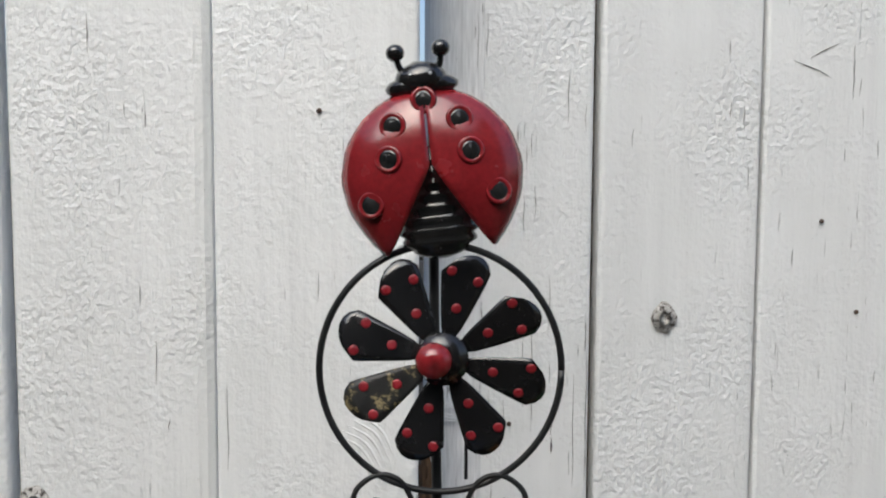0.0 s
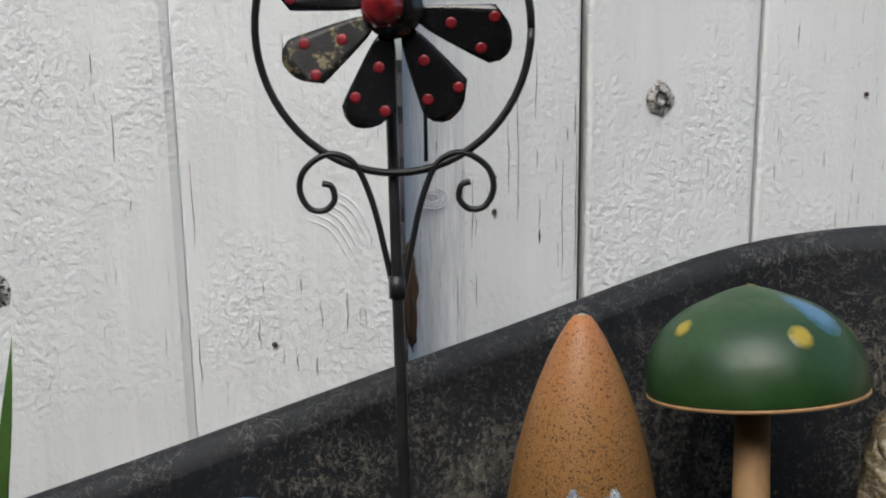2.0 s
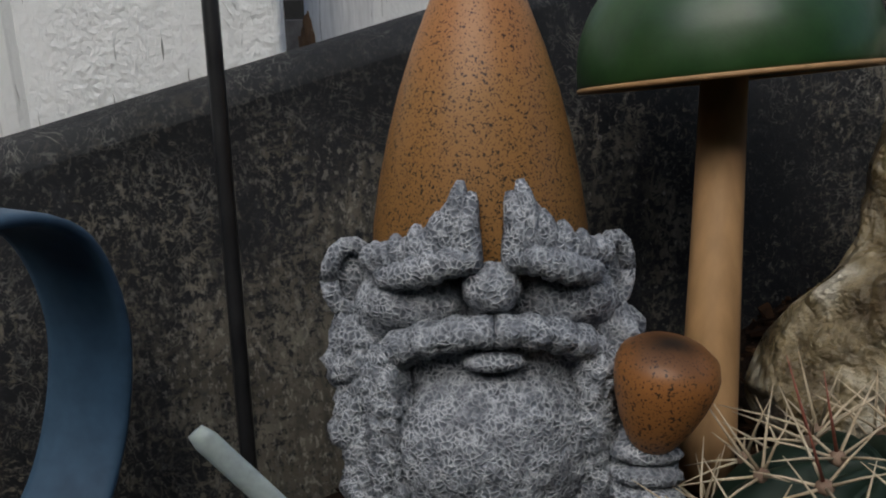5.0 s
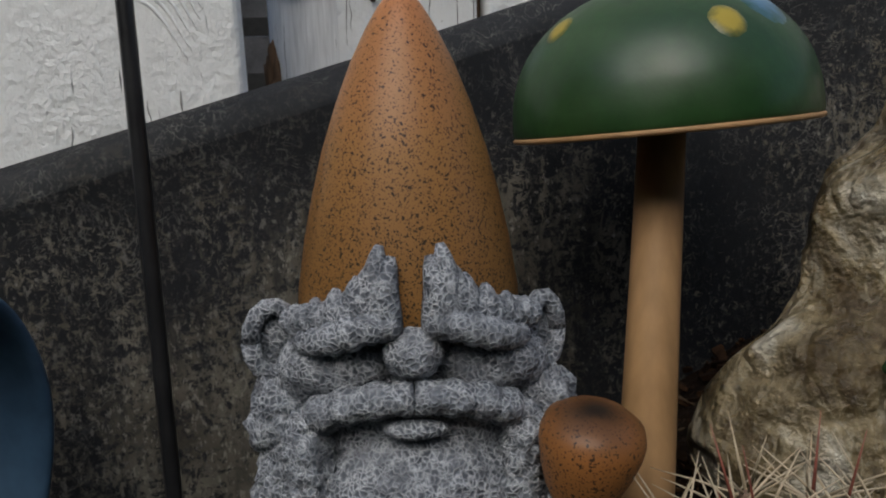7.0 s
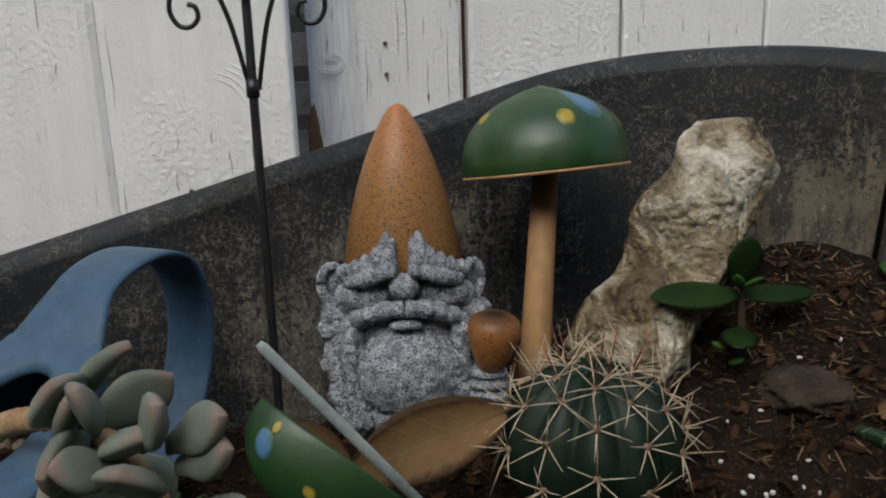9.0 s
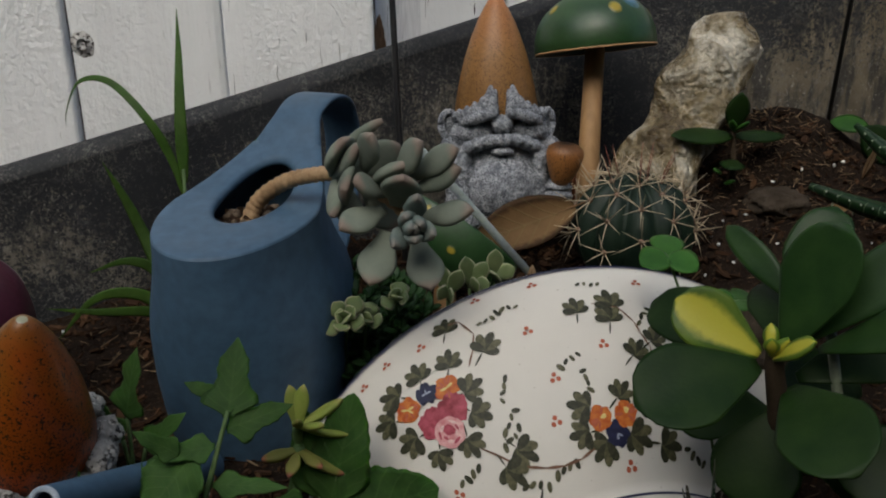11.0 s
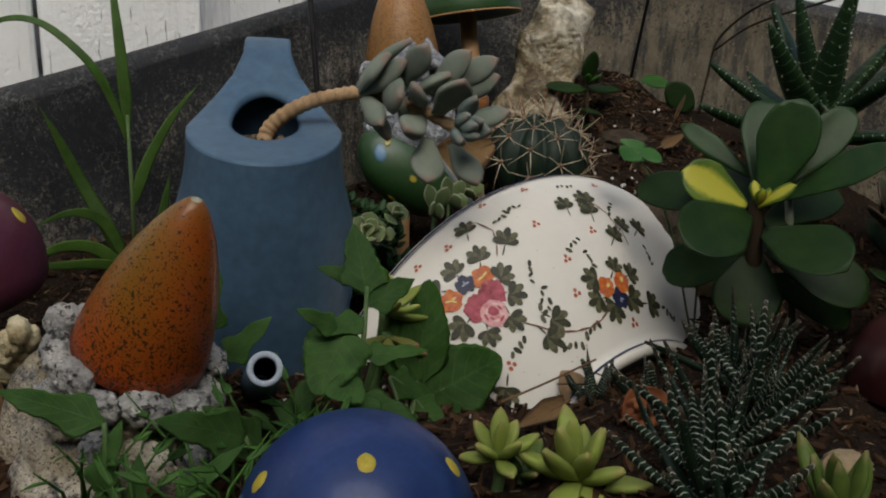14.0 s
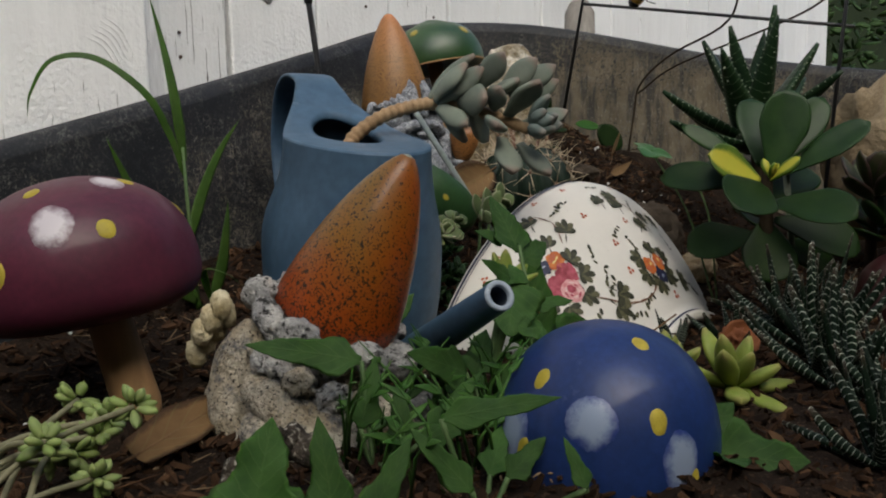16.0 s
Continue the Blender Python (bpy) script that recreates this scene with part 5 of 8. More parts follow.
# slightly bevelled edge, pear-shaped deck and hole
HOLE_B, HOLE_L, HOLE_W = 0.016, 0.0390, 0.0218
first = len(M.v)
loops = [(1.0, 0.0), (0.985, 0.0012), (0.97, 0.0015), (0.75, 0.0015), (0.4, 0.0015), (0.08, 0.0015), (0.0, 0.0005), (-0.03, -0.002), (0.0, -0.0045), (0.25, -0.006), (0.6, -0.008), (0.65, -0.07)]
for u, dz in loops:
    for k in range(seg):
        a = 2 * math.pi * k / seg
        ob_, os_ = deck_edge(a)
        ib, is_ = HOLE_B + HOLE_L * math.cos(a), HOLE_W * math.sin(a)
        b, s_ = ib + (ob_ - ib) * u, is_ + (os_ - is_) * u
        M.v.append(tuple(can_place(b, s_, can_top(b) - 0.0015 + dz)))
for q in range(len(loops) - 1):
    o1, o2 = first + q * seg, first + (q + 1) * seg
    M.f += [(o1 + (k + 1) % seg, o1 + k, o2 + k, o2 + (k + 1) % seg) for k in range(seg)]
M.m, M.s, M.al, M.ac = [0] * len(M.f), [True] * len(M.f), [0.0] * len(M.v), [0.0] * len(M.v)
part("body", M, CAN, can)
# strap handle: runs on from the deck, up and back, then bends down to the body
M = Mesh()
path = catmull([(x, z, 0) for x, z in ((0.0595, can_top(0.0595) - 0.0026), (0.068, can_top(0.068) - 0.0020), (0.0937, 0.2186), (0.1311, 0.2220), (0.1610, 0.2080), (0.1738, 0.1760), (0.1670, 0.1430), (0.148, 0.118), (0.115, 0.100), (0.08, 0.092))], 6)
ring_n = 12
for i, q in enumerate(path):
    u = i / (len(path) - 1)
    nx = path[min(i + 1, len(path) - 1)] - path[max(i - 1, 0)]
    nx.normalize()
    nrm = Vector((-nx.y, nx.x, 0))
    w = deck_half(q.x) if u < 0.33 else 0.0165 - 0.0015 * smoothstep(0.33, 0.5, u) + 0.008 * smoothstep(0.72, 1.0, u)
    w -= 0.0006 if u < 0.1 else 0.0
    for k in range(ring_n):
        a = 2 * math.pi * k / ring_n
        cx, cy = math.cos(a), math.sin(a)
        sx = w * math.copysign(abs(cx) ** 0.35, cx)
        t = 0.0021 * math.copysign(abs(cy) ** 0.5, cy)
        M.v.append(tuple(can_place(q.x + nrm.x * t, sx, q.y + nrm.y * t)))
        M.al.append(u)
        M.ac.append(cx)
M.f = [(i * ring_n + k, i * ring_n + (k + 1) % ring_n, (i + 1) * ring_n + (k + 1) % ring_n, (i + 1) * ring_n + k) for i in range(len(path) - 1) for k in range(ring_n)]
M.f += [tuple(reversed(range(ring_n))), tuple(range((len(path) - 1) * ring_n, len(path) * ring_n))]
M.m, M.s = [0] * len(M.f), [True] * len(M.f)
part("handle", M, CAN, can, "wide strap handle")
# spout: a hollow tube
M = Mesh()
S0, S1 = Vector((-0.124, 0.165, 0.030)), Vector((-0.1605, 0.031, 0.1010))
ax = (S1 - S0).normalized()
SL = (S1 - S0).length


def open_ended(M):
    """Takes the two end caps off a turned shape."""
    M.f, M.m, M.s = M.f[:-2], M.m[:-2], M.s[:-2]
    return M


part("spout", open_ended(lathe(M, [(0.0115, 0.0), (0.0098, SL * 0.5), (0.0077, SL - 0.001)], frame_at(S0, ax), 28)), CAN, can)
part("spout_lip", open_ended(lathe(Mesh(), [(0.0077, SL - 0.001), (0.0077, SL + 0.0002), (0.0071, SL + 0.0007), (0.0057, SL + 0.0007), (0.0051, SL + 0.0002), (0.0050, SL - 0.002)], frame_at(S0, ax), 28)), surface("worn pale blue plastic", (0.25, 0.30, 0.36), (0.36, 0.40, 0.45), 90, 0.6, 0.2, 400, 0.0004), can, "worn pale rim of the spout")
part("spout_bore", open_ended(lathe(Mesh(), [(0.0050, SL - 0.002), (0.0049, SL - 0.06), (0.0049, SL - 0.14)], frame_at(S0, ax), 28)), BORE_SHADE, can, "inside of the spout, coloured dark for its shade")
M = Mesh()
pit = CC + BACK * HOLE_B
blob(M, (pit.x, pit.y, can_top(HOLE_B) - 0.031), (0.034, 0.044, 0.018), None, 0.3, 9, 5)
part("potting_mix", M, MULCH, can, "brown potting mix inside the opening")
GRIT = surface("mixed grit", (0.05, 0.035, 0.022), (0.17, 0.13, 0.095), 60, 0.85, 0.5, 300, 0.001)
rnd = random.Random(61)
for k in range(26):
    a, r = rnd.uniform(0, 6.28), 0.024 * math.sqrt(rnd.random())
    part("pebble", blob(Mesh(), (pit.x + r * math.cos(a), pit.y + r * math.sin(a), can_top(HOLE_B) - 0.0125 - 6 * r * r), [rnd.uniform(0.0018, 0.0042) for _ in range(3)], None, 0.3, 2, 2, seed=k), GRIT, can)

# ---- painted bowl lying on its side, half buried ----
CHINA = surface("white glazed earthenware", (0.612, 0.585, 0.5265), (0.639, 0.6165, 0.5625), 9, 0.5, 0.0, 40, 0.0005, speck=((0.27, 0.216, 0.153), 500, 0.74, 0.77), mottle=0.08)
NAVY = surface("navy underglaze", (0.007, 0.009, 0.032), (0.018, 0.022, 0.065), 260, 0.5, 0.0)
OLIVE = surface("olive green underglaze", (0.045, 0.045, 0.020), (0.125, 0.118, 0.062), 420, 0.5, 0.0)
DARK_OLIVE = surface("dark olive underglaze", (0.014, 0.016, 0.008), (0.050, 0.050, 0.026), 420, 0.5, 0.0)
ORANGE = surface("orange underglaze", (0.36, 0.055, 0.008), (0.58, 0.19, 0.035), 260, 0.5, 0.0)
CRIMSON = surface("crimson underglaze", (0.18, 0.008, 0.02), (0.48, 0.09, 0.13), 170, 0.5, 0.0)
PINK = surface("pink underglaze", (0.5, 0.14, 0.16), (0.72, 0.48, 0.46), 170, 0.5, 0.0)
RUST = surface("rust underglaze", (0.35, 0.08, 0.04), (0.45, 0.12, 0.06), 250, 0.5, 0.0)
BC = Vector((0.1033, 0.2185, -0.058))
B1, B2, BN = Vector((0.9886, 0.1503, 0)).normalized(), Vector((0.0109, -0.0718, 0.9974)).normalized(), Vector((0.150, -0.986, -0.0726)).normalized()
BP = Matrix(((B1.x, B2.x, BN.x, BC.x), (B1.y, B2.y, BN.y, BC.y), (B1.z, B2.z, BN.z, BC.z), (0, 0, 0, 1)))
BZ = [0.0, 0.02, 0.04, 0.06, 0.08, 0.092, 0.100, 0.106, 0.112]
BR = [0.193, 0.189, 0.177, 0.159, 0.139, 0.124, 0.113, 0.105, 0.103]
bowl = thing("painted_bowl", (BC.x, BC.y, 0.02), "white china bowl with painted flowers, half buried on its side", "bowl")


BOWL_CURVE = np.polyfit(BZ[:-1], BR[:-1], 4)


def bowl_r(z):
    w = smoothstep(0.102, 0.107, z)
    return float(np.polyval(BOWL_CURVE, max(0.0, min(z, 0.106)))) * (1 - w) + 0.1045 * w


def on_bowl(th, z, lift=0.0):
    slope = (bowl_r(z + 0.004) - bowl_r(z - 0.004)) / 0.008
    nr = Vector((math.cos(th), math.sin(th), -slope)).normalized()
    return BP @ (Vector((bowl_r(z) * math.cos(th), bowl_r(z) * math.sin(th), z)) + nr * lift)


zs = [0.0, 0.01, 0.02, 0.03, 0.04, 0.05, 0.06, 0.07, 0.08, 0.086, 0.092, 0.096, 0.100, 0.103, 0.106, 0.109, 0.113, 0.114]
outer = [(bowl_r(z), z) for z in zs]
inner = [(bowl_r(z) - 0.006, z) for z in zs[:-2]]
M = Mesh()
lathe(M, [(0.0005, 0.098)] + [(r, min(z, 0.098)) for r, z in inner[::-1] if z < 0.098] + [(0.1895, -0.002), (0.1925, -0.0015)] + outer + [(0.098, 0.1145), (0.096, 0.112), (0.096, 0.104), (0.0005, 0.103)], BP, 96)
part("shell", M, CHINA, bowl)


def ring_line(z, width, name):
    M = Mesh()
    n = 120
    vs = [on_bowl(2 * math.pi * k / n, zz, 0.0004) for zz in (z, z + width) for k in range(n)]
    M.add(vs, [(k, (k + 1) % n, n + (k + 1) % n, n + k) for k in range(n)])
    part(name, M, NAVY, bowl)


ring_line(0.0005, 0.0019, "rim_line")
ring_line(0.0036, 0.0006, "rim_line")
ring_line(0.1085, 0.0022, "foot_line")


def paint(M, th, z, outline, m, lift, turn=0.0):
    """A flat brush mark on the bowl, from an outline in metres round (th, z)."""
    ca, sa = math.cos(turn), math.sin(turn)
    c = on_bowl(th, z, lift)
    vs = [c]
    for x, y in outline:
        u, v = x * ca - y * sa, x * sa + y * ca
        zz = min(0.111, max(0.001, z - v * 0.72))
        vs.append(on_bowl(th - u / bowl_r(z), zz, lift))
    k = len(outline)
    M.add(vs, [(0, 1 + i, 1 + (i + 1) % k) for i in range(k)], m)


def petals(n, R, depth):
    return [(R * (1 - depth + depth * abs(math.cos(n * a / 2))) * math.cos(a), R * (1 - depth + depth * abs(math.cos(n * a / 2))) * math.sin(a)) for a in [2 * math.pi * i / 30 for i in range(30)]]


def stroke(M, a, b, w, m, lift):
    n = 6
    vs = []
    for i in range(n + 1):
        u = i / n
        th, z = a[0] + (b[0] - a[0]) * u, a[1] + (b[1] - a[1]) * u
        dth, dz = (b[0] - a[0]) * bowl_r(z), b[1] - a[1]
        L = math.hypot(dth, dz) or 1
        ww = w * math.sin(math.pi * (0.12 + 0.76 * u))
        for s in (-1, 1):
            vs.append(on_bowl(th - s * dz / L * ww / bowl_r(z), z + s * dth / L * ww, lift))
    M.add(vs, [(2 * i, 2 * i + 1, 2 * i + 3, 2 * i + 2) for i in range(n)], m)


VINE_BROWN = surface("brown brush line", (0.12, 0.06, 0.035), (0.2, 0.1, 0.06), 250, 0.5, 0.0)
STAMEN = surface("pale yellow brush mark", (0.55, 0.42, 0.12), (0.72, 0.60, 0.26), 250, 0.5, 0.0)
PALE_BLUE_PAINT = surface("pale blue brush mark", (0.25, 0.29, 0.38), (0.38, 0.42, 0.5), 250, 0.5, 0.0)
PALE_PINK_PAINT = surface("pale pink brush mark", (0.62, 0.40, 0.38), (0.74, 0.55, 0.52), 250, 0.5, 0.0)
PAINTS = [OLIVE, DARK_OLIVE, ORANGE, NAVY, CRIMSON, PINK, RUST, VINE_BROWN, STAMEN, PALE_BLUE_PAINT, PALE_PINK_PAINT]
rnd = random.Random(11)
M = Mesh()
LEAVES = [(2.195, .0315), (2.087, .0347), (2.067, .0506), (2.084, .0617), (2.369, .041), (2.166, .0704), (2.341, .0547), (2.29, .0671), (2.305, .0326), (1.723, .0749),
          (1.554, .0721), (1.463, .0769), (1.752, .0846), (1.678, .0913), (1.511, .0889), (2.003, .0826), (2.085, .0871), (1.639, .0318), (1.521, .03), (1.535, .0377),
          (1.462, .0551), (1.384, .0492), (1.275, .0493), (2.047, .0167), (1.955, .0365), (2.449, .0876), (1.369, .092)]
CLUSTERS = ((2.2, 0.052), (1.61, 0.082))
for th, z in LEAVES:
    near = min(CLUSTERS, key=lambda c: abs(c[0] - th) + 4 * abs(c[1] - z))
    turn = math.atan2(-(z - near[1]) / 0.72, -(th - near[0]) * 0.16) - math.pi / 2 + rnd.uniform(-0.3, 0.3)
    R = rnd.uniform(0.0088, 0.0112)
    M = Mesh()
    for q, (lean, long_) in enumerate(((-1.35, 0.78), (-0.68, 0.95), (0.0, 1.05), (0.68, 0.95), (1.35, 0.78))):
        tt = turn + lean
        dx, dy = -math.sin(tt) * R * 0.52 * long_, math.cos(tt) * R * 0.52 * long_
        bx, by = math.sin(turn) * R * 0.35, -math.cos(turn) * R * 0.35
        u, v = bx + dx, by + dy
        paint(M, th - u / bowl_r(z), min(0.110, max(0.002, z - v * 0.72)), [(R * 0.25 * math.sin(w_) * (1 + 0.25 * math.cos(w_)), R * 0.62 * long_ * -math.cos(w_ + math.pi)) for w_ in [2 * math.pi * i_ / 14 for i_ in range(14)]], 0 if q % 2 else 1, 0.0004 + 0.00010 * q, tt)
    tail = Vector((math.sin(turn), -math.cos(turn))) * R
    stroke(M, (th - tail.x * 0.5 / bowl_r(z), min(0.110, max(0.002, z - tail.y * 0.36))), (th - (tail.x * 1.25 + tail.y * 0.2) / bowl_r(z), min(0.110, max(0.002, z - tail.y * 0.90))), 0.0005, 1, 0.0005)
    part("painted_leaf", M, PAINTS, bowl)
for pts in ([(2.145, .0736), (2.048, .0865), (1.95, .091), (1.874, .0927), (1.79, .0925), (1.72, .0904)], [(1.58, .031), (1.497, .0342), (1.45, .042), (1.433, .0478), (1.407, .0537), (1.40, .062)],
            [(2.06, .0155), (2.001, .0177), (1.975, .0285), (2.0, .036), (2.036, .042)]):
    M = Mesh()
    for a, b in zip(pts, pts[1:]):
        stroke(M, a, b, 0.00055, 7, 0.0005)
    part("painted_vine", M, PAINTS, bowl)
M = Mesh()
for th, z in [(1.851, .0221), (1.912, .0243), (1.57, .0185), (1.968, .058), (1.998, .0706), (1.715, .056), (1.674, .0656), (2.019, .0764), (2.241, .0797), (2.022, .095), (1.867, .094), (1.276, .0667), (1.223, .0954), (1.411, .0383)]:
    a0 = rnd.uniform(0, 3)
    M = Mesh()
    for q in range(4):
        du, dv = math.cos(a0) * (q - 1.5) * 0.0042, math.sin(a0) * (q - 1.5) * 0.0042 + rnd.uniform(-0.001, 0.001)
        t2, z2 = th - du / bowl_r(z), min(0.11, max(0.002, z - dv * 0.72))
        paint(M, t2, z2, [(x * 0.55, y) for x, y in petals(1, rnd.uniform(0.0020, 0.0031), 0.2)], 1 if q % 2 else 0, 0.0004, rnd.uniform(0, 3))
    part("painted_sprig", M, PAINTS, bowl, "small dark painted sprig")
for th, z in [(1.926, .0084), (1.743, .0118), (1.814, .0378), (1.579, .0517), (2.143, .0197), (2.267, .0148), (1.784, .0614), (1.838, .0774), (1.405, .0183), (2.327, .082), (1.57, .0986), (2.366, .0155)]:
    M = Mesh()
    for du, dv in ((0, 0.002), (0.0018, -0.001), (-0.0018, -0.001)):
        paint(M, th - du / bowl_r(z), z - dv * 0.72, petals(1, 0.0014, 0.1), 6, 0.0004)
    part("painted_berries", M, PAINTS, bowl, "three rust painted dots")
for th, z in [(2.134, .0452), (2.285, .0425), (1.662, .0805), (1.553, .0804)]:
    M = Mesh()
    R = 0.0082 if th > 2 else 0.0072
    paint(M, th, z, [(x * rnd.uniform(0.86, 1.08), y * rnd.uniform(0.86, 1.08)) for x, y in petals(5, R, 0.14)], 2, 0.0006, rnd.uniform(0, 1))
    for q in range(5):
        a = rnd.uniform(0, 6.28)
        stroke(M, (th + math.cos(a) * R * 0.85 / bowl_r(z), z + math.sin(a) * R * 0.6), (th + math.cos(a) * R * 0.2 / bowl_r(z), z + math.sin(a) * R * 0.15), 0.0007, 6, 0.0007)
    for q in range(3):
        a = rnd.uniform(0, 6.28)
        stroke(M, (th, z), (th + math.cos(a) * R * 0.5 / bowl_r(z), z + math.sin(a) * R * 0.36), 0.0006, 8, 0.0009)
    part("painted_flower", M, PAINTS, bowl, "orange painted flower")
for th, z in [(2.203, .0418), (1.605, .0871)]:
    M = Mesh()
    paint(M, th, z, [(x * rnd.uniform(0.85, 1.1), y * rnd.uniform(0.85, 1.1)) for x, y in petals(5, 0.0074, 0.2)], 3, 0.00055)
    for q in range(3):
        a = rnd.uniform(0, 6.28)
        stroke(M, (th, z), (th + math.cos(a) * 0.003 / bowl_r(z), z + math.sin(a) * 0.002), 0.00045, 9, 0.0007)
    part("painted_flower", M, PAINTS, bowl, "navy painted flower")
M = Mesh()
for th, z in [(2.236, .0543), (2.153, .0542)]:
    paint(M, th, z, [(x * rnd.uniform(0.88, 1.08), y * rnd.uniform(0.88, 1.08)) for x, y in petals(5, 0.0098, 0.12)], 4, 0.0007)
paint(M, 2.207, 0.0615, [(x * rnd.uniform(0.93, 1.05), y * rnd.uniform(0.93, 1.05)) for x, y in petals(6, 0.0092, 0.06)], 5, 0.0010)
paint(M, 2.205, 0.0606, [(x * 0.8, y * 1.15) for x, y in petals(4, 0.0036, 0.15)], 4, 0.0013, 0.7)
for q in range(9):
    a, k = 0.7 * q, 0.0042 + 0.0022 * (q % 3) / 2
    stroke(M, (2.207 + math.cos(a) * k / bowl_r(0.0615), 0.0615 + math.sin(a) * k * 0.72), (2.207 + math.cos(a + 0.75) * k / bowl_r(0.0615), 0.0615 + math.sin(a + 0.75) * k * 0.72), 0.0007, 10 if q % 2 else 4, 0.0013)
part("painted_flower", M, PAINTS, bowl, "crimson flowers with a pink rose")

# ---- rocks ----
def quartz():
    m, nt, b = nodes_of("cream and brown quartz")
    vec = coords(nt)
    col = ramp(nt, noise_of(nt, vec, 24, 7, 0.62, 0.5), [(0.36, (0.075, 0.050, 0.022)), (0.48, (0.27, 0.21, 0.115)), (0.59, (0.62, 0.57, 0.46))])
    col = mix(nt, 0.8, col, ramp(nt, noise_of(nt, vec, 170, 4, 0.7), [(0.3, 0.6), (0.7, 1.2)]), "MULTIPLY")
    seam = maths(nt, "ABSOLUTE", maths(nt, "SUBTRACT", noise_of(nt, vec, 20, 4, 0.5, 1.0), 0.5))
    crack = maths(nt, "ABSOLUTE", maths(nt, "SUBTRACT", noise_of(nt, coords(nt, (1.4, 1, 0.9)), 26, 3, 0.5, 0.3), 0.5))
    dark = ramp(nt, crack, [(0.004, 1.0), (0.022, 0.0)])
    pale = ramp(nt, seam, [(0.004, 1.0), (0.010, 0.0)])
    col = mix(nt, maths(nt, "MULTIPLY", dark, 0.25), col, (0.045, 0.03, 0.016))
    col = mix(nt, maths(nt, "MULTIPLY", pale, 0.3), col, (0.5, 0.44, 0.32))
    nt.links.new(col, b.inputs["Base Color"])
    nt.links.new(ramp(nt, noise_of(nt, vec, 60, 3), [(0.35, 0.14), (0.65, 0.42)]), b.inputs["Roughness"])
    b.inputs["Specular IOR Level"].default_value = 0.65
    facet = ramp(nt, crack, [(0.0, 0.0), (0.075, 1.0)])
    facet2 = ramp(nt, maths(nt, "ABSOLUTE", maths(nt, "SUBTRACT", noise_of(nt, vec, 75, 4, 0.5), 0.5)), [(0.0, 0.0), (0.10, 1.0)])
    bump(nt, b, maths(nt, "ADD", maths(nt, "ADD", maths(nt, "MULTIPLY", facet, 0.55), maths(nt, "MULTIPLY", facet2, 0.25)), noise_of(nt, vec, 230, 5, 0.6)), 0.8, 0.006)
    return m


QUARTZ = quartz()
GREY_ROCK = surface("grey field stone", (0.030, 0.022, 0.015), (0.075, 0.058, 0.042), 60, 0.9, 0.9, 190, 0.004)
TAN_ROCK = surface("tan rough stone", (0.25, 0.18, 0.1), (0.36, 0.28, 0.18), 30, 0.85, 0.9, 120, 0.005)
M = Mesh()
lean = (Vector((0.275, 0.43, 0.262)) - Vector((0.2, 0.392, 0.13)))
T = frame_at((0, 0, 0), lean, (0, 1, 0)).to_3x3()
vs, fs = ico(6)
out = []
for v in vs:
    wide = 0.0285 + 0.008 * smoothstep(-0.1, -0.9, v.z) + 0.003 * smoothstep(0.3, 0.8, v.z)
    blunt = (max(0.0, 1 - abs(v.z) ** 3.5) ** 0.4) / max(0.05, math.sqrt(max(0.0, 1 - v.z * v.z))) if abs(v.z) < 0.999 else 1.0
    q = Vector((v.x * wide * blunt, v.y * wide * blunt, v.z * 0.091))
    k = noise.fractal(q * 15 + Vector((3.3, 5.6, 1.0)), 0.8, 2.1, 2)
    k2 = noise.fractal(q * 40 + Vector((1.3, 2.6, 7.0)), 0.9, 2.1, 2)
    d0 = noise.voronoi(q * 26 + Vector((k, k2, 0.4)) * 0.5)[0][0]
    d1 = noise.voronoi(q * 62 + Vector((0.3, k, k2)))[0][0]
    w = 0.88 + 0.40 * (0.3 - abs(k) * 1.5) + 0.08 * (0.3 - abs(k2) * 1.7) + 0.28 * d0 + 0.06 * d1
    out.append(Vector((0.238, 0.408, 0.188)) + T @ (Vector((q.x, q.y, 0)) * w + Vector((0, 0, q.z * (1 + (w - 1) * 0.3)))))
M.add(out, fs)
solo("quartz_rock", M, QUARTZ, (0.22, 0.4, 0.13), "cream and brown quartz rock leaning on the tub wall", "rock", "rocks")


def stone(name, c, radii, mt, label, seed, turn=0, sub=4):
    M = Mesh()
    blob(M, c, radii, Matrix.Rotation(radians(turn), 3, "Z"), 0.25, 1.7, sub, 0, seed=seed, ridged=True)
    return solo(name, M, mt, (c[0], c[1], c[2] - radii[2] * 0.6), label, "rock", "rocks")


stone("tan_rock", (0.448, 0.080, 0.140), (0.072, 0.062, 0.080), TAN_ROCK, "tan rough rock beside the trellis", 2.2, 20)
stone("flat_stone", (0.300, 0.355, 0.126), (0.026, 0.022, 0.012), GREY_ROCK, "flat grey brown stone lying in the mulch", 5.1)
stone("grey_stone", (0.222, 0.212, 0.075), (0.04, 0.03, 0.032), GREY_ROCK, "dull grey stone behind the bowl", 7.3)
stone("brown_pebble", (0.238, 0.168, 0.05), (0.02, 0.016, 0.014), TAN_ROCK, "small brown pebble beside the bowl", 1.4)
stone("pale_pebble", (0.115, -0.06, 0.03), (0.014, 0.012, 0.01), TAN_ROCK, "small pale pebble among the succulents", 4.4)

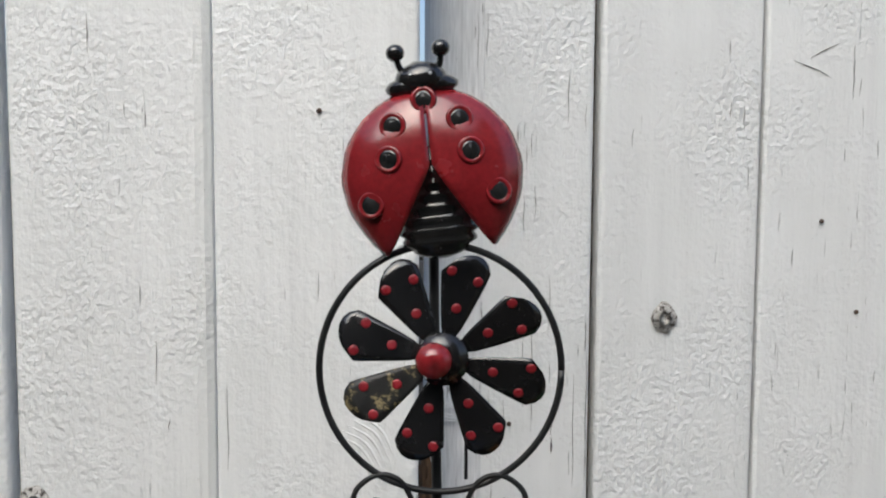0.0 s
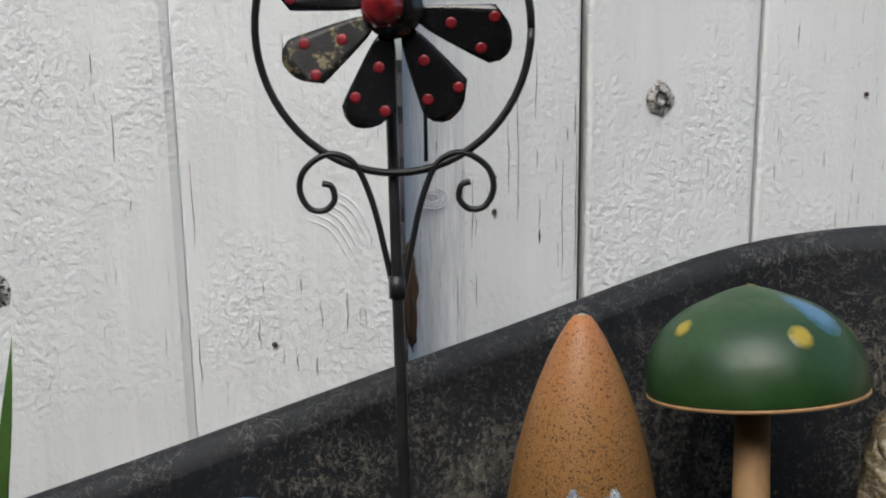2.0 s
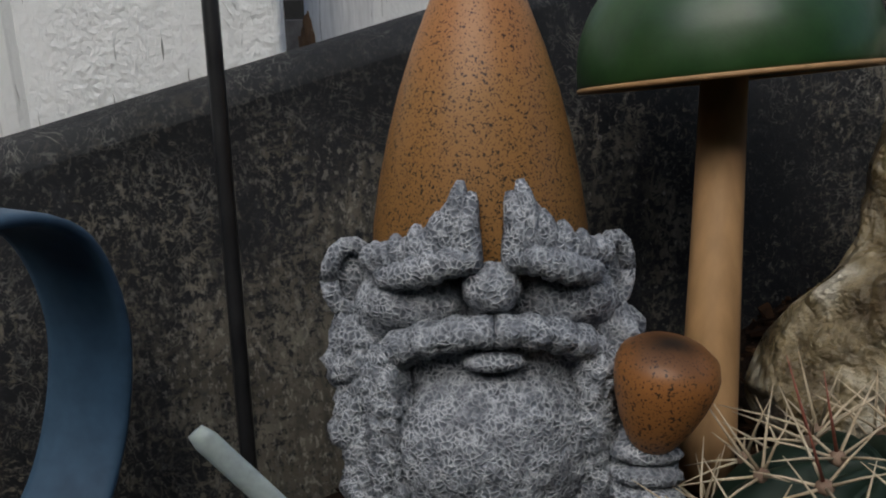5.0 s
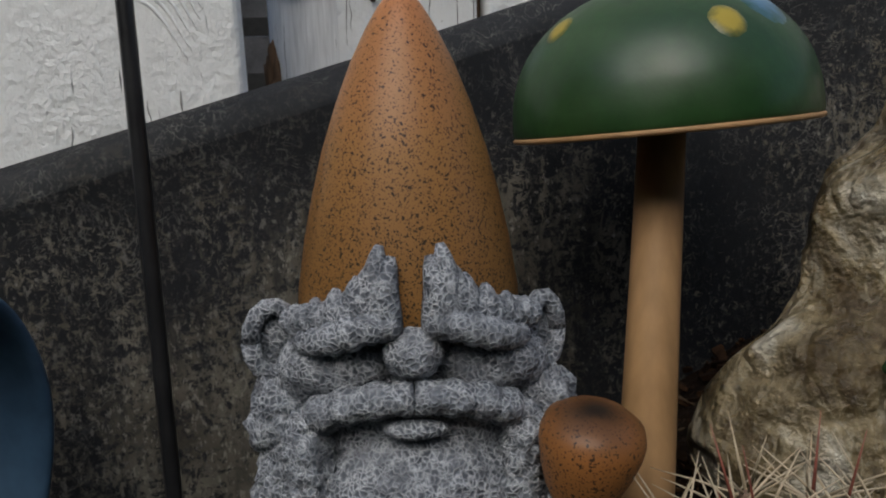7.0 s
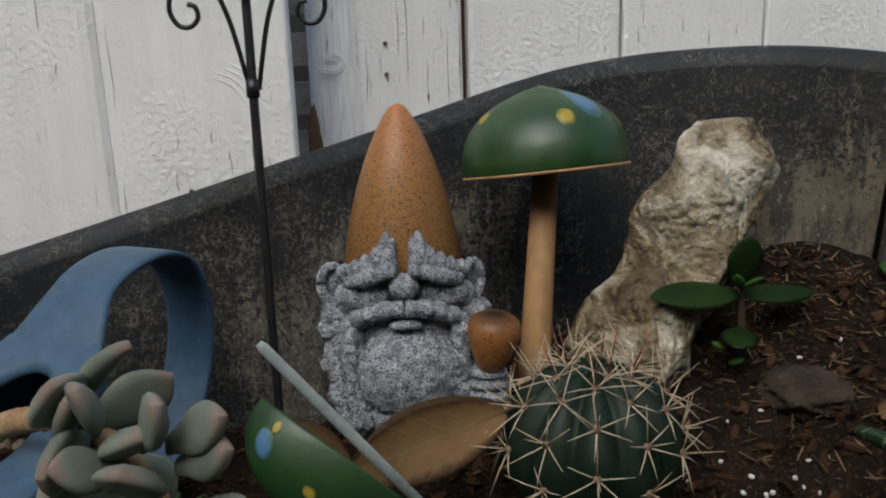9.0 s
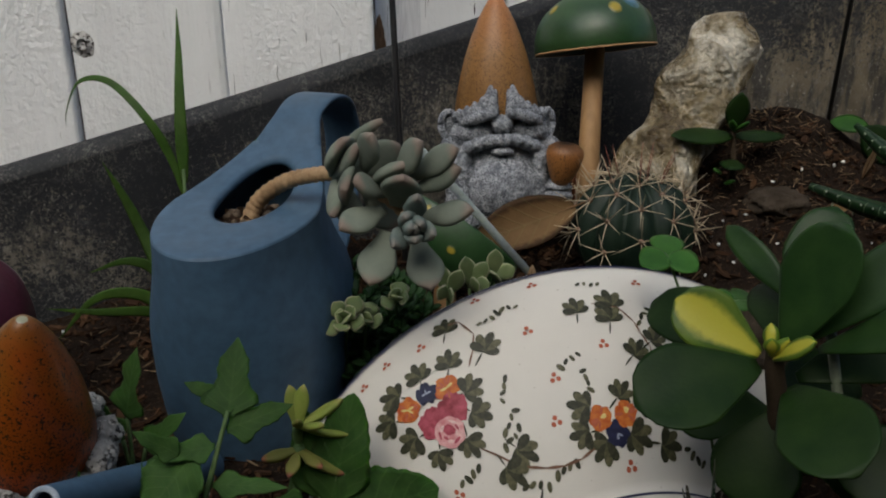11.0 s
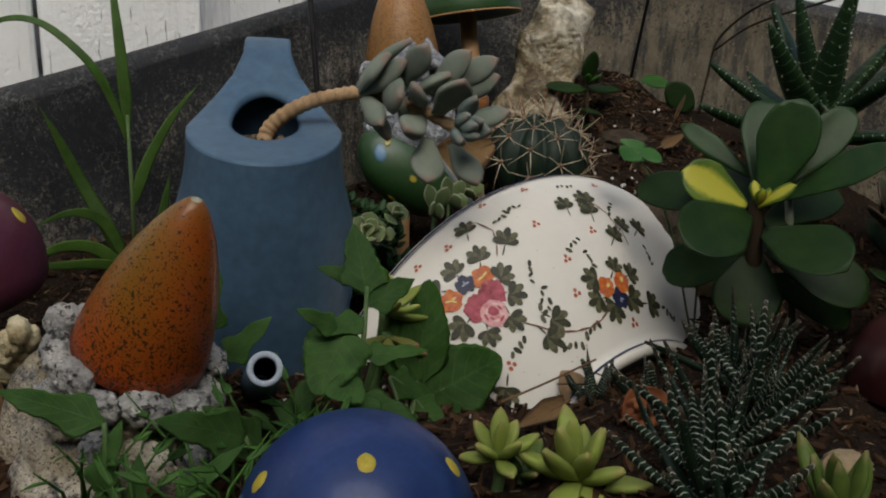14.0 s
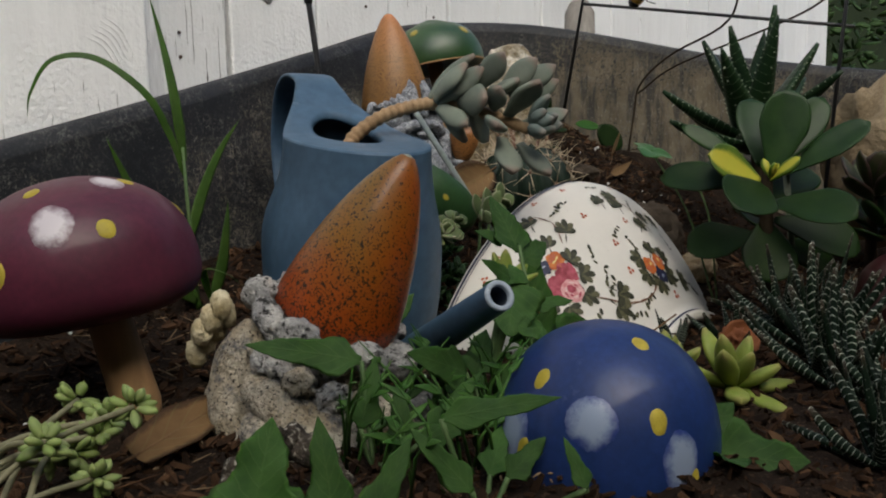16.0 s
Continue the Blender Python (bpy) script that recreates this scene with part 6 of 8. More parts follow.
# ---- cactus ----
CACTUS = surface("dark green cactus skin", (0.0056, 0.0152, 0.0088), (0.0112, 0.0248, 0.0136), 60, 0.55, 0.3, 200, 0.001)
SPINE = surface("straw coloured spine", (0.38, 0.29, 0.18), (0.56, 0.47, 0.34), 120, 0.55, 0.1, 300, 0.0003, rand=0.3)
RED_SPINE = surface("reddish spine", (0.2, 0.06, 0.04), (0.3, 0.1, 0.07), 120, 0.55, 0.1, 300, 0.0003)
WOOL = surface("brown areole wool", (0.16, 0.1, 0.07), (0.26, 0.18, 0.13), 300, 0.95, 0.5, 500, 0.001)
CA, CR = Vector((0.172, 0.316, 0.122)), 0.046
cactus = thing("barrel_cactus", (0.172, 0.316, 0.08), "round dark green cactus with star clusters of straw spines", "cactus")
RIBS = 11


def cactus_point(th, ph):
    rib = abs(math.cos(RIBS * th / 2))
    r = CR * (0.86 + 0.14 * rib ** 0.8 * math.cos(ph) ** 0.3 if math.cos(ph) > 0 else 0.86)
    return CA + Vector((r * math.cos(th) * math.cos(ph), r * math.sin(th) * math.cos(ph), r * 0.95 * math.sin(ph)))


M = Mesh()
U, V = 110, 24
vs = [cactus_point(2 * math.pi * u / U, radians(-85 + 174 * v / V)) for v in range(V + 1) for u in range(U)]
M.add(vs, [(v * U + u, v * U + (u + 1) % U, (v + 1) * U + (u + 1) % U, (v + 1) * U + u) for v in range(V) for u in range(U)] + [tuple(range(V * U, (V + 1) * U))])
part("body", M, CACTUS, cactus)
rnd = random.Random(3)
for rib in range(RIBS):
    th = 2 * math.pi * rib / RIBS
    for ph in ((-8, 22, 50, 74) if rib % 4 == 1 else (-8, 22, 50) if rib % 2 else (6, 36, 64)):
        p = cactus_point(th, radians(ph))
        nrm = (p - CA).normalized()
        areole = part("areole", blob(Mesh(), p, (0.0022, 0.0022, 0.0022), None, 0.2, 3, 2), WOOL, cactus)
        _, e, f = basis(nrm, (0, 0, 1))
        for k in range(6):
            a = 2 * math.pi * k / 6 + rnd.uniform(-0.25, 0.25)
            d = (e * math.cos(a) + f * math.sin(a)) * 0.9 + nrm * rnd.uniform(0.25, 0.6)
            L = rnd.uniform(0.016, 0.028)
            part("spine", tube(Mesh(), [p, p + d * L * 0.5, p + d * L - nrm * 0.001], [0.00048, 0.00036, 0.0001], 5), SPINE, areole)
        part("spine", tube(Mesh(), [p, p + nrm * 0.02 + Vector((0, 0, 0.004))], [0.0006, 0.0001], 5), RED_SPINE if ph > 50 else SPINE, areole)

# ---- plant tag ----
TAG = surface("frosted white plastic", (0.272, 0.323, 0.323), (0.34, 0.391, 0.3825), 40, 0.35, 0.1, 200, 0.0003, sss=0.3)
M = Mesh()
a, b = Vector((0.0135, 0.290, 0.193)), Vector((0.106, 0.290, 0.080))
tube(M, [a, a.lerp(b, 0.02), a.lerp(b, 0.5), b], [0.0020, 0.0028, 0.0029, 0.0029], 12, flat=0.45, up=(0, -1, 0))
solo("plant_label_stick", M, TAG, tuple(b), "frosted white plastic plant label stick, tilted", "plant label")

# ---- plants ----
GHOST = leafy("grey green powdery leaf", (0.085, 0.108, 0.080), (0.155, 0.172, 0.132), tip=(0.17, 0.115, 0.090), edge=(0.15, 0.13, 0.10), edge_at=1.06, rough=0.75, bloom=0.22)
GHOST_BLUE = leafy("blue green powdery leaf", (0.058, 0.088, 0.082), (0.095, 0.125, 0.113), tip=(0.14, 0.12, 0.105), rough=0.75, bloom=0.25)
JADE = leafy("dark jade leaf", (0.0065, 0.0195, 0.0042), (0.0145, 0.032, 0.0070), edge=(0.05, 0.022, 0.010), edge_at=1.06, rough=0.45, thin=0.1, gloss=0.11)
JADE_GOLD = leafy("yellow and green jade leaf", (0.05, 0.1, 0.015), (0.1, 0.16, 0.02), centre=(0.36, 0.34, 0.04), rough=0.3, thin=0.15)
JADE_EDGE = leafy("green jade leaf with gold edge", (0.010, 0.030, 0.008), (0.020, 0.048, 0.012), edge=(0.24, 0.22, 0.03), rough=0.36, thin=0.12, edge_at=1.06)
PURPLE_LEAF = leafy("dark purplish leaf", (0.022, 0.045, 0.012), (0.055, 0.045, 0.025), edge=(0.05, 0.032, 0.026), rough=0.32)
SEEDLING = leafy("fresh green leaf", (0.02, 0.075, 0.012), (0.045, 0.12, 0.02), rough=0.35, thin=0.2)
ALOE = leafy("dark aloe leaf with pale teeth", (0.0075, 0.023, 0.009), (0.015, 0.037, 0.013), bands=((0.10, 0.14, 0.08), 85.0, 0.94), rough=0.4, edge=(0.16, 0.2, 0.12), edge_at=1.08)
ZEBRA = leafy("dark leaf with white cross bands", (0.0040, 0.0105, 0.0055), (0.0075, 0.018, 0.0085), bands=((0.40, 0.42, 0.35), 96.0, 0.84), tip=(0.035, 0.028, 0.018), rough=0.5)
WEED = leafy("soft green weed leaf", (0.018, 0.050, 0.009), (0.034, 0.080, 0.016), rough=0.68, veins=0.045, thin=0.25, scale=110)
PALE_STEM = surface("pale green weed stalk", (0.06, 0.095, 0.03), (0.11, 0.15, 0.055), 90, 0.6, 0.2, 300, 0.0004)
GRASS = leafy("green grass blade", (0.022, 0.050, 0.007), (0.042, 0.082, 0.014), rough=0.5, thin=0.25)
FINGER = leafy("pale green fleshy leaf", (0.145, 0.185, 0.034), (0.23, 0.27, 0.065), tip=(0.24, 0.23, 0.07), rough=0.5, thin=0.2)
FINGER_ROSY = leafy("pale green fleshy leaf with rosy tip", (0.12, 0.13, 0.028), (0.20, 0.19, 0.05), tip=(0.26, 0.10, 0.06), rough=0.5, thin=0.2)
FINGER_DEEP = leafy("deep green fleshy leaf", (0.050, 0.085, 0.016), (0.10, 0.14, 0.030), tip=(0.16, 0.14, 0.05), rough=0.5, thin=0.2)
CREAM_EDGE = leafy("green leaf with cream edge", (0.095, 0.135, 0.055), (0.150, 0.190, 0.085), edge=(0.30, 0.31, 0.19), rough=0.55, thin=0.15, edge_at=0.92)
SMALL_GREEN = leafy("small green leaf", (0.016, 0.048, 0.0144), (0.032, 0.072, 0.024), rough=0.45, thin=0.15, joined=True)
BEAD = leafy("pale green beads", (0.15, 0.20, 0.055), (0.27, 0.33, 0.13), rough=0.5, thin=0.2, joined=True)
DEAD = leafy("dry brown leaf", (0.075, 0.042, 0.017), (0.165, 0.098, 0.042), rough=0.75, veins=0.05, edge=(0.05, 0.027, 0.013), scale=25)
DEAD_PALE = leafy("dry tan leaf", (0.19, 0.12, 0.065), (0.33, 0.23, 0.14), rough=0.75, veins=0.05, scale=30)
DEAD_RED = leafy("dry rust leaf", (0.14, 0.045, 0.02), (0.2, 0.075, 0.03), rough=0.7)
TAN_STEM = surface("tan ringed stem", (0.26, 0.155, 0.075), (0.44, 0.30, 0.17), 70, 0.7, 0.6, 200, 0.001)
GREY_STEM = surface("pale grey green stem", (0.13, 0.13, 0.07), (0.22, 0.20, 0.12), 70, 0.7, 0.5, 200, 0.001)
GREEN_STEM = surface("green stem", (0.05, 0.1, 0.03), (0.09, 0.14, 0.05), 60, 0.6, 0.2, 200, 0.0006)
BROWN_STEM = surface("brown woody stem", (0.030, 0.022, 0.014), (0.060, 0.042, 0.026), 60, 0.85, 0.5, 200, 0.001)
GOLDEN = math.pi * (3 - math.sqrt(5))


def one_leaf(parent, mt, *args, name="leaf", **kw):
    return part(name, leaf(Mesh(), *args, **kw), mt, parent)


def rosette(parent, mt, c, axis, count, L, W, T, rnd, open0=1.25, open1=0.2, curve=0.25, shape="obovate", joined=None, cup=0.15, rings=8):
    """Leaves in a spiral round axis: the outer ones spread, the inner ones shut."""
    d, e, f = basis(axis, (0.3, 0.2, 1))
    for k in range(count):
        u = k / max(1, count - 1)
        a = GOLDEN * k + rnd.uniform(-0.15, 0.15)
        tilt = open0 + (open1 - open0) * u
        out = e * math.cos(a) + f * math.sin(a)
        way = out * math.sin(tilt) + d * math.cos(tilt)
        up = d * math.sin(tilt) - out * math.cos(tilt)
        l = L * (1 - 0.42 * u) * rnd.uniform(0.88, 1.1)
        p = Vector(c) + d * (L * 0.22 * u) + out * (0.002 * (1 - u))
        w = W * (1 - 0.3 * u)
        if joined is None:
            one_leaf(parent, mt, p, way, up, l, w, T * (1 - 0.3 * u), curve=curve, shape=shape, rings=rings, cup=cup)
        else:
            leaf(joined, p, way, up, l, w, T * (1 - 0.3 * u), curve=curve, shape=shape, rings=6, seg=6, cup=cup)


# succulent that hangs out of the watering can
rnd = random.Random(21)
ghost = thing("hanging_succulent", (-0.096, 0.237, 0.162), "grey green powdery succulent hanging from the can on bare stem", "succulent")
sp = catmull([(-0.099, 0.232, 0.158), (-0.091, 0.236, 0.174), (-0.074, 0.227, 0.188), (-0.055, 0.217, 0.195), (-0.036, 0.208, 0.197), (-0.012, 0.187, 0.190), (0.008, 0.163, 0.178)], 14)
M = Mesh()
tube(M, sp, [0.0053 * (1 + 0.11 * math.sin(i * 1.9)) * (1 - 0.25 * i / len(sp)) for i in range(len(sp))], 10)
part("stem", M, TAN_STEM, ghost, "tan ringed bare stem")
# one leafy shoot: leaves spiral along it and close in a head
shoot = catmull([(-0.040, 0.207, 0.198), (-0.026, 0.193, 0.197), (-0.010, 0.174, 0.190), (0.004, 0.156, 0.182)], 8)
for k in range(6):
    u = k / 9
    i = min(len(shoot) - 2, int(u * (len(shoot) - 2)))
    axis, e, f = basis(shoot[i + 1] - shoot[i], (0.1, 0.1, 1))
    a = GOLDEN * k + 0.6
    out = e * math.cos(a) + f * math.sin(a)
    tilt = 1.22 - 0.1 * u + rnd.uniform(-0.22, 0.22)
    way, up = out * math.sin(tilt) + axis * math.cos(tilt), axis * math.sin(tilt) - out * math.cos(tilt)
    one_leaf(ghost, GHOST, shoot[i] + out * 0.002, way, up, rnd.uniform(0.031, 0.038), rnd.uniform(0.0215, 0.0255), 0.0088, curve=0.18, shape="spatula", rings=15, seg=14, cup=0.18)
for a, b, W, n in (((-0.005, 0.180, 0.202), (0.012, 0.160, 0.224), 0.0175, (-0.3, -0.7, 0.5)), ((0.004, 0.178, 0.202), (0.030, 0.160, 0.219), 0.0165, (-0.2, -0.8, 0.6)), ((0.007, 0.176, 0.195), (0.031, 0.158, 0.209), 0.0150, (-0.1, -0.8, 0.6)),
                   ((-0.004, 0.172, 0.188), (0.000, 0.150, 0.212), 0.0225, (0.0, -0.9, 0.2)), ((-0.012, 0.178, 0.193), (-0.028, 0.160, 0.203), 0.0165, (0.0, -0.7, 0.7)), ((-0.012, 0.176, 0.184), (-0.035, 0.156, 0.178), 0.0180, (0.0, -0.7, 0.7)),
                   ((0.008, 0.172, 0.180), (0.036, 0.154, 0.186), 0.0160, (0.0, -0.7, 0.7)), ((-0.010, 0.172, 0.172), (-0.020, 0.156, 0.148), 0.0220, (-0.2, -0.9, 0.3)), ((0.006, 0.170, 0.168), (0.012, 0.152, 0.145), 0.0210, (0.1, -0.9, 0.3)), ((-0.022, 0.184, 0.206), (-0.014, 0.166, 0.229), 0.0170, (-0.4, -0.8, 0.3))):
    a, b = Vector(a), Vector(b)
    one_leaf(ghost, GHOST, a, b - a, n, (b - a).length * 1.12, W * 1.02, 0.0086, curve=0.14, shape="spatula", rings=15, seg=14, cup=0.16)
rosette(ghost, GHOST_BLUE, (0.003, 0.156, 0.180), (0.05, -0.93, 0.22), 11, 0.0235, 0.0130, 0.0080, rnd, 1.12, 0.05, curve=0.42, cup=0.25, shape="plump", rings=14)
one_leaf(ghost, GHOST, (-0.041, 0.212, 0.199), (0.45, -0.2, 0.85), (0.75, -0.5, -0.4), 0.048, 0.0115, 0.0082, curve=0.28, shape="finger", rings=14, seg=12)
one_leaf(ghost, GHOST, (-0.040, 0.205, 0.198), (0.45, -0.75, 0.5), (-0.45, -0.5, 0.7), 0.042, 0.0195, 0.0085, curve=0.1, shape="spatula", rings=14, seg=12)
one_leaf(ghost, GHOST, (-0.040, 0.203, 0.195), (0.1, -0.8, -0.5), (-0.6, -0.5, 0.3), 0.032, 0.0155, 0.0085, curve=0.15, shape="plump", rings=14, seg=12)

# gold-edged jade plant with its stake
rnd = random.Random(8)
jade = thing("jade_plant", (0.197, 0.072, 0.03), "jade plant with dark and yellow edged leaves tied to a stake", "jade plant")
M = Mesh()
tube(M, catmull([(0.197, 0.072, 0.02), (0.188, 0.074, 0.06), (0.180, 0.073, 0.10), (0.173, 0.070, 0.130), (0.171, 0.068, 0.142)], 4), [0.007 - 0.0002 * i for i in range(17)], 10)
part("stem", M, BROWN_STEM, jade)
def between(mt, a, b, n, W, c=0.0):
    """A leaf of the jade plant from its foot a to its tip b."""
    a, b = Vector(a), Vector(b)
    return (mt, a, b - a, n, (b - a).length * 1.02, W, c)


JL = [between(JADE_GOLD, (0.166, 0.072, 0.136), (0.132, 0.098, 0.155), (-0.55, -0.55, 0.62), 0.034, 0.08),
      between(JADE_EDGE, (0.176, 0.068, 0.140), (0.198, 0.066, 0.202), (-0.80, -0.58, 0.15), 0.040, 0.05),
      between(JADE_EDGE, (0.184, 0.066, 0.146), (0.234, 0.058, 0.195), (-0.55, -0.65, 0.50), 0.029, 0.05),
      between(JADE_EDGE, (0.184, 0.082, 0.146), (0.212, 0.106, 0.197), (-0.6, -0.7, 0.25), 0.034, 0.0),
      between(JADE_GOLD, (0.170, 0.066, 0.136), (0.182, 0.048, 0.152), (-0.6, -0.3, 0.7), 0.012, 0.1),
      between(JADE, (0.164, 0.068, 0.132), (0.102, 0.054, 0.124), (-0.25, -0.62, 0.74), 0.048, -0.06),
      between(JADE, (0.166, 0.078, 0.134), (0.132, 0.136, 0.140), (-0.5, -0.45, 0.75), 0.036, -0.05),
      between(JADE, (0.182, 0.070, 0.118), (0.180, 0.006, 0.116), (-0.45, -0.30, 0.80), 0.048, -0.10),
      between(JADE, (0.190, 0.072, 0.104), (0.228, 0.020, 0.084), (-0.45, -0.55, 0.65), 0.042, -0.06),
      between(JADE, (0.184, 0.076, 0.104), (0.158, 0.058, 0.062), (-0.55, -0.65, 0.45), 0.048, -0.03),
      between(JADE_EDGE, (0.200, 0.098, 0.146), (0.176, 0.146, 0.176), (-0.5, -0.75, 0.3), 0.017, 0.04),
      between(JADE, (0.186, 0.084, 0.130), (0.200, 0.135, 0.150), (-0.4, -0.6, 0.7), 0.036, -0.05),
      between(JADE, (0.188, 0.076, 0.120), (0.250, 0.070, 0.142), (-0.3, -0.6, 0.8), 0.036, -0.06),
      between(JADE_EDGE, (0.192, 0.066, 0.140), (0.232, 0.020, 0.176), (-0.6, -0.4, 0.65), 0.026, 0.04),
      between(JADE, (0.186, 0.086, 0.100), (0.236, 0.118, 0.104), (-0.2, -0.6, 0.8), 0.044, -0.05),
      between(JADE, (0.184, 0.084, 0.092), (0.146, 0.120, 0.084), (-0.4, -0.5, 0.8), 0.042, -0.08),
      between(JADE, (0.192, 0.074, 0.084), (0.250, 0.044, 0.060), (-0.3, -0.6, 0.7), 0.044, -0.05),
      between(JADE_EDGE, (0.160, 0.082, 0.136), (0.150, 0.104, 0.152), (-0.3, -0.8, 0.5), 0.016, 0.0)]
for mt, p, d, n, L, W, c in JL:
    one_leaf(jade, mt, p, d, n, L, W * 0.92, 0.0050, curve=c, cup=0.24, rings=16, seg=14, shape="spoon")
M = Mesh()
for k, (d, L) in enumerate((((-0.3, -0.5, 0.8), 0.014), ((0.4, -0.4, 0.8), 0.013), ((0, 0.3, 0.9), 0.016))):
    leaf(M, (0.169, 0.066, 0.138), d, (0.2, 0.5, 0.6), L, 0.008, 0.004, 0.1)
part("bud", M, JADE_GOLD, jade, "yellow green bud")
M = Mesh()
tube(M, [(0.226, 0.067, 0.02), (0.211, 0.068, 0.09), (0.197, 0.068, 0.150)], 0.0026, 10)
solo("plant_stake", M, surface("dull green plastic", (0.12, 0.15, 0.10), (0.18, 0.21, 0.15), 40, 0.5, 0.1), (0.226, 0.067, 0.02), "thin frosted plastic plant stake", "plant stake")

purple = thing("purple_jade", (0.285, 0.035, 0.05), "dark purplish green leafy succulent beside the jade plant", "succulent")
part("stem", tube(Mesh(), [(0.285, 0.035, 0.03), (0.283, 0.035, 0.12)], [0.006, 0.004], 8), BROWN_STEM, purple)
rosette(purple, PURPLE_LEAF, (0.283, 0.035, 0.115), (-0.15, -0.2, 1), 12, 0.05, 0.027, 0.005, rnd, 1.35, 0.2)
rosette(purple, JADE, (0.285, 0.030, 0.085), (-0.1, -0.3, 1), 9, 0.055, 0.03, 0.005, rnd, 1.6, 0.9)

# young jade by the quartz rock
young = thing("jade_seedling", (0.268, 0.372, 0.125), "small green jade seedling in front of the rock", "succulent")
part("stem", tube(Mesh(), [(0.270, 0.372, 0.11), (0.268, 0.373, 0.155), (0.266, 0.374, 0.182)], [0.003, 0.0025, 0.002], 8), BROWN_STEM, young)
for p, d, n, L, W in (((0.266, 0.374, 0.178), (-0.95, -0.15, 0.03), (0, -0.45, 0.9), 0.054, 0.023), ((0.267, 0.374, 0.177), (0.93, 0.1, -0.05), (0, -0.4, 0.9), 0.044, 0.018),
                      ((0.266, 0.373, 0.184), (0.02, -0.2, 0.98), (0, -1, 0.1), 0.030, 0.020), ((0.268, 0.372, 0.158), (-0.40, -0.8, -0.05), (0, -0.3, 0.9), 0.030, 0.020),
                      ((0.266, 0.372, 0.182), (0.3, -0.75, 0.5), (0, -0.2, 0.9), 0.018, 0.009), ((0.266, 0.372, 0.182), (-0.4, -0.6, 0.6), (0, -0.2, 0.9), 0.016, 0.008),
                      ((0.255, 0.365, 0.150), (-0.6, -0.4, 0.3), (0, -0.3, 0.9), 0.010, 0.008), ((0.258, 0.362, 0.142), (0.4, -0.6, 0.3), (0, -0.3, 0.9), 0.010, 0.008)):
    one_leaf(young, JADE if L > 0.02 else SEEDLING, p, d, n, L, W, 0.0035, curve=0.03, shape="oval", rings=10)

# clover over the bowl's rim
clover = thing("clover_sprig", (0.160, 0.135, 0.03), "bright green clover leaves on a thin stalk", "clover")
part("stem", tube(Mesh(), catmull([(0.168, 0.11, 0.04), (0.157, 0.128, 0.11), (0.146, 0.155, 0.158)], 5), 0.0008, 6), GREEN_STEM, clover)
for a in (200, 320, 80):
    w = Vector((math.cos(radians(a)), math.sin(radians(a)), 0.05 + 0.45 * math.sin(radians(a))))
    one_leaf(clover, SEEDLING, (0.146, 0.155, 0.158), w, (0, -0.45, 0.9), 0.0185, 0.0200, 0.0006, curve=-0.08, shape="oval", cup=0.15)
for a in (150, 270, 30):
    w = Vector((math.cos(radians(a)), math.sin(radians(a)), 0.05))
    one_leaf(clover, SEEDLING, (0.178, 0.135, 0.138), w, (0, -0.25, 1), 0.015, 0.016, 0.0006, curve=-0.08, shape="oval", cup=0.15)
part("stem", tube(Mesh(), catmull([(0.17, 0.108, 0.04), (0.178, 0.12, 0.10), (0.178, 0.135, 0.138)], 5), 0.0008, 6), GREEN_STEM, clover)

# spiky aloe by the trellis
rnd = random.Random(4)
aloe = thing("aloe_plant", (0.36, 0.175, 0.10), "dark green aloe with pale toothed pointed leaves", "aloe")
TOOTH = surface("pale aloe tooth", (0.30, 0.34, 0.24), (0.42, 0.45, 0.34), 200, 0.6, 0.1)
for k in range(16):
    u = k / 15
    a = GOLDEN * k + 0.5
    tilt = 1.62 - 1.35 * u ** 0.9 + rnd.uniform(-0.12, 0.12)
    out = Vector((math.cos(a), math.sin(a), 0))
    d = out * math.sin(tilt) + Vector((0, 0, math.cos(tilt)))
    n = Vector((0, 0, math.sin(tilt))) - out * math.cos(tilt)
    L, W, bend = rnd.uniform(0.098, 0.126), rnd.uniform(0.034, 0.041), rnd.uniform(0.02, 0.14)
    foot = Vector((0.352, 0.178, 0.150 + 0.024 * u)) + out * 0.006 * (1 - u)
    blade = one_leaf(aloe, ALOE, foot, d, n, L, W, 0.011, curve=bend, shape="spike", rings=14, seg=10, cup=0.3)
    T = Mesh()
    d, n, r = basis(d, n)
    for q in range(1, 15):                                  # pale teeth along both edges
        f = q / 15.5
        mid = foot + d * (L * (f - 0.25 * bend * f * f)) + n * (bend * L * f * f)
        half = W / 2 * SHAPES["spike"](f)
        for side in (-1, 1):
            p = mid + r * (side * half * 0.97) + n * (0.3 * half)
            tube(T, [p - r * side * 0.001, p + r * side * 0.0016 + d * 0.0006], [0.0009, 0.0002], 5)
        if q % 2:
            tube(T, [mid - n * 0.0035, mid - n * 0.0066 + d * 0.0006], [0.0010, 0.0002], 5)
    part("teeth", T, TOOTH, blade, "pale teeth along the leaf")
part("stem", tube(Mesh(), [(0.36, 0.175, 0.08), (0.36, 0.175, 0.165)], 0.008, 8), BROWN_STEM, aloe)

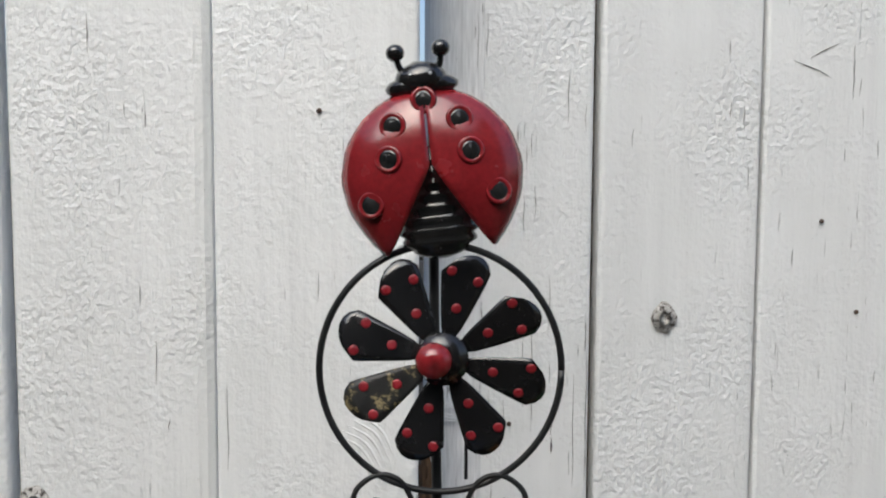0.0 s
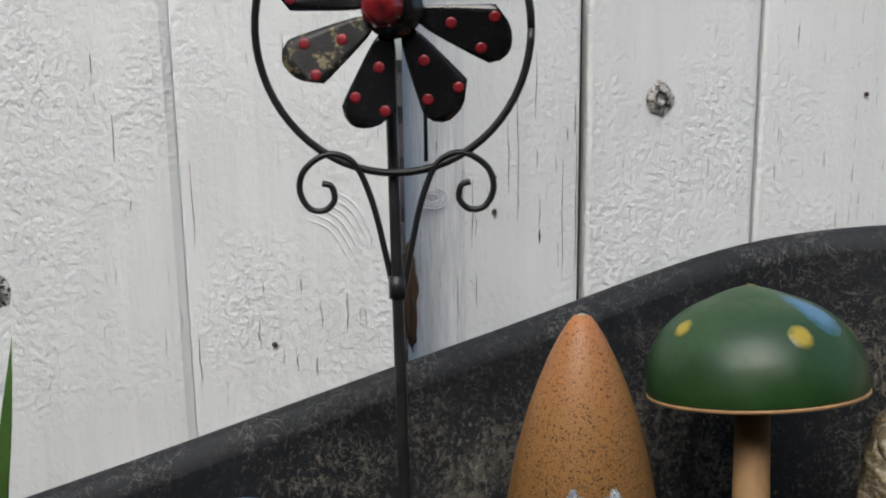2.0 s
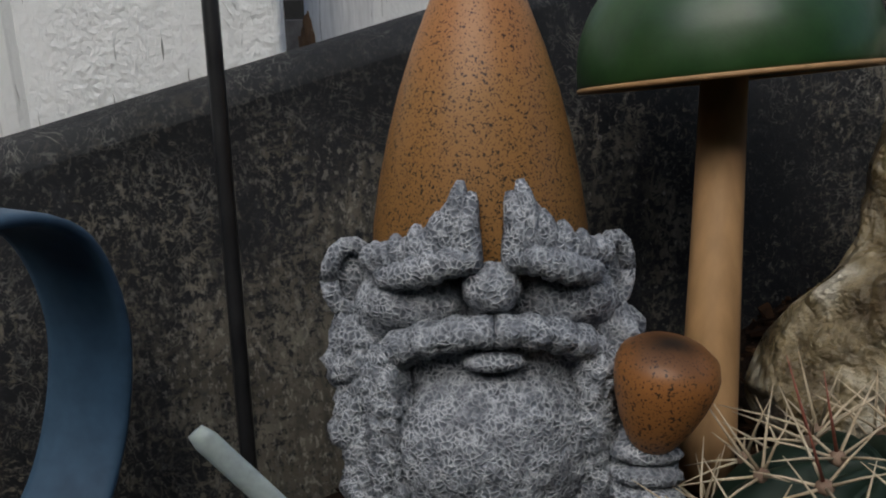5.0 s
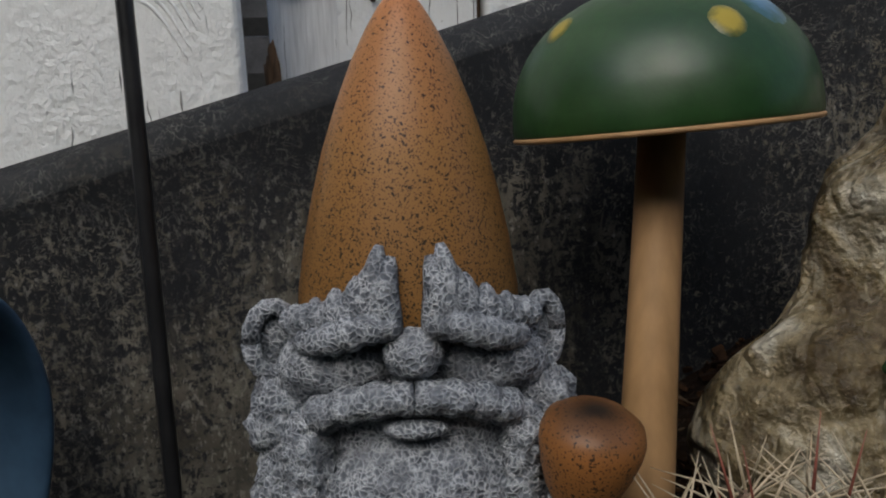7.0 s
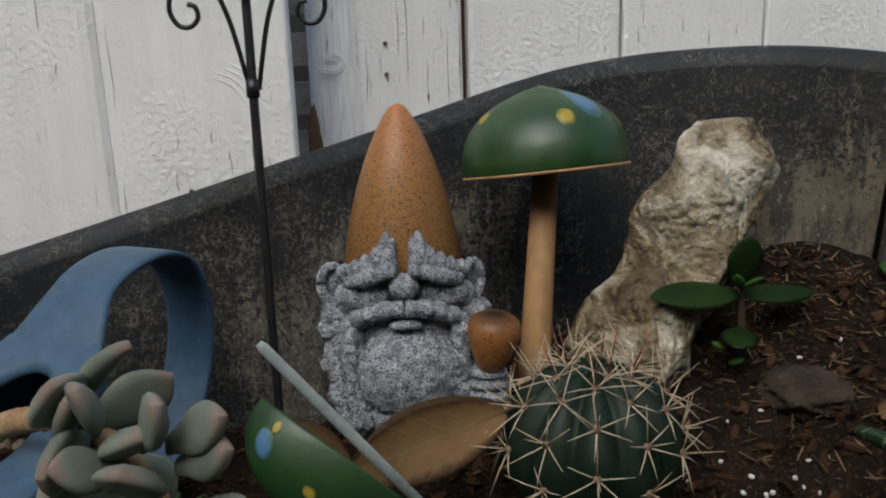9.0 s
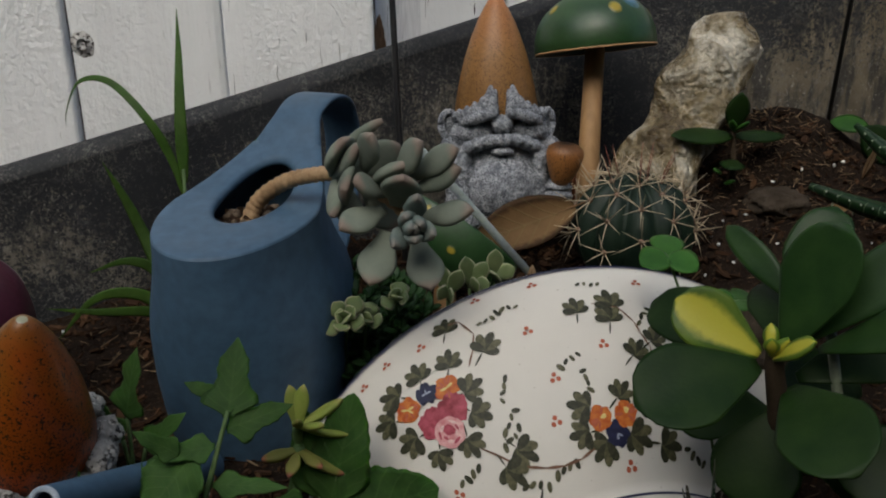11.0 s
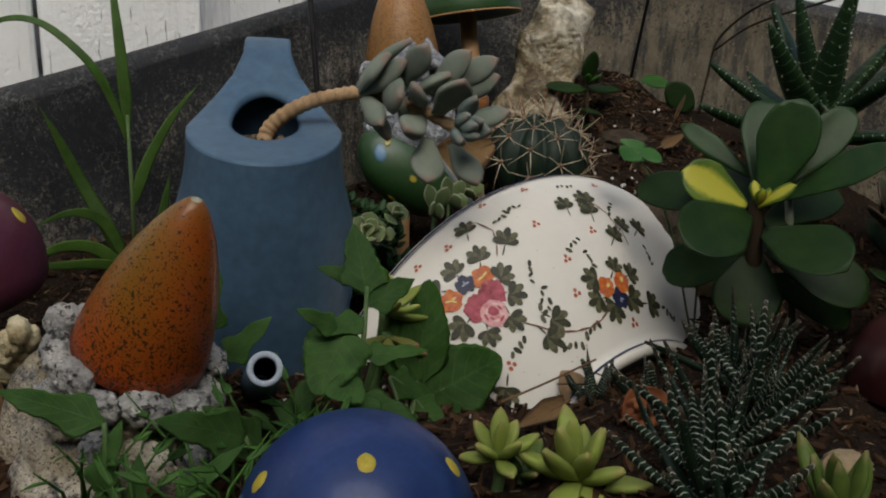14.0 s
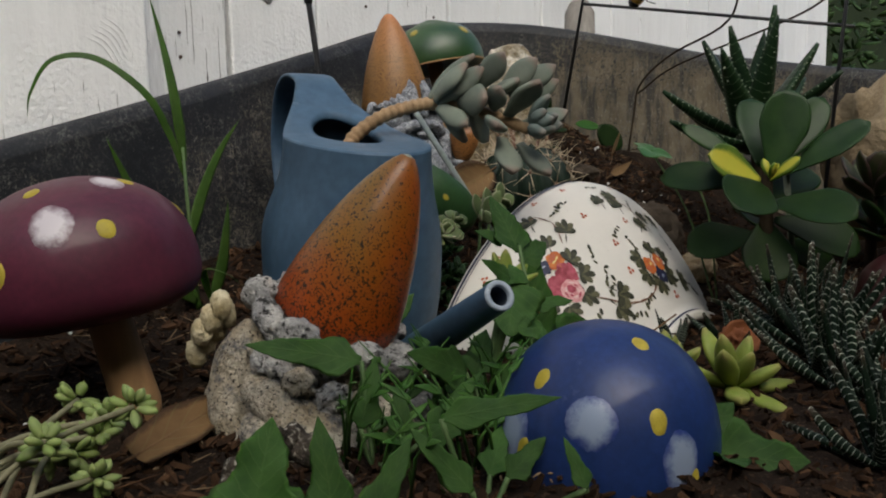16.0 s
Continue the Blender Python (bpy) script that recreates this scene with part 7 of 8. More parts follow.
# zebra haworthias
def zebra(c, count, L, seed, lean=(0, 0, 1)):
    rnd = random.Random(seed)
    z = thing("zebra_plant", c, "dark spiky zebra plant with white banded leaves", "zebra plant", "zebra plants")
    d0, e, f = basis(lean, (0, 1, 0))
    count = max(8, int(count * 0.8))
    for k in range(count):
        u = k / (count - 1)
        a = GOLDEN * k
        tilt = 1.35 - 1.15 * u + rnd.uniform(-0.15, 0.15)
        out = e * math.cos(a) + f * math.sin(a)
        d = out * math.sin(tilt) + d0 * math.cos(tilt)
        n = d0 * math.sin(tilt) - out * math.cos(tilt)
        one_leaf(z, ZEBRA, Vector(c) + out * 0.005 * (1 - u) + Vector((0, 0, 0.004)), d, n, L * rnd.uniform(0.72, 1.12), 0.0112, 0.0052, curve=rnd.uniform(-0.08, 0.32), shape="dagger", rings=12, seg=8, cup=0.14)


zebra((0.137, 0.036, 0.030), 19, 0.060, 31, (-0.02, -0.1, 1))
zebra((0.125, 0.005, 0.030), 24, 0.064, 32, (0.1, -0.1, 1))
zebra((0.066, 0.034, 0.030), 9, 0.036, 33, (-0.2, -0.05, 1))
zebra((0.060, 0.078, 0.016), 8, 0.032, 40, (-0.1, 0.1, 1))
zebra((0.068, -0.022, 0.030), 21, 0.076, 34, (0.0, -0.1, 1))
zebra((0.040, -0.034, 0.030), 14, 0.056, 35, (0.1, -0.1, 1))
zebra((0.022, -0.056, 0.028), 18, 0.064, 36, (0.1, 0.0, 1))
zebra((0.010, -0.090, 0.026), 16, 0.050, 37, (0.15, 0.1, 1))
zebra((-0.068, -0.112, 0.026), 16, 0.050, 39, (0.1, 0.1, 1))

# finger-leaved succulents
def fingers(c, axis, count, L, seed, name="finger_succulent", skin=None, label="pale yellow green succulent with short fleshy fingers"):
    rnd = random.Random(seed)
    t = thing(name, (c[0], c[1], soil_height(c[0], c[1])), label, "succulent", "finger succulents")
    part("stem", tube(Mesh(), [(c[0], c[1], soil_height(c[0], c[1]) - 0.005), (c[0], c[1], (c[2] + soil_height(c[0], c[1])) / 2), c], [0.003, 0.003, 0.0025], 8), GREEN_STEM, t)
    rosette(t, skin or FINGER, c, axis, max(7, int(count * 0.75)), L * 1.3, 0.0120, 0.0068, rnd, 1.35, 0.2, 0.22, "plump", cup=0.12)


def plump_shoot(c, tips, W, label, foot=None, skin=None):
    """Fat leaves set on one short stem, each given by the place of its tip."""
    c = Vector(c)
    foot = Vector(foot or (c[0], c[1], soil_height(c[0], c[1]) - 0.004))
    t = thing("finger_succulent", foot, label, "succulent", "finger succulents")
    part("stem", tube(Mesh(), catmull([foot, foot.lerp(c, 0.5) + Vector((0.002, 0.001, 0)), c], 4), 0.0030, 8), GREEN_STEM, t)
    for q in tips:
        q, k = Vector(q[:3]), (q[3] if len(q) > 3 else 1.0)
        d = (q - c).normalized()
        up = Vector((0, 0, 1)) - d * d.z if abs(d.z) < 0.93 else Vector((-0.3, -0.8, 0.2))
        one_leaf(t, skin or FINGER, c + d * 0.002 - Vector((0, 0, 0.002)), d - up * 0.15, up, (q - c).length * 1.02, W * k, W * 0.55 * k, curve=0.14, shape="plump", rings=14, seg=12, cup=0.18)


plump_shoot((-0.062, 0.120, 0.083), [(-0.066, 0.128, 0.102), (-0.058, 0.124, 0.104), (-0.039, 0.124, 0.095), (-0.033, 0.121, 0.077), (-0.048, 0.108, 0.090, 0.8), (-0.060, 0.106, 0.094, 0.7)], 0.0095,
            "pale green succulent with fat fingers beside the bowl", (-0.070, 0.128, 0.030))
plump_shoot((-0.062, 0.118, 0.070), [(-0.040, 0.113, 0.057), (-0.080, 0.114, 0.068), (-0.050, 0.104, 0.068, 0.8), (-0.066, 0.104, 0.064, 0.8)], 0.0100,
            "pale green succulent with rosy tipped fat fingers", (-0.068, 0.126, 0.030), skin=FINGER_ROSY)
plump_shoot((-0.020, -0.012, 0.036), [(-0.014, 0.010, 0.063), (-0.010, -0.018, 0.062), (-0.036, -0.014, 0.066), (-0.048, -0.022, 0.062), (0.006, -0.034, 0.038), (-0.012, -0.034, 0.050), (-0.022, -0.046, 0.030),
            (-0.048, 0.000, 0.052), (-0.004, 0.006, 0.052, 0.8), (-0.028, -0.028, 0.058, 0.85), (-0.022, -0.006, 0.064, 0.7), (-0.050, -0.034, 0.040)], 0.0135, "large pale green succulent with fat pointed leaves")
plump_shoot((-0.056, 0.004, 0.048), [(-0.050, 0.013, 0.068), (-0.039, -0.002, 0.059), (-0.070, 0.000, 0.060), (-0.062, 0.016, 0.062), (-0.054, -0.010, 0.062), (-0.044, 0.008, 0.062), (-0.072, 0.010, 0.050), (-0.060, -0.014, 0.050),
            (-0.056, 0.002, 0.068, 0.7)], 0.0095, "pale green succulent with short fat fingers")
plump_shoot((-0.040, 0.006, 0.034), [(-0.030, -0.006, 0.042), (-0.026, 0.012, 0.046), (-0.044, -0.010, 0.044), (-0.034, 0.020, 0.042), (-0.050, 0.002, 0.048, 0.8)], 0.0085, "small green succulent with short fat fingers", skin=FINGER_DEEP)
fingers((0.050, -0.105, 0.040), (-0.2, 0.1, 1), 12, 0.038, 15, skin=FINGER_DEEP)
fingers((-0.300, 0.440, 0.060), (0.1, -0.4, 1), 14, 0.018, 17, skin=GHOST, label="small grey green rosette succulent by the tub wall")

# cream-edged stonecrop between the can and the bowl
rnd = random.Random(14)
sed = thing("variegated_stonecrop", (-0.02, 0.205, 0.05), "low stonecrop with small cream edged leaves beside the bowl", "stonecrop")
for c, ax, cnt, L in (((-0.038, 0.205, 0.104), (-0.1, -0.7, 0.7), 14, 0.0165), ((-0.026, 0.212, 0.100), (0.1, -0.6, 0.7), 9, 0.014), ((-0.006, 0.225, 0.108), (0, -0.6, 0.8), 6, 0.013)):
    part("stem", tube(Mesh(), catmull([(c[0] - 0.004, c[1] + 0.030, soil_height(c[0], c[1]) - 0.004), (c[0] - 0.003, c[1] + 0.022, (c[2] + soil_height(c[0], c[1])) / 2), c], 4), 0.0011, 6), GREEN_STEM, sed)
    rosette(sed, CREAM_EDGE, c, ax, max(5, cnt * 2 // 3), L * 0.95, 0.0135, 0.0046, rnd, 1.45, 0.35, 0.10, "obovate", cup=0.16)
for x, y, foot, tips in ((0.027, 0.231, 0.108, ((-0.005, 0.003, 0.022), (0.010, -0.002, 0.020), (0.004, -0.010, 0.004), (-0.008, -0.008, 0.008))),
                         (0.042, 0.236, 0.112, ((0.012, 0.000, 0.018), (-0.003, 0.002, 0.022), (0.006, -0.010, 0.006), (0.014, -0.006, 0.004))),
                         (0.058, 0.240, 0.116, ((0.002, 0.002, 0.021), (0.015, -0.002, 0.008), (0.002, -0.010, 0.006)))):
    foot = Vector((x, y, foot))
    part("stem", tube(Mesh(), [(x, y + 0.006, soil_height(x, y) - 0.004), foot], 0.0013, 6), GREEN_STEM, sed)
    for tip in tips:
        tip = Vector(tip)
        one_leaf(sed, CREAM_EDGE, foot, tip, (tip.x * -0.6, -0.9, 0.35), tip.length * 0.95, 0.0115, 0.0036, curve=0.06, shape="obovate", rings=12, seg=12, cup=0.10)
M = Mesh()
for k in range(110):
    x, y = rnd.uniform(-0.045, 0.022), rnd.uniform(0.222, 0.285)
    rosette(None, None, (x, y, soil_height(x, y) + rnd.uniform(0.006, 0.058) * (1.0 if x < 0.008 else 0.6)), (rnd.uniform(-0.4, 0.4), -0.5, 0.8), 5, 0.012, 0.0065, 0.0025, rnd, 1.3, 0.4, 0.1, "oval", joined=M)
solo("creeping_stonecrop", M, SMALL_GREEN, (0, 0.25, 0.05), "mat of small dark green stonecrop leaves", "stonecrop", kind="stuff")

# bead stonecrop near the purple mushroom
rnd = random.Random(2)
bead = thing("bead_stonecrop", (-0.345, 0.112, 0.03), "sprawling stonecrop with pale green bead leaves on woody stems", "stonecrop")
for k in range(9):
    a = Vector((-0.39 + rnd.uniform(-0.02, 0.02), 0.10 + rnd.uniform(-0.05, 0.03), 0.034))
    b = Vector((-0.335 + rnd.uniform(-0.02, 0.025), 0.112 + rnd.uniform(-0.03, 0.03), rnd.uniform(0.04, 0.07)))
    part("stem", tube(Mesh(), catmull([a, a.lerp(b, 0.5) + Vector((0, 0, 0.010)), b], 5), 0.0013, 7), GREY_STEM, bead)
    M = Mesh()
    for q in range(17):
        o = Vector((rnd.gauss(0, 1), rnd.gauss(0, 1), rnd.gauss(0, 1))).normalized()
        leaf(M, b + o * 0.0022, o, (0.2, -0.3, 1), rnd.uniform(0.0055, 0.0095), rnd.uniform(0.0040, 0.0056), 0.0036, 0.1, "plump", 7, 7)
    part("leaf_tuft", M, BEAD, bead)

# lobed weed in front of the can
weed = thing("lobed_weed", (-0.103, 0.045, 0.03), "tall soft green weed with lobed toothed leaves", "weed")
stalk = catmull([(-0.106, 0.060, 0.024), (-0.105, 0.062, 0.062), (-0.097, 0.071, 0.090), (-0.090, 0.083, 0.113)], 5)
part("stem", tube(Mesh(), stalk, [0.0021 - 0.00007 * k for k in range(len(stalk))], 8), GREEN_STEM, weed)
for a, b, n, W, c, shape in (((-0.090, 0.083, 0.109), (-0.087, 0.107, 0.140), (-0.15, -0.95, 0.45), 0.034, -0.04, "hastate"),
                             ((-0.094, 0.092, 0.115), (-0.112, 0.095, 0.123), (0.0, -0.8, 0.6), 0.015, -0.05, "hastate"),
                             ((-0.091, 0.080, 0.104), (-0.060, 0.087, 0.113), (0.05, -0.75, 0.65), 0.024, -0.08, "hastate"),
                             ((-0.096, 0.074, 0.099), (-0.124, 0.068, 0.099), (0.1, -0.7, 0.7), 0.019, -0.10, "hastate"),
                             ((-0.106, 0.072, 0.096), (-0.129, 0.054, 0.074), (-0.35, -0.75, 0.55), 0.036, -0.08, "broad"),
                             ((-0.112, 0.070, 0.098), (-0.132, 0.070, 0.111), (-0.2, -0.8, 0.5), 0.016, -0.03, "hastate"),
                             ((-0.098, 0.069, 0.081), (-0.063, 0.064, 0.082), (0.05, -0.65, 0.75), 0.017, -0.10, "hastate"),
                             ((-0.105, 0.052, 0.073), (-0.125, 0.050, 0.075), (-0.1, -0.7, 0.7), 0.019, -0.08, "broad"),
                             ((-0.104, 0.056, 0.066), (-0.108, 0.036, 0.050), (-0.2, -0.7, 0.6), 0.018, -0.08, "broad"),
                             ((-0.102, 0.062, 0.062), (-0.078, 0.045, 0.052), (0.1, -0.6, 0.8), 0.018, -0.10, "broad"),
                             ((-0.104, 0.060, 0.050), (-0.135, 0.040, 0.052), (-0.2, -0.6, 0.8), 0.024, -0.10, "hastate"),
                             ((-0.104, 0.058, 0.046), (-0.092, 0.030, 0.044), (0.0, -0.5, 0.9), 0.022, -0.10, "hastate")):
    a, b = Vector(a), Vector(b)
    one_leaf(weed, WEED, a, b - a, n, (b - a).length * 1.04, W, 0.0007, curve=c, shape=shape, rings=30, seg=10, cup=0.10, wave=0.16)
# broad weed at the foot of the bowl
dock = thing("broad_weed", (-0.075, 0.070, 0.028), "low weed with a broad toothed leaf against the bowl", "weed")
for a, b, n, W, c, shape in (((-0.043, 0.106, 0.030), (0.011, 0.107, 0.046), (-0.1, -0.93, 0.42), 0.052, -0.06, "broad"),
                             ((-0.046, 0.110, 0.040), (-0.032, 0.122, 0.096), (-0.1, -0.97, 0.2), 0.038, -0.05, "broad"),
                             ((-0.052, 0.112, 0.042), (-0.060, 0.124, 0.088), (-0.1, -0.97, 0.2), 0.026, -0.05, "broad"),
                             ((-0.073, 0.090, 0.056), (-0.043, 0.088, 0.036), (0.0, -0.7, 0.7), 0.025, -0.08, "hastate"),
                             ((-0.060, 0.084, 0.042), (-0.047, 0.072, 0.026), (0.0, -0.7, 0.7), 0.022, -0.10, "broad"),
                             ((-0.072, 0.064, 0.040), (-0.090, 0.042, 0.046), (-0.2, -0.6, 0.8), 0.024, -0.10, "hastate")):
    a, b = Vector(a), Vector(b)
    root = Vector((-0.075, 0.070, 0.028))
    part("stem", tube(Mesh(), catmull([root, root.lerp(a, 0.55) + Vector((0, -0.003, 0.004)), a, a.lerp(b, 0.25)], 5), [0.0014 - 0.00005 * k for k in range(16)], 7), PALE_STEM, dock)
    one_leaf(dock, WEED, a, b - a, n, (b - a).length * 1.04, W, 0.0007, curve=c, shape=shape, rings=30, seg=10, cup=0.08, wave=0.12)


def weed_leaves(base, spec):
    """A low weed: each leaf from its foot to its tip, with a stalk down to the root."""
    w = thing("low_weed", base, "low green weed with lobed leaves among the ornaments", "weed", "low weeds")
    for a, b, W in spec:
        a, b = Vector(a), Vector(b)
        root = Vector(base)
        part("stem", tube(Mesh(), catmull([root, root.lerp(a, 0.55) + Vector((0, 0, -0.004)), a], 4), [0.0012] * 9, 6), GREEN_STEM, w)
        one_leaf(w, WEED, a, b - a, (-0.55, -0.65, 0.55), (b - a).length, W, 0.0008, curve=-0.06, shape="hastate", rings=24, seg=10, cup=0.12, wave=0.16)


weed_leaves((-0.228, 0.045, 0.032), [((-0.224, 0.057, 0.077), (-0.266, 0.088, 0.088), 0.024), ((-0.230, 0.051, 0.048), (-0.218, 0.054, 0.079), 0.020), ((-0.217, 0.036, 0.040), (-0.213, 0.046, 0.066), 0.018), ((-0.20, 0.04, 0.04), (-0.170, 0.033, 0.067), 0.016), ((-0.215, 0.03, 0.042), (-0.19, 0.01, 0.055), 0.016)])
weed_leaves((-0.305, -0.012, 0.030), [((-0.322, -0.012, 0.055), (-0.309, -0.006, 0.087), 0.036), ((-0.294, -0.018, 0.050), (-0.291, -0.006, 0.083), 0.020), ((-0.300, -0.015, 0.05), (-0.33, 0.01, 0.06), 0.024), ((-0.28, -0.02, 0.045), (-0.262, -0.022, 0.072), 0.018)])
weed_leaves((-0.225, -0.020, 0.030), [((-0.233, -0.006, 0.067), (-0.198, -0.039, 0.076), 0.017), ((-0.215, -0.064, 0.050), (-0.216, -0.054, 0.068), 0.010), ((-0.23, -0.02, 0.04), (-0.245, 0.0, 0.066), 0.016), ((-0.21, -0.02, 0.04), (-0.185, -0.02, 0.052), 0.016), ((-0.205, -0.005, 0.035), (-0.18, 0.01, 0.05), 0.018)])
weed_leaves((-0.150, 0.055, 0.032), [((-0.165, 0.050, 0.06), (-0.205, 0.045, 0.080), 0.030), ((-0.145, 0.045, 0.05), (-0.125, 0.03, 0.066), 0.022), ((-0.155, 0.06, 0.05), (-0.18, 0.07, 0.07), 0.024), ((-0.14, 0.07, 0.05), (-0.115, 0.085, 0.07), 0.026), ((-0.15, 0.045, 0.04), (-0.16, 0.015, 0.05), 0.022), ((-0.14, 0.05, 0.036), (-0.11, 0.04, 0.05), 0.022)])
weed_leaves((-0.160, 0.145, 0.036), [((-0.160, 0.148, 0.075), (-0.152, 0.150, 0.118), 0.034), ((-0.150, 0.140, 0.06), (-0.125, 0.135, 0.085), 0.024), ((-0.165, 0.15, 0.06), (-0.185, 0.16, 0.085), 0.024)])
weed_leaves((-0.115, -0.050, 0.026), [((-0.114, -0.055, 0.034), (-0.094, -0.096, 0.032), 0.040), ((-0.11, -0.045, 0.034), (-0.085, -0.05, 0.05), 0.028), ((-0.115, -0.06, 0.033), (-0.14, -0.085, 0.045), 0.026)])
# thin grassy stalks round the blue mushroom
M = Mesh()
rnd = random.Random(41)
for k in range(80):
    x, y = rnd.uniform(-0.24, -0.12), rnd.uniform(0.0, 0.07)
    L = rnd.uniform(0.02, 0.055)
    a = rnd.uniform(0, 6.28)
    tube(M, [(x, y, 0.028), (x + math.cos(a) * L * 0.15, y + math.sin(a) * L * 0.15, 0.028 + L * 0.6), (x + math.cos(a) * L * 0.5, y + math.sin(a) * L * 0.5, 0.028 + L)], [0.0009, 0.0008, 0.0003], 5)
    leaf(M, (x + math.cos(a) * L * 0.3, y + math.sin(a) * L * 0.3, 0.028 + L * 0.8), (math.cos(a), math.sin(a), 0.5), (-0.4, -0.5, 0.7), rnd.uniform(0.009, 0.019), rnd.uniform(0.0035, 0.0065), 0.0006, -0.15, "lance", 8, 6)
solo("weed_seedlings", M, leafy("small weed seedlings", (0.022, 0.07, 0.012), (0.05, 0.11, 0.022), rough=0.55, thin=0.25, joined=True), (-0.18, 0.03, 0.03), "tangle of thin green weed seedlings", "weed", kind="stuff")

# grass clumps
def grass(base, blades, seed):
    g_ = thing("grass_clump", base, "fresh green grass blades growing along the tub wall", "grass", "grass clumps")
    for d, n, L, W, c in blades:
        one_leaf(g_, GRASS, Vector(base) - Vector((0, 0, 0.005)), d, n, L, W, 0.0005, curve=c, shape="blade", rings=18, seg=6, cup=0.3, name="blade")


def arched_blade(parent, pts, W):
    M = Mesh()
    path = catmull(pts, 6)
    tube(M, path, [W / 2 * SHAPES["blade"](i / (len(path) - 1)) for i in range(len(path))], 8, flat=0.08, up=(0.1, -0.9, 0.3))
    M.al = [i // 8 / (len(path) - 1) for i in range(len(M.v))]
    part("blade", M, GRASS, parent)


tall = thing("tall_grass", (-0.168, 0.312, 0.06), "two tall grass blades, one arching over", "grass", "grass clumps")
part("stem", tube(Mesh(), [(-0.165, 0.332, 0.06), (-0.162, 0.344, 0.125), (-0.161, 0.349, 0.17)], [0.0018, 0.0015, 0.0012], 7), GREEN_STEM, tall)
arched_blade(tall, [(-0.161, 0.348, 0.160), (-0.161, 0.353, 0.19), (-0.161, 0.362, 0.222), (-0.161, 0.375, 0.254), (-0.162, 0.388, 0.284)], 0.0096)
arched_blade(tall, [(-0.162, 0.347, 0.150), (-0.170, 0.350, 0.180), (-0.185, 0.353, 0.209), (-0.212, 0.368, 0.233), (-0.238, 0.380, 0.232), (-0.252, 0.385, 0.210), (-0.255, 0.386, 0.194)], 0.0068)
arched_blade(tall, [(-0.163, 0.340, 0.105), (-0.150, 0.345, 0.135), (-0.130, 0.353, 0.165), (-0.106, 0.362, 0.190)], 0.0095)
clump = thing("grass_clump", (-0.172, 0.325, 0.06), "fresh green grass blades growing along the tub wall", "grass", "grass clumps")
arched_blade(clump, [(-0.168, 0.322, 0.055), (-0.180, 0.332, 0.088), (-0.196, 0.344, 0.125), (-0.208, 0.346, 0.155), (-0.218, 0.345, 0.178)], 0.0115)
arched_blade(clump, [(-0.172, 0.324, 0.07), (-0.185, 0.328, 0.098), (-0.205, 0.326, 0.107), (-0.232, 0.322, 0.100)], 0.0095)
arched_blade(clump, [(-0.170, 0.322, 0.06), (-0.195, 0.318, 0.083), (-0.225, 0.308, 0.085), (-0.250, 0.292, 0.060)], 0.0100)
arched_blade(clump, [(-0.170, 0.322, 0.06), (-0.190, 0.312, 0.072), (-0.222, 0.30, 0.078), (-0.262, 0.31, 0.078)], 0.0085)
arched_blade(clump, [(-0.160, 0.318, 0.06), (-0.150, 0.320, 0.085), (-0.143, 0.324, 0.110), (-0.137, 0.330, 0.130)], 0.0100)
arched_blade(clump, [(-0.162, 0.316, 0.06), (-0.172, 0.305, 0.085), (-0.160, 0.295, 0.082), (-0.148, 0.290, 0.070)], 0.0075)

# dry leaves
def dry_leaf(p, d, n, L, W, mt, curve, label, cup=0.3, shape="oval", twist=0.0):
    M = Mesh()
    leaf(M, p, d, n, L, W, 0.0009, curve, shape, 16, 10, 0, cup, twist)
    ob = solo("dry_leaf", M, mt, p, label, "dead leaf", "dry leaves")
    d, n, r = basis(d, n)
    rib = [Vector(p) + d * (L * (s - 0.25 * abs(curve) * s * s)) + n * (curve * L * s * s + 0.0003) for s in [k / 10 for k in range(-1, 10)]]
    part("midrib", tube(Mesh(), rib, [0.0009 * (1 - 0.07 * k) for k in range(11)], 6), RIB, ob, "thin darker midrib and stalk")


RIB = surface("dry leaf rib", (0.09, 0.05, 0.025), (0.17, 0.10, 0.05), 120, 0.8, 0.2)
dry_leaf((0.128, 0.318, 0.140), (-0.93, -0.16, -0.30), (0.0, -0.80, 0.55), 0.086, 0.038, DEAD, 0.12, "cupped brown dry leaf lying against the gnome's beard", 0.5)
dry_leaf((0.050, 0.303, 0.119), (-0.72, 0.32, 0.48), (0.1, -0.8, 0.6), 0.040, 0.018, DEAD, 0.1, "curled tan dry leaf in front of the gnome")
dry_leaf((0.085, 0.265, 0.080), (0.1, 0.15, 0.95), (0, -1, 0.1), 0.035, 0.009, DEAD_PALE, 0.1, "narrow tan dry leaf standing on end")
dry_leaf((-0.306, 0.118, 0.038), (0.93, 0.30, 0.12), (0.0, -0.5, 0.85), 0.082, 0.030, DEAD, 0.06, "long brown dry leaf lying on the mulch", 0.3, "lance")
dry_leaf((0.066, 0.090, 0.006), (-0.4, 0.45, 0.75), (-0.2, -0.85, 0.45), 0.032, 0.022, DEAD_PALE, 0.1, "pale dry leaf propped against the bowl", 0.35)
dry_leaf((0.022, 0.056, 0.036), (-0.93, -0.25, -0.05), (0.05, -0.72, 0.68), 0.046, 0.017, DEAD, 0.06, "brown dry leaf below the bowl", 0.5, "lance", 0.5)
dry_leaf((0.040, 0.026, 0.036), (0.8, -0.1, 0.35), (0, -0.7, 0.7), 0.028, 0.024, DEAD_RED, 0.3, "curled rust coloured dry leaf", 0.6)
M = Mesh()
blob(M, (0.053, 0.027, 0.040), (0.011, 0.009, 0.010), None, 0.5, 2.2, 4, seed=3.3, ridged=True)
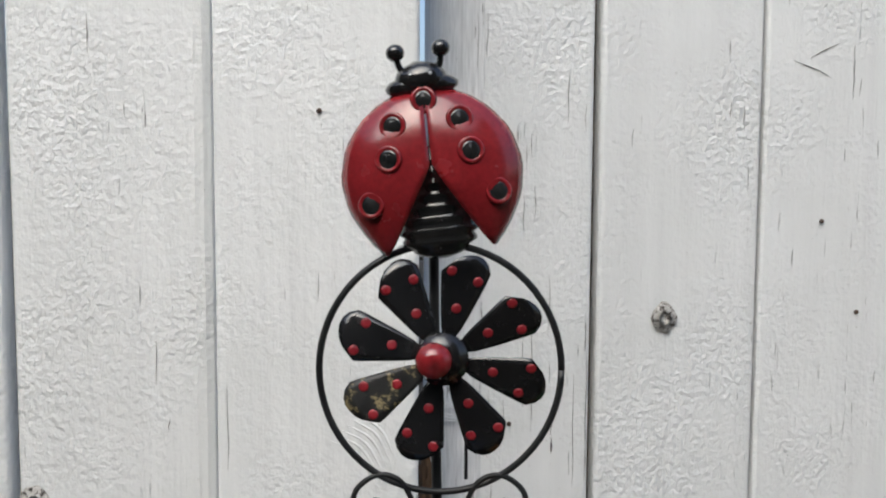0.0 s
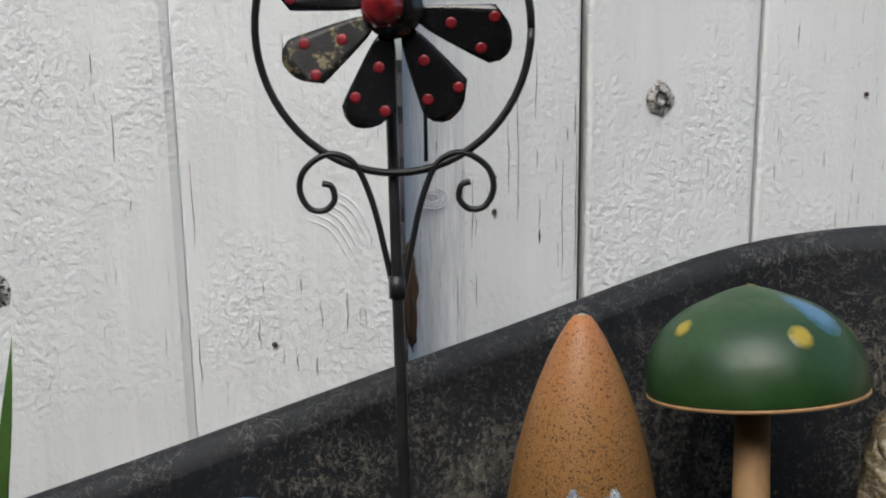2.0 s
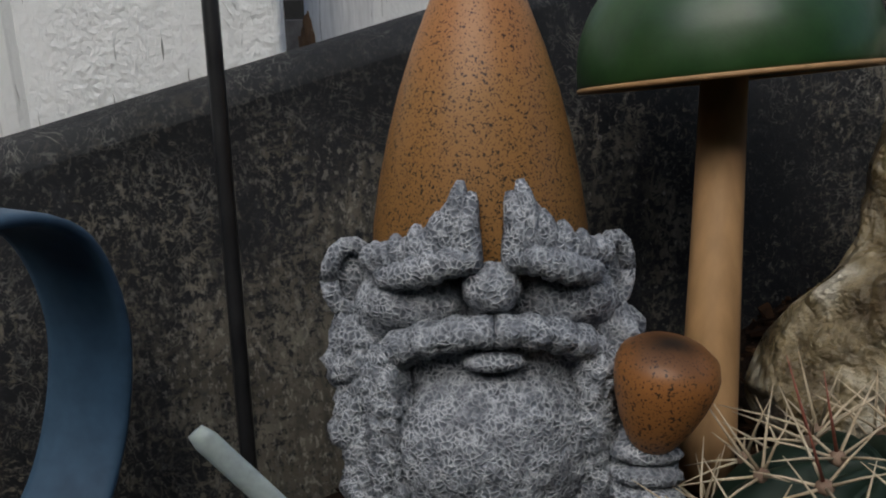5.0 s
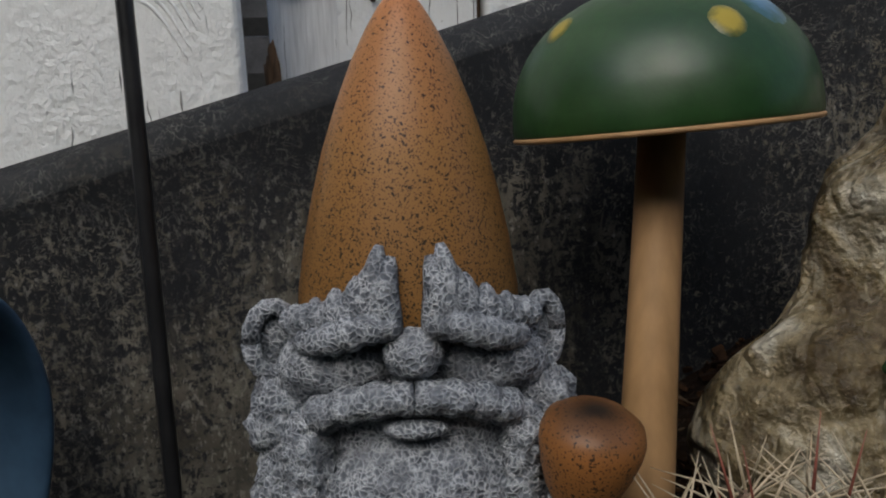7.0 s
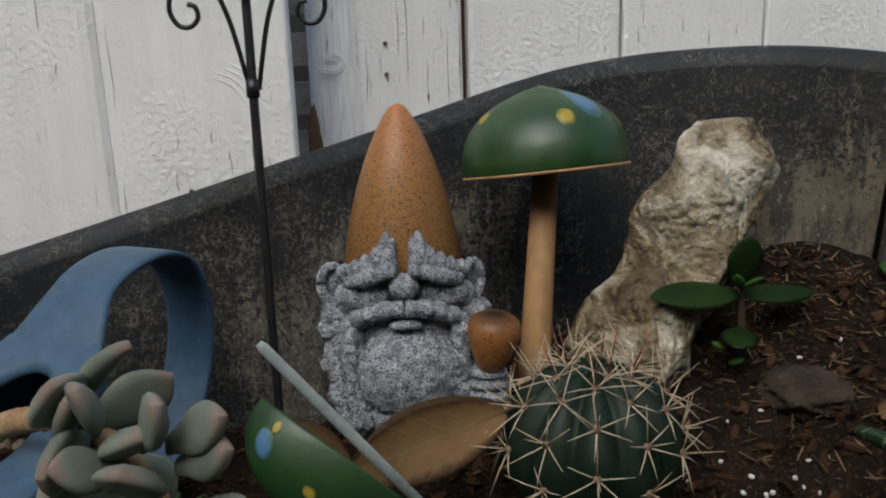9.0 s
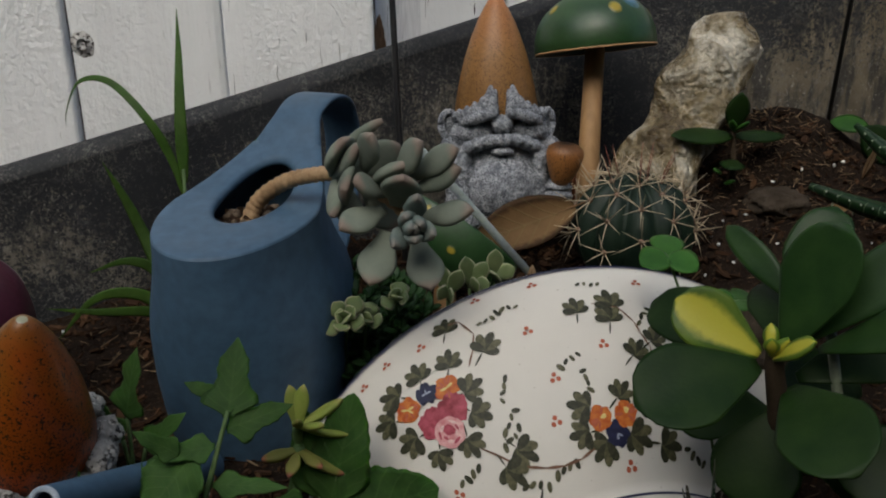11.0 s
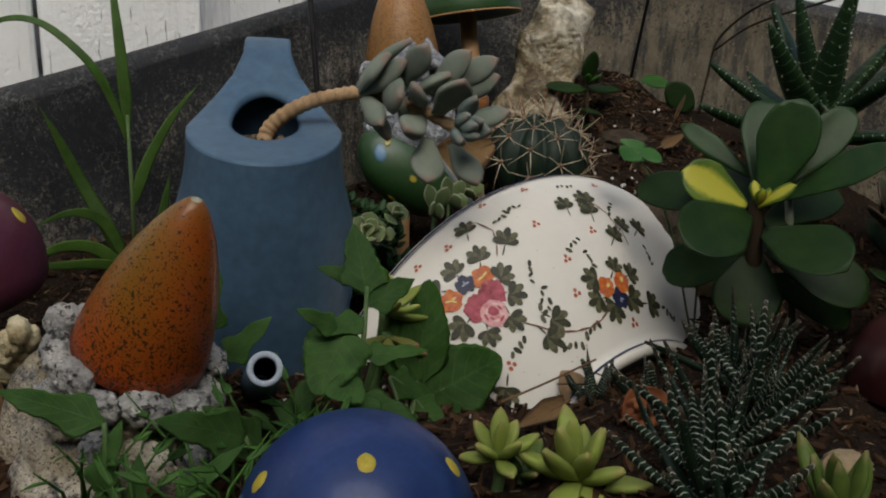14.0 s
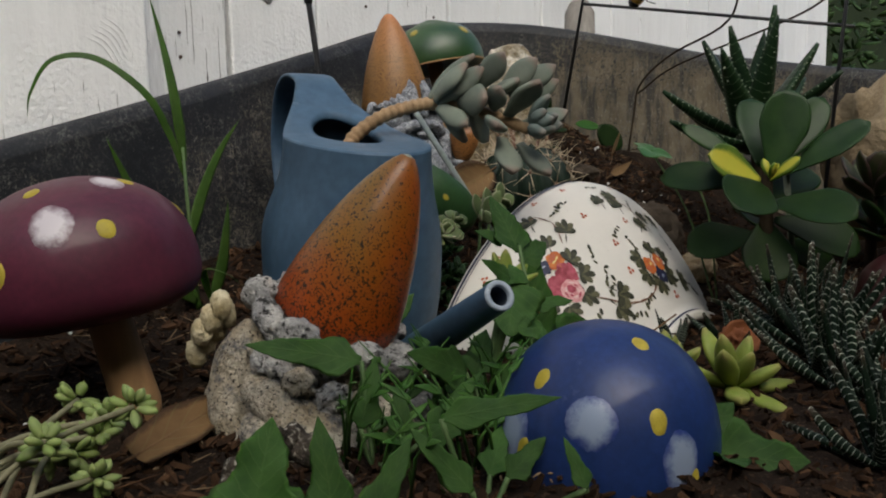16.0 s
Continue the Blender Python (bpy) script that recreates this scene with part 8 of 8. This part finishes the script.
solo("dry_leaf", M, DEAD_RED, (0.053, 0.027, 0.03), "crumpled rust coloured dry leaf ball", "dead leaf", "dry leaves")
dry_leaf((0.325, 0.325, 0.125), (0.8, -0.2, 0.25), (0, -0.5, 0.8), 0.028, 0.018, DEAD, 0.35, "broken brown dry leaf on the mulch", 0.5, "lance")
dry_leaf((0.150, 0.400, 0.105), (0.15, 0.1, 0.95), (-0.4, -0.9, 0), 0.05, 0.022, DEAD_RED, 0.1, "dark rust dry leaf behind the mushroom stem")
dry_leaf((0.37, 0.36, 0.145), (0.1, -0.2, 0.85), (0, -1, 0.2), 0.028, 0.006, DEAD_PALE, 0.1, "thin straw coloured dry leaf")
# long dry stalk across the soil by the bowl
M = Mesh()
tube(M, catmull([(-0.015, 0.066, 0.040), (0.02, 0.070, 0.044), (0.055, 0.072, 0.051)], 6), 0.0007, 6)
solo("dry_stalk", M, RIB, (-0.015, 0.066, 0.04), "thin dry straw stalk leaning on the bowl", "twig")

# gnarled bark in front of the lying gnome
BARK = surface("gnarled grey bark", (0.018, 0.014, 0.011), (0.11, 0.09, 0.07), 150, 0.95, 1.0, 260, 0.006, wear=((0.46, 0.42, 0.35), 300, 0.55, 0.62))
M = Mesh()
pts = catmull([(-0.312, 0.035, 0.02), (-0.300, 0.040, 0.046), (-0.282, 0.040, 0.058), (-0.266, 0.034, 0.052), (-0.256, 0.026, 0.03), (-0.252, 0.022, 0.01)], 6)
for q in range(4):                                         # strands twisted round one another
    strand = [p + Vector((0.0042 * math.cos(i * 0.5 + q * 1.6), 0.003 * math.sin(i * 0.9 + q), 0.0042 * math.sin(i * 0.5 + q * 1.6))) for i, p in enumerate(pts)]
    tube(M, strand, [0.0036 + 0.0016 * noise.noise(Vector((i * 0.8, q * 3.0, 0))) for i in range(len(strand))], 9)
solo("bark_piece", M, BARK, (-0.282, 0.034, 0.02), "gnarled arched piece of grey brown bark", "bark")

# trellis with a bee ornament and dry tendrils
trellis = thing("wire_trellis", (0.385, 0.44, 0.16), "thin black wire trellis standing in the tub", "trellis")
part("upright", tube(Mesh(), [(0.386, 0.466, 0.10), (0.3645, 0.3986, 0.318), (0.337, 0.316, 0.594)], 0.0019, 8), BLACK_METAL, trellis)
part("upright", tube(Mesh(), [(0.350, 0.105, 0.10), (0.373, 0.103, 0.265), (0.400, 0.098, 0.50)], 0.0019, 8), BLACK_METAL, trellis)
part("crossbar", tube(Mesh(), [(0.3645, 0.3986, 0.318), (0.370, 0.25, 0.292), (0.375, 0.094, 0.264)], 0.0017, 8), BLACK_METAL, trellis)
part("crossbar", tube(Mesh(), [(0.337, 0.316, 0.594), (0.400, 0.098, 0.50)], 0.0017, 8), BLACK_METAL, trellis)
BEE_Y = surface("yellow enamel", (0.4, 0.2, 0.02), (0.55, 0.3, 0.03), 80, 0.3, 0.1, coat=0.3)
BEE_W = surface("cream translucent wing", (0.5, 0.4, 0.26), (0.65, 0.55, 0.4), 60, 0.4, 0.3, 150, 0.001, sss=0.2)
b0, b1 = Vector((0.352, 0.318, 0.310)), Vector((0.352, 0.285, 0.352))
bee = part("bee_ornament", blob(Mesh(), b0.lerp(b1, 1.0), (0.011, 0.011, 0.011), None, 0.05, 2, 3), BEE_Y, trellis, "yellow and black enamelled bee")
for k in range(9):
    u = k / 8
    part("body_ring", blob(Mesh(), b0.lerp(b1, u * 0.72), [0.0045 + 0.0055 * math.sin(math.pi * min(1, 0.15 + u * 0.7))] * 3, None, 0.0, 1, 2), BLACK_GLOSS if k % 2 == 0 else BEE_Y, bee)
part("head", blob(Mesh(), b0.lerp(b1, 1.25), (0.008, 0.008, 0.008), None, 0.05, 2, 3), BLACK_GLOSS, bee, "black head")
for s in (0.25, 0.55):
    part("leg", tube(Mesh(), [b0.lerp(b1, s), b0.lerp(b1, s) + Vector((0, -0.008, -0.012)), b0.lerp(b1, s) + Vector((0.004, -0.018 + s * 0.01, -0.015))], 0.0006, 5), BLACK_GLOSS, bee)
for d in ((0.62, -0.62, -0.28), (0.45, -0.45, 0.35)):
    part("wing", leaf(Mesh(), b0.lerp(b1, 0.8), d, (-0.6, -0.5, 0.5), 0.052, 0.027, 0.0018, 0.1, "obovate", 10, 8), BEE_W, bee, "cream wing")
vine = thing("dry_vine", (0.41, 0.36, 0.15), "thin dry vine tendrils with two dark green leaves", "vine")
part("stem", tube(Mesh(), catmull([(0.40, 0.358, 0.15), (0.402, 0.353, 0.19), (0.403, 0.345, 0.225), (0.403, 0.306, 0.255), (0.392, 0.229, 0.285), (0.378, 0.213, 0.336), (0.372, 0.22, 0.42)], 6), 0.0012, 6), BROWN_STEM, vine)
part("stem", tube(Mesh(), catmull([(0.402, 0.347, 0.215), (0.405, 0.30, 0.243), (0.392, 0.19, 0.271), (0.386, 0.131, 0.291), (0.384, 0.094, 0.325), (0.37, 0.08, 0.40)], 6), 0.0011, 6), BROWN_STEM, vine)
part("stem", tube(Mesh(), catmull([(0.390, 0.385, 0.13), (0.388, 0.388, 0.15), (0.386, 0.390, 0.178)], 4), 0.0014, 6), GREEN_STEM, vine)
one_leaf(vine, JADE, (0.405, 0.372, 0.152), (-0.55, 0.5, 0.65), (-0.5, -0.8, 0.3), 0.04, 0.03, 0.0012, curve=0.1, shape="oval")
one_leaf(vine, SEEDLING, (0.386, 0.390, 0.178), (-0.7, 0.4, 0.15), (-0.2, -0.5, 0.8), 0.03, 0.022, 0.0012, curve=-0.1, shape="oval")
one_leaf(vine, JADE, (0.372, 0.19, 0.35), (-0.1, -0.1, -1), (-0.8, -0.5, 0), 0.035, 0.02, 0.001, curve=0.1, shape="lance")

# ---- beyond the fence's end ----
FOLIAGE = leafy("dark garden foliage", (0.012, 0.032, 0.008), (0.035, 0.07, 0.016), rough=0.6, joined=True)
rnd = random.Random(77)
M = Mesh()
for k in range(5200):
    c = Vector((rnd.uniform(3.3, 7.5), rnd.uniform(1.7, 3.6), rnd.uniform(GROUND, 2.2)))
    c += Vector((0, 0, 0.25 * noise.noise(c * 1.3)))
    if noise.noise(c * 1.9) < -0.12:
        continue
    d = Vector((rnd.gauss(0, 1), rnd.gauss(0, 1), rnd.gauss(0, 0.7)))
    leaf(M, c, d, (rnd.gauss(0, 1), -1, rnd.gauss(0.5, 0.6)), rnd.uniform(0.06, 0.13), rnd.uniform(0.03, 0.06), 0.002, 0.15, "oval", 4, 4)
solo("shrub_hedge", M, FOLIAGE, (5.0, 2.4, GROUND), "dense dark green shrubs past the end of the fence", "hedge", kind="stuff")
# flat near black sheet stands in for the deep shade behind the shrubs
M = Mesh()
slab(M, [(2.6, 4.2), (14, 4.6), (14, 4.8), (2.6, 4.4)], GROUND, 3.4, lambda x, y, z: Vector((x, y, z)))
solo("backdrop", M, surface("deep garden shade", (0.008, 0.014, 0.006), (0.02, 0.03, 0.012), 3, 0.95, 0.3, 20, 0.01), (7, 4.4, GROUND), "near black sheet far behind the shrubs, coloured as deep shade", "backdrop", kind="structure")

# ---- litter on the soil ----
rnd = random.Random(99)


def chip(M, p, L, W, H, a, tilt):
    d = Vector((math.cos(a) * math.cos(tilt), math.sin(a) * math.cos(tilt), math.sin(tilt)))
    d, n, r = basis(d, (rnd.uniform(-0.5, 0.5), rnd.uniform(-0.5, 0.5), 1))
    vs = []
    for s, w in ((-0.5, 0.5), (0.1, 1.0), (0.5, 0.3)):
        for x, y in ((-1, -1), (1, -1), (1, 1), (-1, 1)):
            vs.append(p + d * (s * L) + r * (x * W * w / 2) + n * (y * H / 2 * (0.6 + 0.4 * w)))
    fs = [(i * 4 + k, i * 4 + (k + 1) % 4, i * 4 + 4 + (k + 1) % 4, i * 4 + 4 + k) for i in range(2) for k in range(4)] + [(3, 2, 1, 0), (8, 9, 10, 11)]
    M.add(vs, fs, 0, None, None, False)


M = Mesh()
for k in range(21000):
    x, y = rnd.uniform(-0.55, 0.46), rnd.uniform(-0.2, 0.5)
    lim = 0.47 + 0.36 * x if x < 0.2 else 0.53 - 0.9 * (x - 0.25)
    if y > lim - 0.035:
        continue
    big = rnd.random() ** 3
    L = 0.0022 + 0.0115 * big
    chip(M, Vector((x, y, soil_z(x, y) + rnd.uniform(0.0, 0.0035))), L, L * rnd.uniform(0.2, 0.55), L * 0.16 + 0.0005, rnd.uniform(0, 6.28), rnd.gauss(0, 0.55))
solo("bark_mulch", M, MULCH, (0, 0.2, 0.05), "scattered brown bark chips and splinters on the soil", "mulch", kind="stuff")
M = Mesh()
for k in range(46):
    x, y = rnd.gauss(0.27, 0.05), rnd.gauss(0.30, 0.03)
    blob(M, (x, y, soil_z(x, y) + 0.002), [rnd.uniform(0.0008, 0.0022) for _ in range(3)], None, 0.4, 2, 1, seed=k)
for k in range(30):
    x, y = rnd.uniform(-0.35, 0.3), rnd.uniform(0.05, 0.35)
    blob(M, (x, y, soil_z(x, y) + 0.002), [rnd.uniform(0.001, 0.002) for _ in range(3)], None, 0.4, 2, 1, seed=k)
solo("perlite_grains", M, PERLITE, (0.27, 0.31, 0.1), "white perlite grains on the potting soil", "perlite", kind="stuff")
M = Mesh()
for k in range(150):
    x, y = rnd.uniform(-0.45, 0.42), rnd.uniform(-0.05, 0.4)
    z = soil_z(x, y) + 0.003
    a = rnd.uniform(0, 6.28)
    L = rnd.uniform(0.02, 0.06)
    tube(M, [(x, y, z), (x + math.cos(a) * L * 0.5, y + math.sin(a) * L * 0.5, z + rnd.uniform(0.001, 0.006)), (x + math.cos(a + 0.3) * L, y + math.sin(a + 0.3) * L, z)], [0.0007, 0.0006, 0.0003], 5)
solo("dry_twigs", M, MULCH, (0, 0.2, 0.05), "thin dry twigs and straw lying on the mulch", "twigs", kind="stuff")

M = Mesh()
for k in range(3000):
    x, y = rnd.uniform(-0.42, 0.42), rnd.uniform(-0.05, 0.47)
    lim = 0.47 + 0.36 * x if x < 0.2 else 0.53 - 0.9 * (x - 0.25)
    if y > lim - 0.045 or rnd.random() > (0.8 if x < -0.1 else 0.45 + 0.9 * max(0, x)):
        continue
    L = 0.003 + 0.013 * rnd.random() ** 2.5
    chip(M, Vector((x, y, soil_z(x, y) + rnd.uniform(0.0015, 0.005))), L, rnd.uniform(0.0005, 0.0014), 0.0005, rnd.uniform(0, 6.28), rnd.gauss(0, 0.35))
for k in range(750):
    x, y = rnd.gauss(0.325, 0.05), rnd.gauss(0.40, 0.05)
    lim = 0.53 - 0.9 * (x - 0.25)
    if y > lim - 0.03 or x < 0.24:
        continue
    L = 0.003 + 0.011 * rnd.random() ** 2
    chip(M, Vector((x, y, soil_z(x, y) + rnd.uniform(0.0005, 0.004))), L, rnd.uniform(0.0004, 0.0012), 0.0004, rnd.uniform(0, 6.28), rnd.gauss(0, 0.4))
STRAW = surface("pale straw and bark fibre", (0.055, 0.034, 0.019), (0.21, 0.15, 0.088), 90, 0.9, 0.2, 300, 0.0005, rand=0.9)
solo("straw_litter", M, STRAW, (0.2, 0.3, 0.1), "pale straw and bark fibres strewn over the soil", "straw", kind="stuff")
